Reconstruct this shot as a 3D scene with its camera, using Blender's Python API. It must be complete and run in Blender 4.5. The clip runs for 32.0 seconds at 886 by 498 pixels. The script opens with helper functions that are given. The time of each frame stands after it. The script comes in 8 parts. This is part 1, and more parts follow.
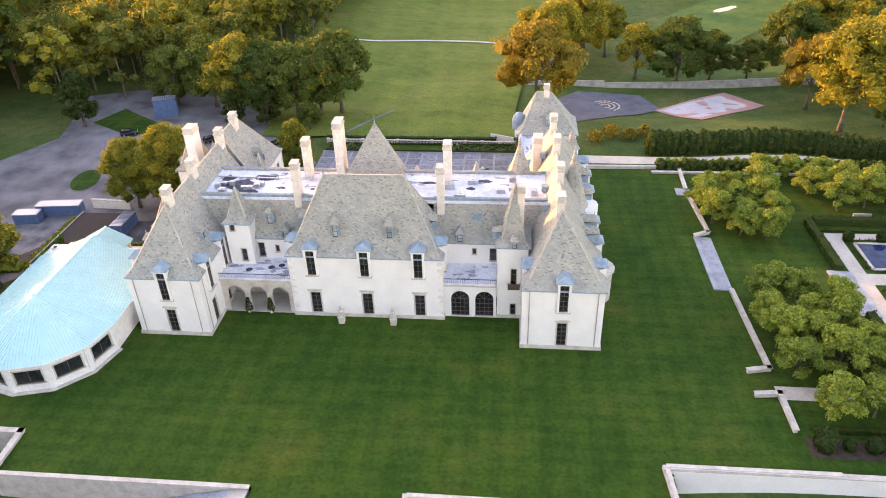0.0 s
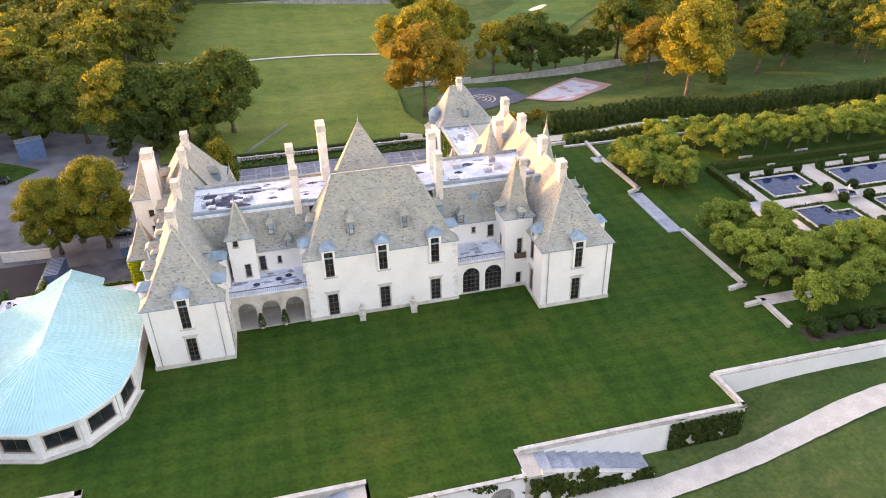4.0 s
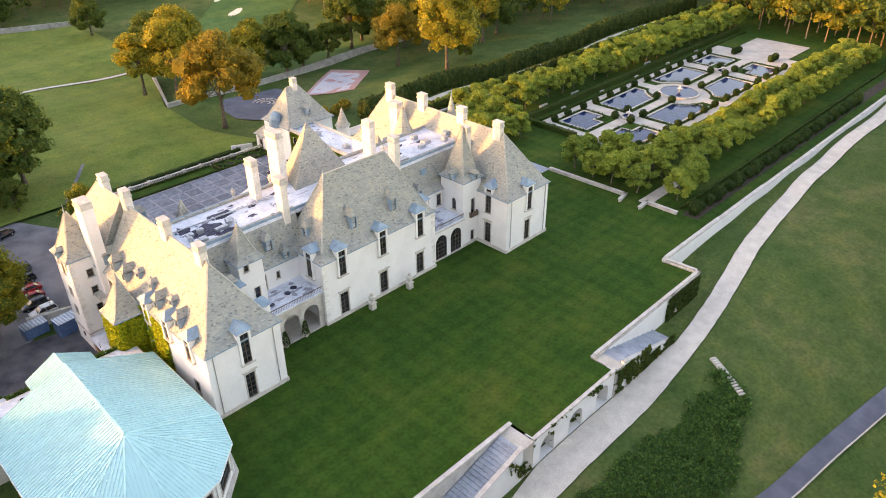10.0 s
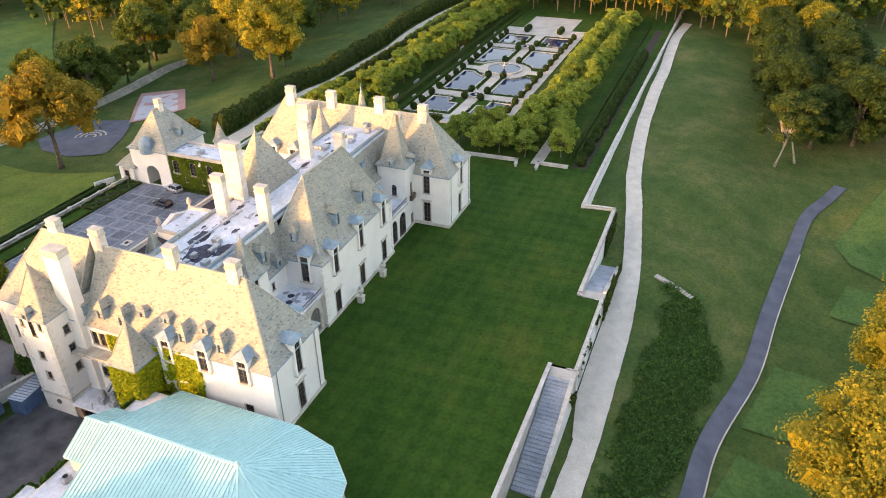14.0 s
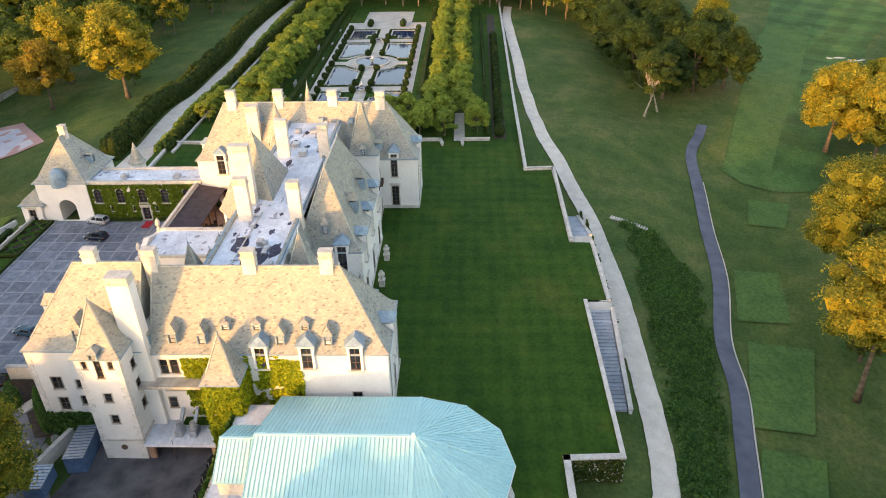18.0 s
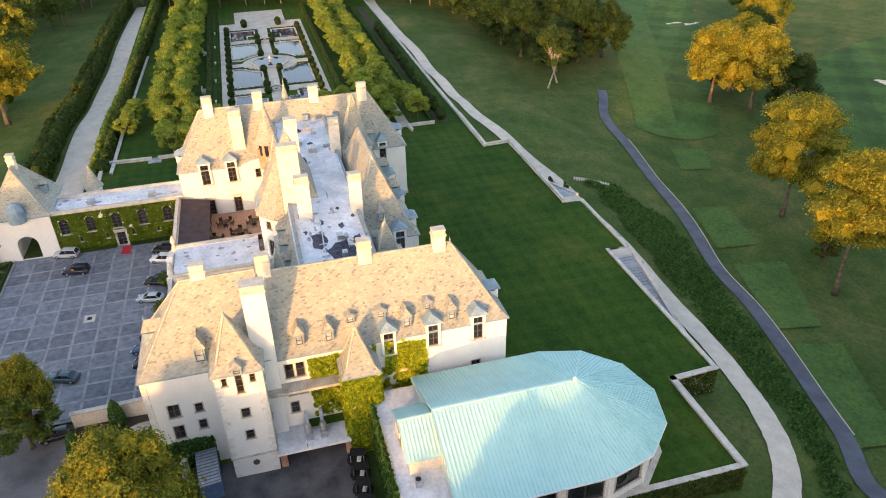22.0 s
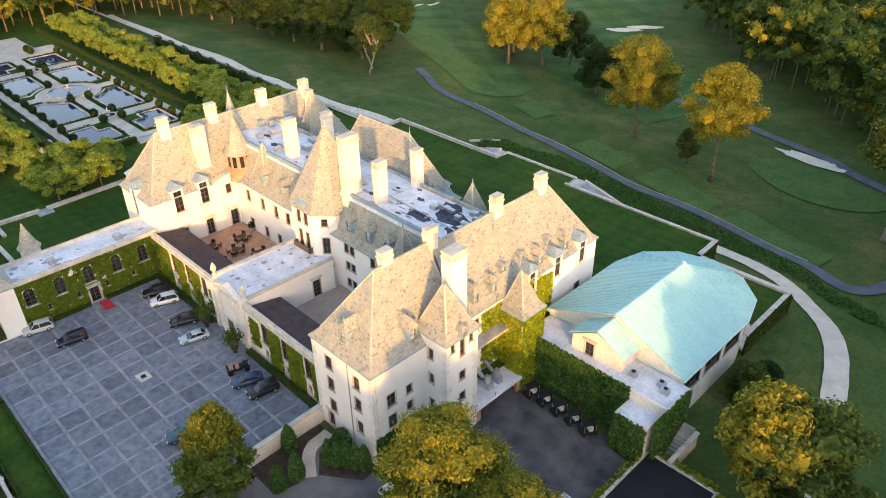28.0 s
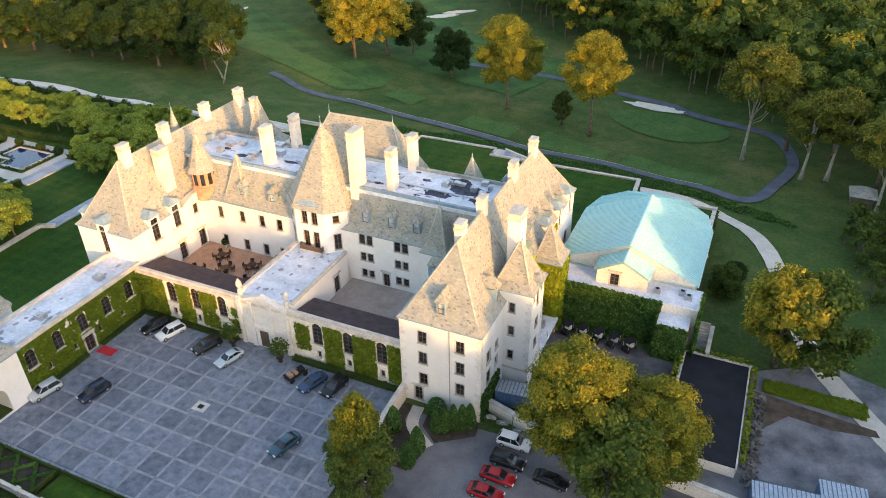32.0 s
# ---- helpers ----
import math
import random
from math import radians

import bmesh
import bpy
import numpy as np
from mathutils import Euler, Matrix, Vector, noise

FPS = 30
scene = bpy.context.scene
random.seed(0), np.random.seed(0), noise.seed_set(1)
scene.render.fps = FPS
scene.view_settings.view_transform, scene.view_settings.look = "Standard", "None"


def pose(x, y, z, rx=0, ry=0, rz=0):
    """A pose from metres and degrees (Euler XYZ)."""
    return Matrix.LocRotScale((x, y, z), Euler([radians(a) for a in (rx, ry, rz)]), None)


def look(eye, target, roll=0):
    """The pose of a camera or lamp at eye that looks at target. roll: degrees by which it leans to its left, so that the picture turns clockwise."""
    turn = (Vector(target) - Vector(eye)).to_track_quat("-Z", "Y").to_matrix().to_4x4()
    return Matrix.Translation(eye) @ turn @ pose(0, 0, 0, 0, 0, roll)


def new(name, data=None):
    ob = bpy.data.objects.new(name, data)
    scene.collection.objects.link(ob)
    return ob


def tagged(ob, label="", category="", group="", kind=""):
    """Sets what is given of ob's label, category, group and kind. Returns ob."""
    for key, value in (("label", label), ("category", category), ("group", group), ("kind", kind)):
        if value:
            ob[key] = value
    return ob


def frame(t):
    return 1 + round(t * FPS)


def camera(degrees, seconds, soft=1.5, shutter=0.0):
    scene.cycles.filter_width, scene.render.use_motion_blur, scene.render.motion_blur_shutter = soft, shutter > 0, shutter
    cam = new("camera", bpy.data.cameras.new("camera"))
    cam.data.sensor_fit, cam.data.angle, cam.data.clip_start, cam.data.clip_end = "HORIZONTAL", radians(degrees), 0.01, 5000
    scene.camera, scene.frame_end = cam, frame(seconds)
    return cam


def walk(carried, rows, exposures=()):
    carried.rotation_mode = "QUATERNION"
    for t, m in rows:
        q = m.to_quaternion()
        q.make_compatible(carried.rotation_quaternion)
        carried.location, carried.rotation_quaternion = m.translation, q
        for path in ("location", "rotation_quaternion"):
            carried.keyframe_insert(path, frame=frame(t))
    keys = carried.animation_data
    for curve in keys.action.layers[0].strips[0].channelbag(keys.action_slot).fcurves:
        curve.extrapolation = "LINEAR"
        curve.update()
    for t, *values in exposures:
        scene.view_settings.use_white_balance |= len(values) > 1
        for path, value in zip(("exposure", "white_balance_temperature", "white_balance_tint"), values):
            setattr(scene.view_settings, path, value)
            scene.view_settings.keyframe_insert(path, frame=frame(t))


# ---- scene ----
cam = camera(63.1, 32.0, soft=1.0)
EXPOSURES = ((0.0, 3.02, 7350.0, 40.0), (6.0, 2.89, 7400.0, 37.0), (13.0, 2.63, 7200.0, 29.0), (19.0, 2.34, 6800.0, 23.0), (24.0, 2.24, 6650.0, 23.0), (32.0, 2.31, 6350.0, 20.0))
PATH = [
    (0, (1.143, 0.56, 68.641), (0.961, 2.245, 67.578), -1.8),
    (0.5, (-2.174, -0.691, 68.16), (-2.306, 1.004, 67.106), -1.9),
    (1, (-5.994, -1.846, 67.702), (-6.061, -0.142, 66.657), -2.0),
    (1.5, (-10.108, -2.63, 67.373), (-10.103, -0.923, 66.333), -2.0),
    (2, (-14.329, -3.256, 67.207), (-14.252, -1.548, 66.17), -2.0),
    (2.5, (-18.686, -3.76, 67.069), (-18.533, -2.054, 66.035), -1.8),
    (3, (-23.141, -4.142, 66.939), (-22.908, -2.443, 65.91), -1.7),
    (3.5, (-27.648, -4.29, 66.906), (-27.339, -2.602, 65.878), -1.5),
    (5.5, (-45.734, -1.957, 67.514), (-45.129, -0.358, 66.477), -1.5),
    (6, (-49.684, -1.279, 67.423), (-49.01, 0.293, 66.388), -1.4),
    (6.5, (-53.753, -0.489, 67.369), (-53.011, 1.054, 66.336), -1.3),
    (7, (-58.031, 0.76, 67.316), (-57.222, 2.271, 66.285), -1.3),
    (7.5, (-62.147, 2.297, 67.291), (-61.272, 3.77, 66.26), -1.2),
    (8, (-66.477, 4.001, 67.377), (-65.534, 5.432, 66.346), -1.2),
    (8.5, (-70.611, 6.101, 67.48), (-69.603, 7.486, 66.448), -1.0),
    (9, (-74.453, 8.76, 67.485), (-73.373, 10.086, 66.449), -0.9),
    (9.5, (-78.84, 10.861, 67.744), (-77.691, 12.129, 66.708), -0.6),
    (10, (-82.752, 13.406, 67.77), (-81.539, 14.611, 66.733), -0.5),
    (10.5, (-86.34, 16.029, 67.657), (-85.066, 17.171, 66.622), -0.6),
    (11, (-89.669, 18.705, 67.589), (-88.339, 19.783, 66.555), -0.7),
    (11.5, (-92.911, 21.642, 67.629), (-91.53, 22.652, 66.593), -0.6),
    (12, (-96.073, 24.793, 67.47), (-94.638, 25.727, 66.437), -0.7),
    (12.5, (-99.161, 28.018, 67.254), (-97.678, 28.877, 66.224), -0.7),
    (13, (-102.289, 31.478, 67.03), (-100.761, 32.259, 66.002), -0.9),
    (13.5, (-105.167, 35.231, 66.844), (-103.605, 35.945, 65.818), -1.0),
    (14, (-107.63, 39.122, 66.66), (-106.04, 39.77, 65.634), -0.8),
    (14.5, (-110.05, 43.081, 66.411), (-108.432, 43.661, 65.387), -0.8),
    (16.5, (-117.554, 59.439, 65.496), (-115.865, 59.753, 64.472), -1.2),
    (17, (-119.232, 63.804, 65.204), (-117.529, 64.04, 64.183), -1.2),
    (17.5, (-120.769, 68.403, 64.874), (-119.055, 68.559, 63.855), -1.3),
    (18, (-121.863, 73.336, 64.804), (-120.144, 73.407, 63.784), -1.3),
    (18.5, (-122.742, 77.827, 64.841), (-121.023, 77.828, 63.82), -1.2),
    (19, (-123.351, 82.134, 64.809), (-121.634, 82.072, 63.785), -1.4),
    (19.5, (-124.006, 86.607, 64.519), (-122.292, 86.481, 63.497), -1.3),
    (20, (-124.366, 91.026, 64.581), (-122.659, 90.836, 63.555), -1.3),
    (20.5, (-124.492, 95.595, 64.699), (-122.796, 95.335, 63.671), -1.3),
    (21, (-124.312, 100.036, 64.913), (-122.629, 99.713, 63.881), -1.4),
    (21.5, (-124.014, 104.473, 65.169), (-122.346, 104.093, 64.132), -1.4),
    (22, (-123.5, 109.264, 65.342), (-121.849, 108.83, 64.301), -1.4),
    (22.5, (-122.736, 114.006, 65.51), (-121.102, 113.519, 64.465), -1.3),
    (23, (-121.802, 118.618, 65.444), (-120.186, 118.077, 64.397), -1.1),
    (23.5, (-120.858, 123.182, 65.359), (-119.262, 122.587, 64.31), -1.2),
    (24, (-120.035, 127.703, 65.14), (-118.463, 127.045, 64.094), -1.2),
    (24.5, (-118.384, 132.733, 65.289), (-116.849, 131.999, 64.238), -1.2),
    (25, (-117.031, 137.57, 65.272), (-115.531, 136.765, 64.222), -1.1),
    (25.5, (-115.383, 142.122, 65.086), (-113.922, 141.247, 64.038), -1.0),
    (27.5, (-106.871, 159.517, 65.293), (-105.6, 158.385, 64.243), -0.9),
    (28, (-104.397, 163.512, 65.394), (-103.178, 162.324, 64.343), -0.9),
    (28.5, (-101.705, 167.599, 65.404), (-100.547, 166.354, 64.35), -1.1),
    (29, (-99.089, 171.471, 65.56), (-97.993, 170.172, 64.505), -1.1),
    (29.5, (-96.439, 174.918, 65.652), (-95.4, 173.573, 64.599), -1.1),
    (30, (-93.45, 178.445, 65.802), (-92.473, 177.053, 64.75), -1.0),
    (30.5, (-90.31, 181.742, 66.122), (-89.397, 180.308, 65.067), -1.0),
    (31, (-86.981, 184.931, 66.408), (-86.138, 183.457, 65.352), -0.9),
    (31.5, (-83.304, 187.906, 66.634), (-82.529, 186.398, 65.573), -0.9),
    (32, (-79.681, 190.865, 66.765), (-78.97, 189.328, 65.702), -1.0),
]
walk(cam, [(t, look(eye, target, roll)) for t, eye, target, roll in PATH], EXPOSURES)

# ---- light ----
SUN_AZ, SUN_EL = 146.0, 7.5          # degrees: the sun stands north of west, low
world = bpy.data.worlds.new("evening_sky")
scene.world = world
world.use_nodes = True
_nt = world.node_tree
_sky = _nt.nodes.new("ShaderNodeTexSky")
_sky.sky_type = 'NISHITA'
_sky.sun_disc = False
_sky.sun_elevation = radians(SUN_EL)
_sky.sun_rotation = radians(90 - SUN_AZ)
_sky.altitude = 60
_sky.air_density, _sky.dust_density, _sky.ozone_density = 1.2, 1.5, 1.0
_nt.links.new(_sky.outputs[0], _nt.nodes["Background"].inputs[0])
_nt.nodes["Background"].inputs[1].default_value = 0.15
_sd = bpy.data.lights.new("sun", 'SUN')
_sd.energy, _sd.angle, _sd.color = 1.33, radians(0.6), (1.0, 0.515, 0.12)
_sun = new("sun", _sd)
_a, _e = radians(SUN_AZ), radians(SUN_EL)
_way = Vector((math.cos(_a) * math.cos(_e), math.sin(_a) * math.cos(_e), math.sin(_e)))
_sun.matrix_world = look(_way * 300, (0, 0, 0))

# ---- materials ----


def mat(name, rough=0.8, metal=0.0, spec=0.3):
    m = bpy.data.materials.new(name)
    m.use_nodes = True
    p = m.node_tree.nodes["Principled BSDF"]
    p.inputs["Roughness"].default_value = rough
    p.inputs["Metallic"].default_value = metal
    p.inputs["Specular IOR Level"].default_value = spec
    return m, m.node_tree, p


def node(nt, kind, **kw):
    n = nt.nodes.new(kind)
    for k, v in kw.items():
        n.inputs[k].default_value = v
    return n


def coords(nt, scale=(1, 1, 1), space="Object"):
    tc = nt.nodes.new("ShaderNodeTexCoord")
    mp = nt.nodes.new("ShaderNodeMapping")
    mp.inputs["Scale"].default_value = scale
    if space == "World":
        g = nt.nodes.new("ShaderNodeNewGeometry")
        nt.links.new(g.outputs["Position"], mp.inputs["Vector"])
    else:
        nt.links.new(tc.outputs[space], mp.inputs["Vector"])
    return mp.outputs[0]


def ramp(nt, fac, stops):
    r = nt.nodes.new("ShaderNodeValToRGB")
    el = r.color_ramp.elements
    while len(el) < len(stops):
        el.new(0.5)
    for e, (pos, col) in zip(el, stops):
        e.position, e.color = pos, (*col, 1)
    nt.links.new(fac, r.inputs[0])
    return r.outputs[0]


def mix(nt, a, b, fac, blend="MIX"):
    n = nt.nodes.new("ShaderNodeMix")
    n.data_type, n.blend_type = 'RGBA', blend
    for v, s in ((fac, 0), (a, 6), (b, 7)):
        if isinstance(v, (int, float)):
            n.inputs[s].default_value = v
        elif isinstance(v, tuple):
            n.inputs[s].default_value = (*v, 1)
        else:
            nt.links.new(v, n.inputs[s])
    return n.outputs[2]


def noise_of(nt, vec, scale, detail=4.0, rough=0.55):
    n = node(nt, "ShaderNodeTexNoise", Scale=scale, Detail=detail, Roughness=rough)
    nt.links.new(vec, n.inputs["Vector"])
    return n.outputs[0]


def bump(nt, p, height, dist, strength=0.6):
    b = node(nt, "ShaderNodeBump", Strength=strength, Distance=dist)
    nt.links.new(height, b.inputs["Height"])
    nt.links.new(b.outputs[0], p.inputs["Normal"])


def mottled(name, dark, light, big=0.25, small=2.5, rough=0.85, metal=0.0, spec=0.25, lump=0.02, space="World", shift=0.0, grain=0.2):
    """A plain surface with broad stains and fine grain between two colours."""
    m, nt, p = mat(name, rough, metal, spec)
    v = coords(nt, space=space)
    mid = tuple((a + b) / 2 for a, b in zip(dark, light))
    c = ramp(nt, noise_of(nt, v, big, 5), [(0.3, dark), (0.5, mid), (0.72, light)])
    fine = ramp(nt, noise_of(nt, v, small, 3), [(0.25, (1 - grain,) * 3), (0.75, (1 + 0.6 * grain,) * 3)])
    c = mix(nt, c, fine, 1.0, "MULTIPLY")
    if shift:
        oi = nt.nodes.new("ShaderNodeObjectInfo")
        tone = ramp(nt, oi.outputs["Random"], [(0.0, (1 - shift,) * 3), (1.0, (1 + shift,) * 3)])
        c = mix(nt, c, tone, 1.0, "MULTIPLY")
    nt.links.new(c, p.inputs["Base Color"])
    if lump:
        bump(nt, p, noise_of(nt, v, small * 2, 3), lump)
    return m


def make_slate():
    m, nt, p = mat("slate", 0.65, 0, 0.35)
    geo = nt.nodes.new("ShaderNodeNewGeometry")
    sep = nt.nodes.new("ShaderNodeSeparateXYZ")
    nt.links.new(geo.outputs["Position"], sep.inputs[0])
    add = nt.nodes.new("ShaderNodeMath")
    nt.links.new(sep.outputs[0], add.inputs[0])
    nt.links.new(sep.outputs[1], add.inputs[1])
    com = nt.nodes.new("ShaderNodeCombineXYZ")
    nt.links.new(add.outputs[0], com.inputs[0])
    nt.links.new(sep.outputs[2], com.inputs[1])
    br = node(nt, "ShaderNodeTexBrick", Scale=1.0, **{"Mortar Size": 0.006, "Brick Width": 0.34, "Row Height": 0.17, "Bias": 0.0})
    br.inputs["Color1"].default_value = (0, 0, 0, 1)
    br.inputs["Color2"].default_value = (1, 1, 1, 1)
    br.inputs["Mortar"].default_value = (0.14, 0.14, 0.14, 1)
    nt.links.new(com.outputs[0], br.inputs["Vector"])
    tile = ramp(nt, br.outputs[0], [(0.0, (0.18, 0.184, 0.18)), (0.05, (0.215, 0.22, 0.208)), (0.11, (0.30, 0.302, 0.272)), (0.85, (0.36, 0.355, 0.312)), (1.0, (0.41, 0.40, 0.343))])
    v = coords(nt, space="World")
    big = ramp(nt, noise_of(nt, v, 0.5, 6, 0.7), [(0.32, (0.80, 0.84, 0.84)), (0.52, (1, 1, 1)), (0.72, (1.16, 1.08, 0.94))])
    c = mix(nt, tile, big, 1.0, "MULTIPLY")
    spots = ramp(nt, noise_of(nt, coords(nt, (1, 1, 1.5), "World"), 1.7, 5, 0.8), [(0.33, (0.64, 0.64, 0.63)), (0.42, (0.95, 0.95, 0.95)), (0.62, (1, 1, 1)), (0.70, (1.22, 1.19, 1.12))])
    c = mix(nt, c, spots, 1.0, "MULTIPLY")
    nt.links.new(c, p.inputs["Base Color"])
    bump(nt, p, br.outputs["Fac"], 0.03, 0.5)
    return m


def make_grass(name, base, light, dry, stripe=0.0, width=5.0, angle=0.0, wander=2.2):
    m, nt, p = mat(name, 0.95, 0, 0.1)
    v = coords(nt, space="World")
    c = ramp(nt, noise_of(nt, v, 0.06, 8, 0.68), [(0.34, base), (0.52, light), (0.72, dry)])
    fine = ramp(nt, noise_of(nt, v, 1.6, 6, 0.7), [(0.25, (0.58, 0.6, 0.55)), (0.5, (1, 1, 1)), (0.78, (1.42, 1.36, 1.3))])
    c = mix(nt, c, fine, 1.0, "MULTIPLY")
    patch = ramp(nt, noise_of(nt, v, 0.22, 5, 0.65), [(0.36, (0.72, 0.82, 0.72)), (0.5, (1, 1, 1)), (0.68, (1.25, 1.1, 0.9))])
    c = mix(nt, c, patch, 0.8, "MULTIPLY")
    if stripe:
        for turn, broad in ((angle, 1.0), (angle + 90, 0.8)):
            mp = nt.nodes.new("ShaderNodeMapping")
            mp.inputs["Rotation"].default_value = (0, 0, radians(turn))
            g = nt.nodes.new("ShaderNodeNewGeometry")
            nt.links.new(g.outputs["Position"], mp.inputs["Vector"])
            w = node(nt, "ShaderNodeTexWave", Scale=0.314 / (width * broad), Distortion=wander, Detail=3.0, **{"Detail Scale": 0.35})
            w.wave_type, w.bands_direction = 'BANDS', 'X'
            nt.links.new(mp.outputs[0], w.inputs["Vector"])
            lo, hi = 1 - stripe, 1 + stripe
            band = ramp(nt, w.outputs["Fac"], [(0.3, (lo, lo, lo)), (0.7, (hi, hi, hi * 0.98))])
            c = mix(nt, c, band, 1.0, "MULTIPLY")
    nt.links.new(c, p.inputs["Base Color"])
    bump(nt, p, noise_of(nt, v, 3.0, 5, 0.7), 0.12, 0.7)
    return m


def make_leaf(name, a, b, c3):
    m, nt, p = mat(name, 0.7, 0, 0.2)
    g = nt.nodes.new("ShaderNodeNewGeometry")
    col = ramp(nt, g.outputs["Random Per Island"], [(0.0, a), (0.55, b), (1.0, c3)])
    oi = nt.nodes.new("ShaderNodeObjectInfo")
    tone = ramp(nt, oi.outputs["Random"], [(0.0, (0.78, 0.84, 0.8)), (1.0, (1.2, 1.12, 1.0))])
    col = mix(nt, col, tone, 1.0, "MULTIPLY")
    nt.links.new(col, p.inputs["Base Color"])
    out = nt.nodes["Material Output"]
    tr = nt.nodes.new("ShaderNodeBsdfTranslucent")
    nt.links.new(mix(nt, col, (1.3, 1.15, 0.5), 1.0, "MULTIPLY"), tr.inputs[0])
    ms = nt.nodes.new("ShaderNodeMixShader")
    ms.inputs[0].default_value = 0.46
    nt.links.new(p.outputs[0], ms.inputs[1])
    nt.links.new(tr.outputs[0], ms.inputs[2])
    nt.links.new(ms.outputs[0], out.inputs["Surface"])
    return m


def make_glass(name, base, rough=0.06, spec=0.6):
    m, nt, p = mat(name, rough, 0, spec)
    v = coords(nt, space="World")
    c = ramp(nt, noise_of(nt, v, 0.7, 2), [(0.35, base), (0.7, tuple(x * 2.2 + 0.01 for x in base))])
    nt.links.new(c, p.inputs["Base Color"])
    bump(nt, p, noise_of(nt, v, 0.9, 2), 0.02, 0.25)
    return m


STUCCO = mottled("stucco", (0.71, 0.69, 0.66), (0.80, 0.78, 0.75), 0.35, 3.0, 0.9, lump=0.01, grain=0.05)
QUOIN = mottled("pale_quoin", (0.66, 0.63, 0.58), (0.79, 0.76, 0.72), 0.8, 4.0, 0.9, lump=0.01, shift=0.08)
STONE = mottled("limestone", (0.42, 0.38, 0.33), (0.64, 0.60, 0.54), 0.8, 5.0, 0.9, lump=0.02)
# DARKSTONE also darkens the loggia back wall for the shade inside its arches
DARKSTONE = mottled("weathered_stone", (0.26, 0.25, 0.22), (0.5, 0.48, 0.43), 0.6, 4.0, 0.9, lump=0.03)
SLATE = make_slate()
RIDGE = mottled("ridge_tile", (0.32, 0.32, 0.28), (0.48, 0.47, 0.41), 1.0, 4, 0.7)
LEAD = mottled("weathered_lead", (0.17, 0.25, 0.32), (0.28, 0.38, 0.45), 1.2, 5, 0.5, spec=0.4)
MEMBRANE = mottled("roof_membrane", (0.48, 0.52, 0.58), (0.78, 0.80, 0.86), 0.30, 2.0, 0.7, lump=0.01)
ROOFDIRT = mottled("roof_dirt", (0.20, 0.20, 0.24), (0.42, 0.42, 0.48), 1.2, 5, 0.8, lump=0)
PUDDLE = mottled("wet_roof_stain", (0.02, 0.02, 0.035), (0.09, 0.09, 0.13), 1.5, 5, 0.6, spec=0.15, lump=0)
COPPER = mottled("verdigris_metal", (0.37, 0.63, 0.63), (0.46, 0.715, 0.705), 0.10, 0.6, 0.66, 0.0, 0.2, 0.002, grain=0.06)
# darker than the roof sheet, for the shade beside each raised seam
SEAM = mottled("verdigris_seam", (0.335, 0.575, 0.58), (0.42, 0.66, 0.655), 0.5, 2.0, 0.45, lump=0)
BRICK = mottled("chimney_stucco", (0.62, 0.55, 0.47), (0.80, 0.74, 0.66), 0.6, 4.0, 0.9)
TERRACOTTA = mottled("warm_brick", (0.34, 0.19, 0.12), (0.52, 0.33, 0.22), 0.8, 5.0, 0.9)
FRAME = mottled("dark_window_frame", (0.085, 0.058, 0.040), (0.145, 0.098, 0.068), 2, 9, 0.5)
GLASS = make_glass("window_glass", (0.010, 0.012, 0.016))
# pale base colour stands for the sky reflected in the small dormer panes
PALEGLASS = make_glass("curtained_window_glass", (0.26, 0.28, 0.30), 0.08, 0.8)
WATER = make_glass("still_water", (0.005, 0.014, 0.050), 0.05, 0.22)
LAWN = make_grass("mown_lawn", (0.018, 0.055, 0.008), (0.032, 0.073, 0.010), (0.078, 0.098, 0.018), 0.05, 3.1, 0.0, 1.6)
MEADOW = make_grass("rough_grass", (0.043, 0.084, 0.021), (0.070, 0.106, 0.030), (0.135, 0.135, 0.052))
FIELD = make_grass("open_meadow", (0.098, 0.145, 0.028), (0.130, 0.172, 0.036), (0.165, 0.185, 0.048), 0.03, 14.0, 88.0)
FAIRWAY = make_grass("fairway_turf", (0.040, 0.093, 0.026), (0.053, 0.114, 0.034), (0.077, 0.126, 0.040), 0.10, 16.0, 35.0)
TEE = make_grass("tee_turf", (0.056, 0.115, 0.033), (0.070, 0.134, 0.038), (0.090, 0.145, 0.046))
GRAVEL = mottled("pale_gravel", (0.52, 0.46, 0.385), (0.68, 0.61, 0.52), 0.5, 6.0, 0.95, lump=0.03)
TARMAC = mottled("tarmac", (0.075, 0.085, 0.11), (0.13, 0.14, 0.175), 0.3, 8.0, 0.85)
ASPHALT = mottled("worn_asphalt", (0.085, 0.085, 0.094), (0.23, 0.225, 0.232), 0.16, 5.0, 0.85)
SETTS = mottled("granite_setts", (0.110, 0.122, 0.150), (0.235, 0.248, 0.282), 1.1, 7.0, 0.75, lump=0.03, shift=0.18)
BAND = mottled("pale_granite_band", (0.198, 0.203, 0.218), (0.343, 0.343, 0.359), 0.8, 5.0, 0.8, shift=0.08)
PAVING = mottled("pale_paving", (0.40, 0.36, 0.305), (0.57, 0.52, 0.455), 0.3, 4.0, 0.85)
BLUESTONE = mottled("bluestone", (0.24, 0.265, 0.30), (0.39, 0.415, 0.45), 0.5, 4.0, 0.8, shift=0.07)
SAND = mottled("bunker_sand", (0.58, 0.52, 0.42), (0.72, 0.66, 0.55), 0.4, 3.0, 0.95)
SOIL = mottled("dark_soil", (0.035, 0.028, 0.02), (0.08, 0.06, 0.045), 1.0, 5.0, 0.95)
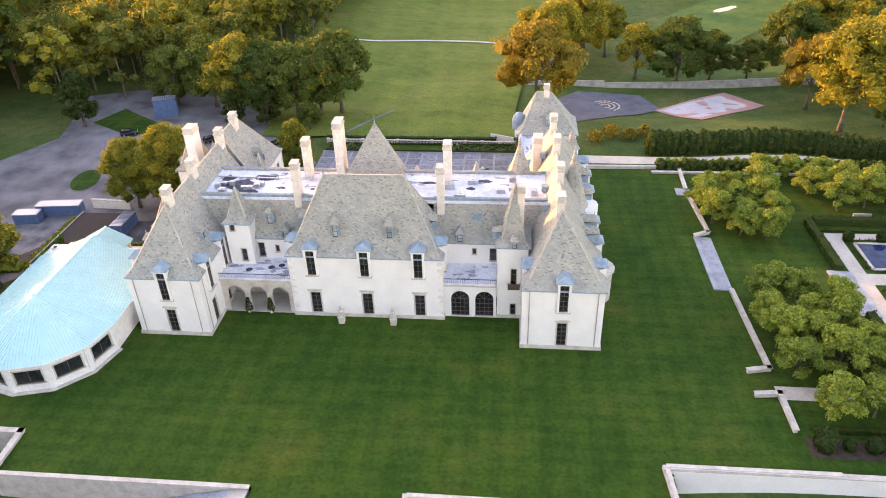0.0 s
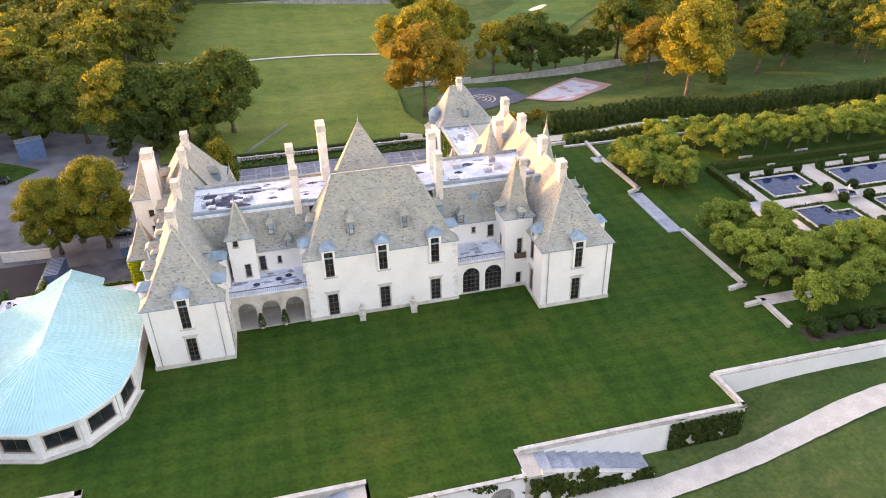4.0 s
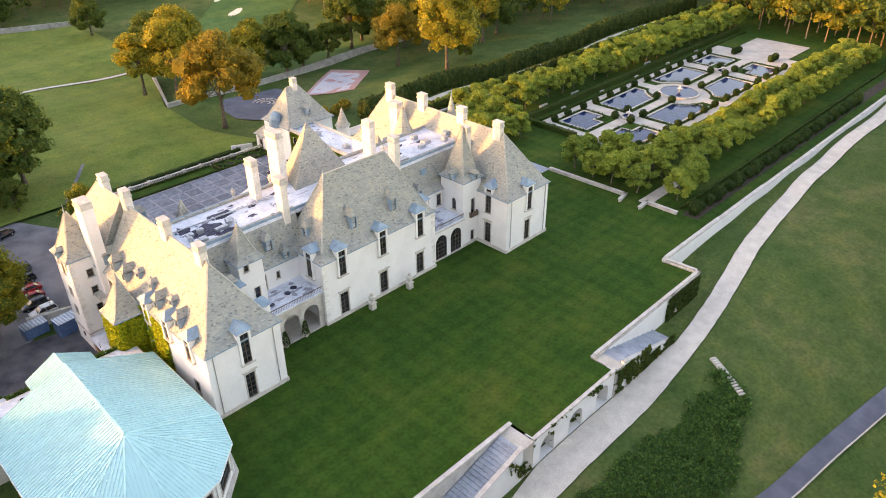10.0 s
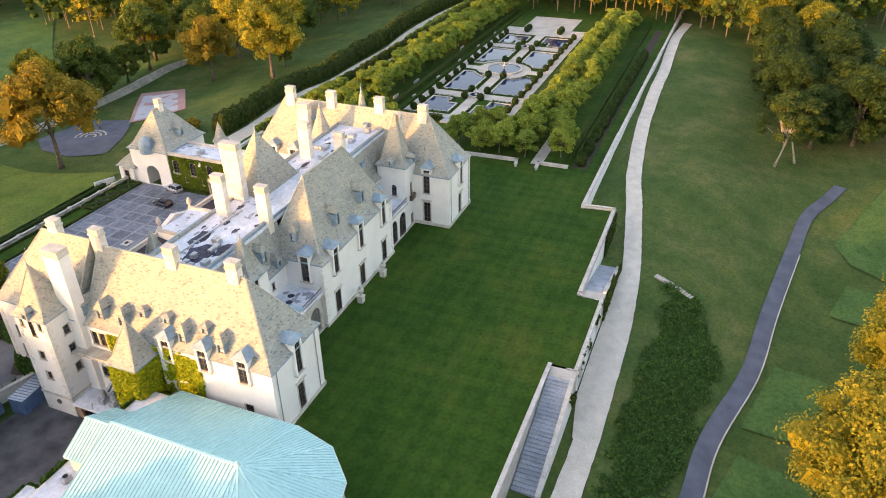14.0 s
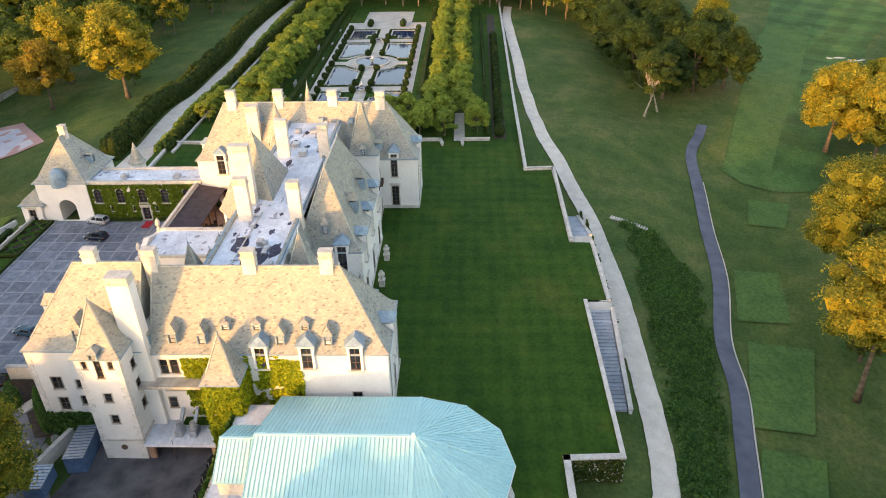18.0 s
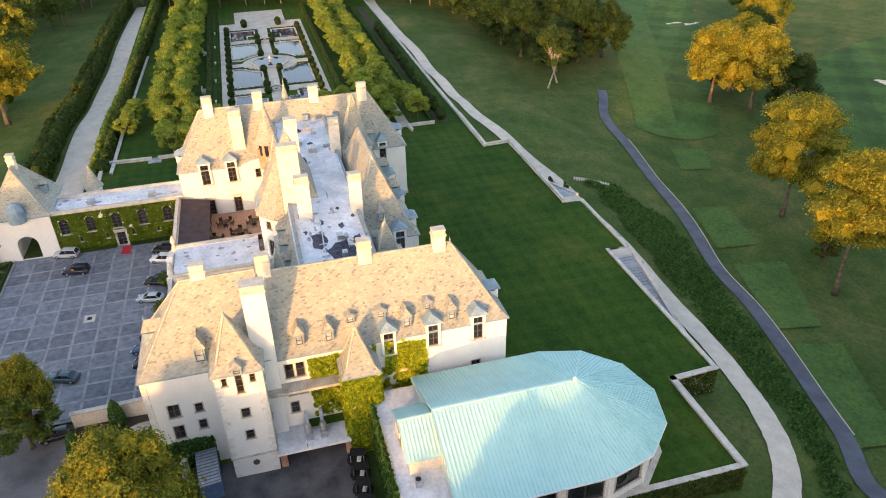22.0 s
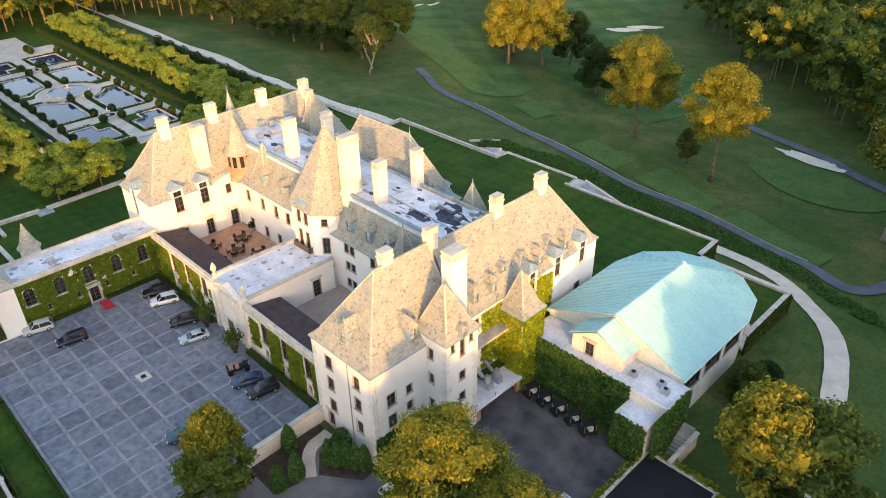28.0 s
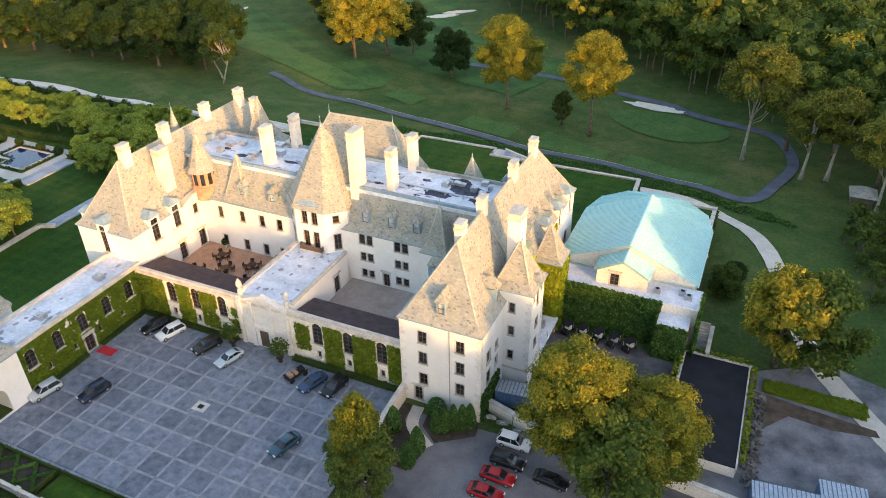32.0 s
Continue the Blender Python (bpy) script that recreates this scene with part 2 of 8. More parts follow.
TERRACE = mottled("terracotta_paving", (0.32, 0.20, 0.14), (0.46, 0.31, 0.22), 0.8, 5.0, 0.85)
AWNING = mottled("brown_canvas", (0.050, 0.038, 0.042), (0.085, 0.065, 0.068), 0.8, 5.0, 0.8)
BLACKROOF = mottled("black_membrane", (0.008, 0.008, 0.012), (0.018, 0.018, 0.024), 0.4, 3.0, 0.75)
CREAM = mottled("cream_render", (0.71, 0.64, 0.54), (0.82, 0.76, 0.67), 0.5, 4.0, 0.9)
METAL = mottled("galvanised_metal", (0.36, 0.38, 0.41), (0.56, 0.58, 0.60), 2, 8, 0.35, 0.7)
BLUEPAINT = mottled("blue_container_paint", (0.07, 0.13, 0.24), (0.13, 0.21, 0.35), 1.2, 6, 0.5)
RUBBER = mottled("black_rubber", (0.012, 0.012, 0.013), (0.025, 0.025, 0.026), 3, 9, 0.8)
BARK = mottled("bark", (0.08, 0.06, 0.042), (0.2, 0.16, 0.12), 1.5, 7, 0.95, lump=0.04)
PALEBARK = mottled("pale_bark", (0.22, 0.20, 0.17), (0.42, 0.39, 0.34), 1.5, 7, 0.95, lump=0.03)
COURTRED = mottled("red_court", (0.38, 0.22, 0.20), (0.48, 0.30, 0.27), 0.2, 3, 0.9)
COURTBLUE = mottled("pale_court", (0.40, 0.40, 0.44), (0.52, 0.52, 0.55), 0.2, 3, 0.9)
REDCLOTH = mottled("red_carpet", (0.40, 0.02, 0.03), (0.52, 0.04, 0.05), 1, 8, 0.95)
WHITEPAINT = mottled("white_paint", (0.70, 0.69, 0.66), (0.82, 0.81, 0.78), 1, 6, 0.5)
LEAF = {
    "oak": make_leaf("oak_leaves", (0.040, 0.082, 0.017), (0.092, 0.145, 0.028), (0.175, 0.205, 0.038)),
    # gold mixes yellow foliage with warm evening sun put into the leaf colour
    "gold": make_leaf("turning_leaves", (0.095, 0.130, 0.018), (0.220, 0.222, 0.026), (0.40, 0.345, 0.034)),
    "sunleaf": make_leaf("yellow_green_leaves", (0.075, 0.122, 0.018), (0.190, 0.210, 0.026), (0.38, 0.325, 0.032)),
    "olive": make_leaf("olive_green_leaves", (0.058, 0.092, 0.018), (0.135, 0.160, 0.028), (0.27, 0.25, 0.038)),
    "rust": make_leaf("rust_leaves", (0.12, 0.118, 0.02), (0.24, 0.195, 0.026), (0.37, 0.265, 0.03)),
    "linden": make_leaf("linden_leaves", (0.098, 0.180, 0.032), (0.212, 0.298, 0.052), (0.37, 0.41, 0.07)),
    # yellower copy of ivy: turning leaves, brightened for the sun on the turret
    "sunivy": make_leaf("turning_ivy", (0.13, 0.215, 0.012), (0.28, 0.355, 0.016), (0.46, 0.49, 0.02)),
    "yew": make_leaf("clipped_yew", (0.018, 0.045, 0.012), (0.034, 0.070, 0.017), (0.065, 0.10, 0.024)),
    "ivy": make_leaf("ivy_leaves", (0.095, 0.160, 0.013), (0.145, 0.210, 0.016), (0.205, 0.25, 0.019)),
    "bank": make_leaf("bank_ivy", (0.026, 0.085, 0.020), (0.060, 0.145, 0.032), (0.135, 0.24, 0.058)),
    "hedge": make_leaf("hedge_leaves", (0.028, 0.060, 0.013), (0.055, 0.092, 0.02), (0.10, 0.125, 0.028)),
}

# ---- builders ----


class Form:
    """Corners and faces of one mesh."""

    def __init__(self):
        self.v, self.f = [], []

    def face(self, *pts):
        n = len(self.v)
        self.v += [tuple(p) for p in pts]
        self.f.append(tuple(range(n, n + len(pts))))
        return self

    def box(self, x0, x1, y0, y1, z0, z1):
        n = len(self.v)
        self.v += [(x, y, z) for z in (z0, z1) for x, y in ((x0, y0), (x1, y0), (x1, y1), (x0, y1))]
        self.f += [tuple(n + i for i in q) for q in ((3, 2, 1, 0), (4, 5, 6, 7), (0, 1, 5, 4), (1, 2, 6, 5), (2, 3, 7, 6), (3, 0, 4, 7))]
        return self

    def prism(self, ring, z0, z1):
        n, k = len(self.v), len(ring)
        self.v += [(x, y, z0) for x, y in ring] + [(x, y, z1) for x, y in ring]
        self.f += [tuple(n + i for i in reversed(range(k))), tuple(n + k + i for i in range(k))]
        self.f += [(n + i, n + (i + 1) % k, n + k + (i + 1) % k, n + k + i) for i in range(k)]
        return self

    def rings(self, rings, close=True, cap=True):
        """Skins closed rings of equal length, one above the other."""
        n, k = len(self.v), len(rings[0])
        for r in rings:
            self.v += [tuple(p) for p in r]
        for j in range(len(rings) - 1):
            a, b = n + j * k, n + (j + 1) * k
            self.f += [(a + i, a + (i + 1) % k, b + (i + 1) % k, b + i) for i in range(k if close else k - 1)]
        if cap:
            self.f += [tuple(n + i for i in reversed(range(k))), tuple(n + (len(rings) - 1) * k + i for i in range(k))]
        return self

    def lathe(self, x, y, profile, sides=12):
        return self.rings([[(x + r * math.cos(2 * math.pi * i / sides), y + r * math.sin(2 * math.pi * i / sides), z) for i in range(sides)] for r, z in profile])

    def bar(self, a, b, w, h=None):
        """A square bar from a to b."""
        a, b, h = Vector(a), Vector(b), h or w
        d = (b - a).normalized()
        s = d.cross(Vector((0, 0, 1)))
        s = s.normalized() if s.length > 1e-4 else Vector((1, 0, 0))
        u = s.cross(d).normalized()
        self.rings([[p + s * (i * w / 2) + u * (j * h / 2) for i, j in ((-1, -1), (1, -1), (1, 1), (-1, 1))] for p in (a, b)])
        return self

    def add(self, other, m):
        n = len(self.v)
        self.v += [tuple(m @ Vector(p)) for p in other.v]
        self.f += [tuple(n + i for i in q) for q in other.f]
        return self

    def mesh(self, name, material, smooth=False):
        me = bpy.data.meshes.new(name)
        me.from_pydata(self.v, [], self.f)
        mats = material if isinstance(material, (list, tuple)) else [material]
        for one in mats:
            me.materials.append(one)
        if smooth:
            me.polygons.foreach_set("use_smooth", [True] * len(me.polygons))
        me.update()
        return me


def world_of(ob):
    m = ob.matrix_parent_inverse @ ob.matrix_basis if ob.parent else ob.matrix_basis.copy()
    return world_of(ob.parent) @ m if ob.parent else m


def part(name, form, material, parent=None, label="", m=None, smooth=False):
    me = form if isinstance(form, bpy.types.Mesh) else form.mesh(name, material, smooth)
    ob = new(name, me)
    if parent is not None:
        ob.parent = parent
        if m is None:
            ob.matrix_parent_inverse = world_of(parent).inverted()
    if m is not None:
        ob.matrix_basis = m
    if label:
        ob["label"] = label
    return ob


def thing(name, label, category, at=None, group="", kind=""):
    ob = new(name)
    ob.empty_display_size = 0.3
    if at is not None:
        ob.matrix_basis = at
    return tagged(ob, label, category, group, kind)


def solo(name, form, material, label, category="", group="", kind="", m=None, smooth=False):
    ob = part(name, form, material, None, "", m, smooth)
    return tagged(ob, label, category, group, kind)


# ---- heights of the ground ----
EDGE = [(-76.6, 62.0), (-61.4, 62.0), (-61.0, 55.2), (-28.8, 55.2), (-28.6, 51.6), (-10.2, 51.6), (-10.0, 55.0), (21.6, 55.0), (20.4, 61.0), (230, 61.0), (230, 146), (14, 146), (14, 127), (-56, 127), (-56, 98), (-76.6, 98)]
SPOTS = [(42, 59.8, -2.0), (55, 59.8, -0.9), (75, 59.8, -0.6), (100, 59.8, -0.5), (48, 53.5, -3.3), (80, 54, -2.2), (-63, 58, -3.3), (-69, 60, -2.6), (-79, 63, -2.3), (-80, 74, -2.4), (-81, 88, -3.0), (-60, 45, -5.3), (-20, 48, -4.7), (10, 48, -4.4), (60, 53, -3.2), (150, 57, -0.7), (230, 60, -0.2), (70, 20, -6.6), (-42, 18, -8.4), (-31, 24, -8.2), (-12, 24, -8.0), (5, 14, -8.4), (-63, 34, -7.2), (-60, 8, -9.6), (38, 16, -7.6),
         (20, 0, -8.6), (130, -55, -9.5), (60, -40, -9.0), (-80, 55, -5.5), (-95, 85, -5.3), (-64, 111, -3.3), (-70, 140, -3.6), (-58, 130, -3.2), (-45, 136, -2.5), (-20, 140, -2.45), (0, 150, -2.45),
         (-20, 175, -3.4), (60, 160, -0.9), (150, 150, -0.3), (40, 200, -7.4), (10, 190, -5.6), (72, 204, -7.8), (80, 174, -3.4), (-45, 200, -5.6), (-50, 178, -3.4), (60, 240, -10), (-20, 230, -8.6), (-92, 170, -3.6), (-100, 190, -4.2), (30, 166, -1.9), (100, 165, -2.2), (-120, 140, -4.5), (-200, 100, -4), (0, 265, -10.5), (0, 330, -12), (120, -60, -7), (-100, -50, -8), (150, 20, -4.5)]
_sp = np.array(SPOTS)


def inside(px, py, ring):
    r = np.array(ring)
    hit = np.zeros(np.shape(px), bool)
    for (x0, y0), (x1, y1) in zip(r, np.roll(r, -1, 0)):
        if y0 != y1:
            hit ^= ((y0 > py) != (y1 > py)) & (px < (x1 - x0) * (py - y0) / (y1 - y0) + x0)
    return hit


def edge_distance(px, py, ring):
    r, best = np.array(ring, float), np.full(np.shape(px), 1e9)
    for a, b in zip(r, np.roll(r, -1, 0)):
        d = b - a
        k = np.clip(((px - a[0]) * d[0] + (py - a[1]) * d[1]) / (d @ d), 0, 1)
        best = np.minimum(best, np.hypot(px - a[0] - k * d[0], py - a[1] - k * d[1]))
    return best


def height(px, py):
    px, py = np.asarray(px, float), np.asarray(py, float)
    w = 1 / ((px[..., None] - _sp[:, 0]) ** 2 + (py[..., None] - _sp[:, 1]) ** 2 + 60) ** 1.6
    out = (w * _sp[:, 2]).sum(-1) / w.sum(-1)
    k = np.where(inside(px, py, EDGE), np.clip((edge_distance(px, py, EDGE) - 1.0) / 3, 0, 1), 0)
    yard = (px > -43.4) & (px < 3.0) & (py > 109.8) & (py < 127.6)
    return np.where(yard, -3.0, out * (1 - k) - 0.25 * k)


def h1(x, y):
    return float(height(np.array([x]), np.array([y]))[0])


def drape(name, ring, material, lift, label, category="", step=4.0, flat=None, kind="structure"):
    """A sheet over the ground inside a ring, as a clipped grid."""
    bm = bmesh.new()
    bm.faces.new([bm.verts.new((x, y, 0)) for x, y in ring])
    xs, ys = [p[0] for p in ring], [p[1] for p in ring]
    if flat is None:
        for axis, lo, hi in ((0, min(xs), max(xs)), (1, min(ys), max(ys))):
            c = lo + step
            while c < hi:
                co, no = [0, 0, 0], [0, 0, 0]
                co[axis], no[axis] = c, 1
                bmesh.ops.bisect_plane(bm, geom=bm.verts[:] + bm.edges[:] + bm.faces[:], plane_co=co, plane_no=no)
                c += step
    bmesh.ops.triangulate(bm, faces=bm.faces[:])
    co = np.array([v.co for v in bm.verts])
    z = np.full(len(co), flat) if flat is not None else height(co[:, 0], co[:, 1])
    for v, zz in zip(bm.verts, z):
        v.co.z = zz + lift
    bmesh.ops.recalc_face_normals(bm, faces=bm.faces[:])
    me = bpy.data.meshes.new(name)
    bm.to_mesh(me)
    bm.free()
    if me.polygons and sum(p.normal.z for p in me.polygons) < 0:
        me.flip_normals()
    me.materials.append(material)
    return tagged(new(name, me), label, category, "", kind)


def ribbon(points, wl, wr=None, ragged=0.0):
    """The outline of a band along a line of points."""
    rg = np.random.RandomState(len(points))
    wr = wl if wr is None else wr
    fine = []
    for i in range(len(points) - 1):
        p0, p1, p2, p3 = (np.array(points[min(max(j, 0), len(points) - 1)], float) for j in (i - 1, i, i + 1, i + 2))
        m = 14 if ragged else 6
        for k in range(m):
            t = k / m
            fine.append(0.5 * (2 * p1 + (p2 - p0) * t + (2 * p0 - 5 * p1 + 4 * p2 - p3) * t * t + (3 * p1 - p0 - 3 * p2 + p3) * t ** 3))
    fine.append(np.array(points[-1], float))
    fine = np.array(fine)
    d = np.gradient(fine, axis=0)
    n = np.stack([-d[:, 1], d[:, 0]], 1) / np.linalg.norm(d, axis=1)[:, None]
    j = lambda: rg.uniform(-ragged, ragged, (len(fine), 1))
    return [tuple(p) for p in fine + n * (wl + j())] + [tuple(p) for p in (fine - n * (wr + j()))[::-1]]


def circle(x, y, rx, ry=None, n=28, turn=0.0):
    ry = ry or rx
    c, s = math.cos(turn), math.sin(turn)
    pts = [(rx * math.cos(2 * math.pi * i / n), ry * math.sin(2 * math.pi * i / n)) for i in range(n)]
    return [(x + c * a - s * b, y + s * a + c * b) for a, b in pts]


def wall_frame(p0, p1):
    p0, p1 = Vector((*p0, 0)), Vector((*p1, 0))
    d = (p1 - p0).normalized()
    n = Vector((d.y, -d.x, 0))
    return p0, d, n, (p1 - p0).length


def wall(form, p0, p1, z0, z1, holes=(), thick=0.4):
    """A wall whose outer side lies to the right of p0 to p1; holes are (from, to, bottom, top, arched) along it."""
    p0, d, n, length = wall_frame(p0, p1)

    def at(u, z, k=0.0):
        q = p0 + d * u - n * k
        return (q.x, q.y, z)
    us = sorted({0.0, length, *[v for o in holes for v in o[:2]]})
    zs = sorted({z0, z1, *[v for o in holes for v in o[2:4]]})
    for a, b in zip(us, us[1:]):
        for c, e in zip(zs, zs[1:]):
            mu, mz = (a + b) / 2, (c + e) / 2
            if any(o[0] < mu < o[1] and o[2] < mz < o[3] for o in holes):
                continue
            form.face(at(a, c), at(b, c), at(b, e), at(a, e))
            form.face(at(b, c, thick), at(a, c, thick), at(a, e, thick), at(b, e, thick))
    form.face(at(0, z1), at(length, z1), at(length, z1, thick), at(0, z1, thick))
    for u0, u1, c, e, arched in holes:
        if not arched:
            ring = [(u0, c), (u0, e), (u1, e), (u1, c)]
        else:
            r, mid = (u1 - u0) / 2, (u0 + u1) / 2
            s = e - r
            ring = [(u0, c)] + [(mid - r * math.cos(math.pi * i / 10), s + r * math.sin(math.pi * i / 10)) for i in range(11)] + [(u1, c)]
            for k, flip in ((0, False), (thick, True)):
                for i in range(10):
                    (ua, za), (ub, zb) = ring[i + 1], ring[i + 2]
                    q = [at(ua, za, k), at(ub, zb, k), at(ub, e, k), at(ua, e, k)]
                    form.face(*(reversed(q) if flip else q))
        for (ua, za), (ub, zb) in zip(ring, ring[1:] + ring[:1]):
            form.face(at(ua, za), at(ub, zb), at(ub, zb, thick), at(ua, za, thick))

# ---- ground ----


def lines(lo, hi, fine0, fine1, step, growth=1.25):
    c = list(np.arange(fine0, fine1 + 0.01, step))
    a, s = fine0, step
    while a > lo:
        s *= growth
        a -= s
        c.insert(0, a)
    b, s = fine1, step
    while b < hi:
        s *= growth
        b += s
        c.append(b)
    return np.array(c)


gx, gy = lines(-1600, 1700, -130, 240, 2.5), lines(-1400, 1900, -20, 215, 2.5)
GX, GY = np.meshgrid(gx, gy, indexing="ij")
GZ = height(GX, GY) - 0.12
far = np.maximum(0, np.hypot(GX - 0, GY - 90) - 260)
GZ += 0.6 * np.sin(GX / 47.0) * np.sin(GY / 39.0) * np.clip(far / 80, 0, 1)
gverts = np.stack([GX, GY, GZ], -1).reshape(-1, 3)
nx, ny = len(gx), len(gy)
idx = np.arange(nx * ny).reshape(nx, ny)
gfaces = np.stack([idx[:-1, :-1], idx[1:, :-1], idx[1:, 1:], idx[:-1, 1:]], -1).reshape(-1, 4)
gme = bpy.data.meshes.new("ground")
gme.from_pydata(gverts.tolist(), [], gfaces.tolist())
gme.materials.append(MEADOW)
gme.polygons.foreach_set("use_smooth", [True] * len(gme.polygons))
tagged(new("ground", gme), "rough green grass with dry yellow patches", "ground", "", "structure")

lf = Form()
for q in ([(-60.7, 55.4), (21.2, 55.4), (20.0, 61.3), (-60.9, 61.3)], [(-28.4, 51.8), (-10.4, 51.8), (-10.4, 55.4), (-28.4, 55.4)], [(-76.2, 62.2), (-61.5, 62.2), (-61.5, 83), (-76.2, 83)], [(-61.5, 61.3), (230, 61.3), (230, 83), (-61.5, 83)],
          [(-76.2, 83), (-56, 83), (-56, 97.8), (-76.2, 97.8)], [(-56, 83), (14.5, 83), (14.5, 109.4), (-56, 109.4)], [(14.5, 83), (230, 83), (230, 146), (14.5, 146)], [(3.3, 109.4), (14.5, 109.4), (14.5, 146), (3.3, 146)]):
    lf.face(*[(x, y, 0.0) for x, y in q])
solo("lawn", lf, LAWN, "close-mown dark green lawn with soft mowing stripes", "lawn", kind="structure")
# the open field to the north, fairways, tees, greens
drape("field", [(-62, 166), (6, 166), (2, 190), (4, 214), (18, 250), (30, 300), (34, 350), (2, 362), (-29, 370), (-63, 372), (-80, 330), (-75, 262), (-66, 200)], FIELD, 0.45, "open pale green meadow lit by low sun", "meadow", 6.0)
drape("fairway", [(36, 13.5), (64.8, 2.2), (100, -12), (141, -28), (172, -44), (240, -72), (240, -112), (182, -99), (150, -74), (100, -47), (57, -22), (33, -9.5), (26.5, -4), (25.6, 4), (29, 11)], FAIRWAY, 0.06, "smooth striped golf fairway", "fairway", 6.0)
drape("fairway_stripe", [(35.6, 13.2), (64.8, 1.8), (100, -12.4), (141, -28.4), (172, -44.4), (172, -62), (140, -47), (100, -29), (60, -9), (36, 2.0), (26.2, 4.5), (29.2, 10.8)], TEE, 0.09, "paler mown half of the fairway", "fairway", 6.0)
drape("fairway", ribbon([(-20, -18), (30, -40), (60, -90), (90, -200)], 18), FAIRWAY, 0.05, "smooth golf fairway between trees", "fairway", 8.0)
drape("fairway", [(30, 217), (60, 219), (98, 222), (94, 238), (60, 241), (40, 237)], TEE, 0.06, "pale golf fairway beyond the park wall", "fairway", 6.0)
drape("fairway", [(44, 264), (56, 250), (76, 262), (94, 282), (131, 320), (100, 346), (62, 302), (50, 280)], TEE, 0.06, "pale golf fairway beyond the park wall", "fairway", 6.0)
for c in (((21.6, 12.0), (20.3, 3.3), (9.2, 8.7), (10.7, 15.6)), ((-7.4, 24.2), (-8.6, 16.5), (-23.8, 20.0), (-23.3, 28.6)), ((-28.5, 28.6), (-30.6, 18.9), (-49.5, 26.5), (-49.2, 35.0)), ((-53.2, 35.2), (-54.5, 27.3), (-75.0, 35.0), (-74.5, 43.0))):
    drape("tee", list(c)[::-1], TEE, 0.10, "bright rectangular golf tee on the slope", "golf tee", 4.0)
drape("green", circle(-59, 1.8, 16, 8.2, 30, radians(172)), TEE, 0.09, "oval golf putting green", "putting green", 4.0)
for x, y, a, b, t in ((-53.5, -9.4, 8.2, 2.1, 176), (130, -57, 6, 3.4, 60), (42, -76, 7, 2.6, 30), (38, -83, 7, 2.4, 30), (86, 309, 7, 2.2, 40), (96, 337, 8, 2.2, 30)):
    rr = random.Random(int(x))
    ring = [(x + (p - x) * k, y + (q - y) * k) for (p, q), k in zip(circle(x, y, a, b, 22, radians(t)), [rr.uniform(0.8, 1.15) for _ in range(22)])]
    drape("bunker", ring, SAND, 0.12, "pale sand golf bunker with ragged lip", "bunker", 3.0)
ROAD = [(-120, 130), (-98, 100), (-92, 84), (-85.5, 65), (-77, 55.2), (-66, 50.8), (-54, 48.8), (-36, 48.0), (-20, 47.9), (-8, 48.1), (8, 49.2), (28, 52.0), (47, 55.0), (80, 57.4), (120, 57.8), (160, 58.6), (186, 57)]
drape("gravel_road", ribbon(ROAD, 1.65, 1.65, 0.07), GRAVEL, 0.10, "pale gravel road below the terrace wall", "road", 3.0)
drape("gravel_apron", [(9, 50.6), (4, 51.0), (-6, 51.05), (-18, 51.1), (-28, 51.1), (-31.5, 50.6), (-36, 49.9), (-37.2, 48.2), (-30, 46.9), (-22, 46.2), (-12, 46.3), (-3, 46.8), (8, 48.0), (14, 50.2)], GRAVEL, 0.085, "gravel apron below the arcaded wall", "road", 2.5)
CART = [(62.5, 11), (55, 14), (45.6, 18.3), (29.5, 21.3), (7, 25.2), (-10.5, 27.8), (-28, 32.6), (-40.5, 34.2), (-51.3, 37), (-62, 39.6), (-72, 42.6), (-79.5, 46.0), (-83.6, 44.2), (-86.3, 37.0), (-90, 22), (-87, 6), (-81, -1), (-64.7, -8.1), (-57, -12.4), (-41, -15.5), (-18, -21), (10, -24)]
drape("cart_path", ribbon(CART, 1.3), TARMAC, 0.12, "dark blue-grey tarmac cart path", "path", 3.0)
drape("kerb", ribbon([(x - 0.35, y - 1.42) for x, y in CART[3:11]], 0.11), PAVING, 0.2, "pale kerb along the cart path", "kerb", 3.0)
drape("field_path", ribbon([(-72, 264), (-50, 262), (-30, 267.5), (-12, 270.5), (6, 266.5), (18, 265)], 0.8), GRAVEL, 0.7, "narrow pale path across the meadow", "path", 6.0)
drape("field_path", ribbon([(-42, 167), (-36.5, 176), (-31, 185.5)], 0.4), ASPHALT, 0.55, "narrow pale path across the meadow", "path", 4.0)
# parking, service yard, forecourt tarmac
drape("car_park", [(-58, 128), (-46, 129), (-44, 150), (-52, 166), (-75, 190), (-102, 205), (-124, 196), (-116, 165), (-128, 145), (-118, 122), (-92, 120), (-80, 122), (-66, 122)], ASPHALT, 0.06, "worn grey asphalt car park with pale patches", "car park", 4.0)
drape("service_yard", [(-56, 104.4), (-61, 103.5), (-77, 103.5), (-77, 122), (-66, 123), (-56, 121)], mottled("stained_asphalt", (0.045, 0.045, 0.052), (0.15, 0.145, 0.15), 0.3, 5.0, 0.85), 0.09, "dark stained asphalt service yard", "yard", 3.0)
drape("storage_yard", [(-84, 104), (-84, 122), (-118, 121), (-112, 100), (-97, 95)], mottled("patchy_concrete", (0.07, 0.07, 0.08), (0.27, 0.26, 0.265), 0.25, 3.0, 0.9), 0.08, "bare storage yard of patchy concrete", "yard", 3.0)
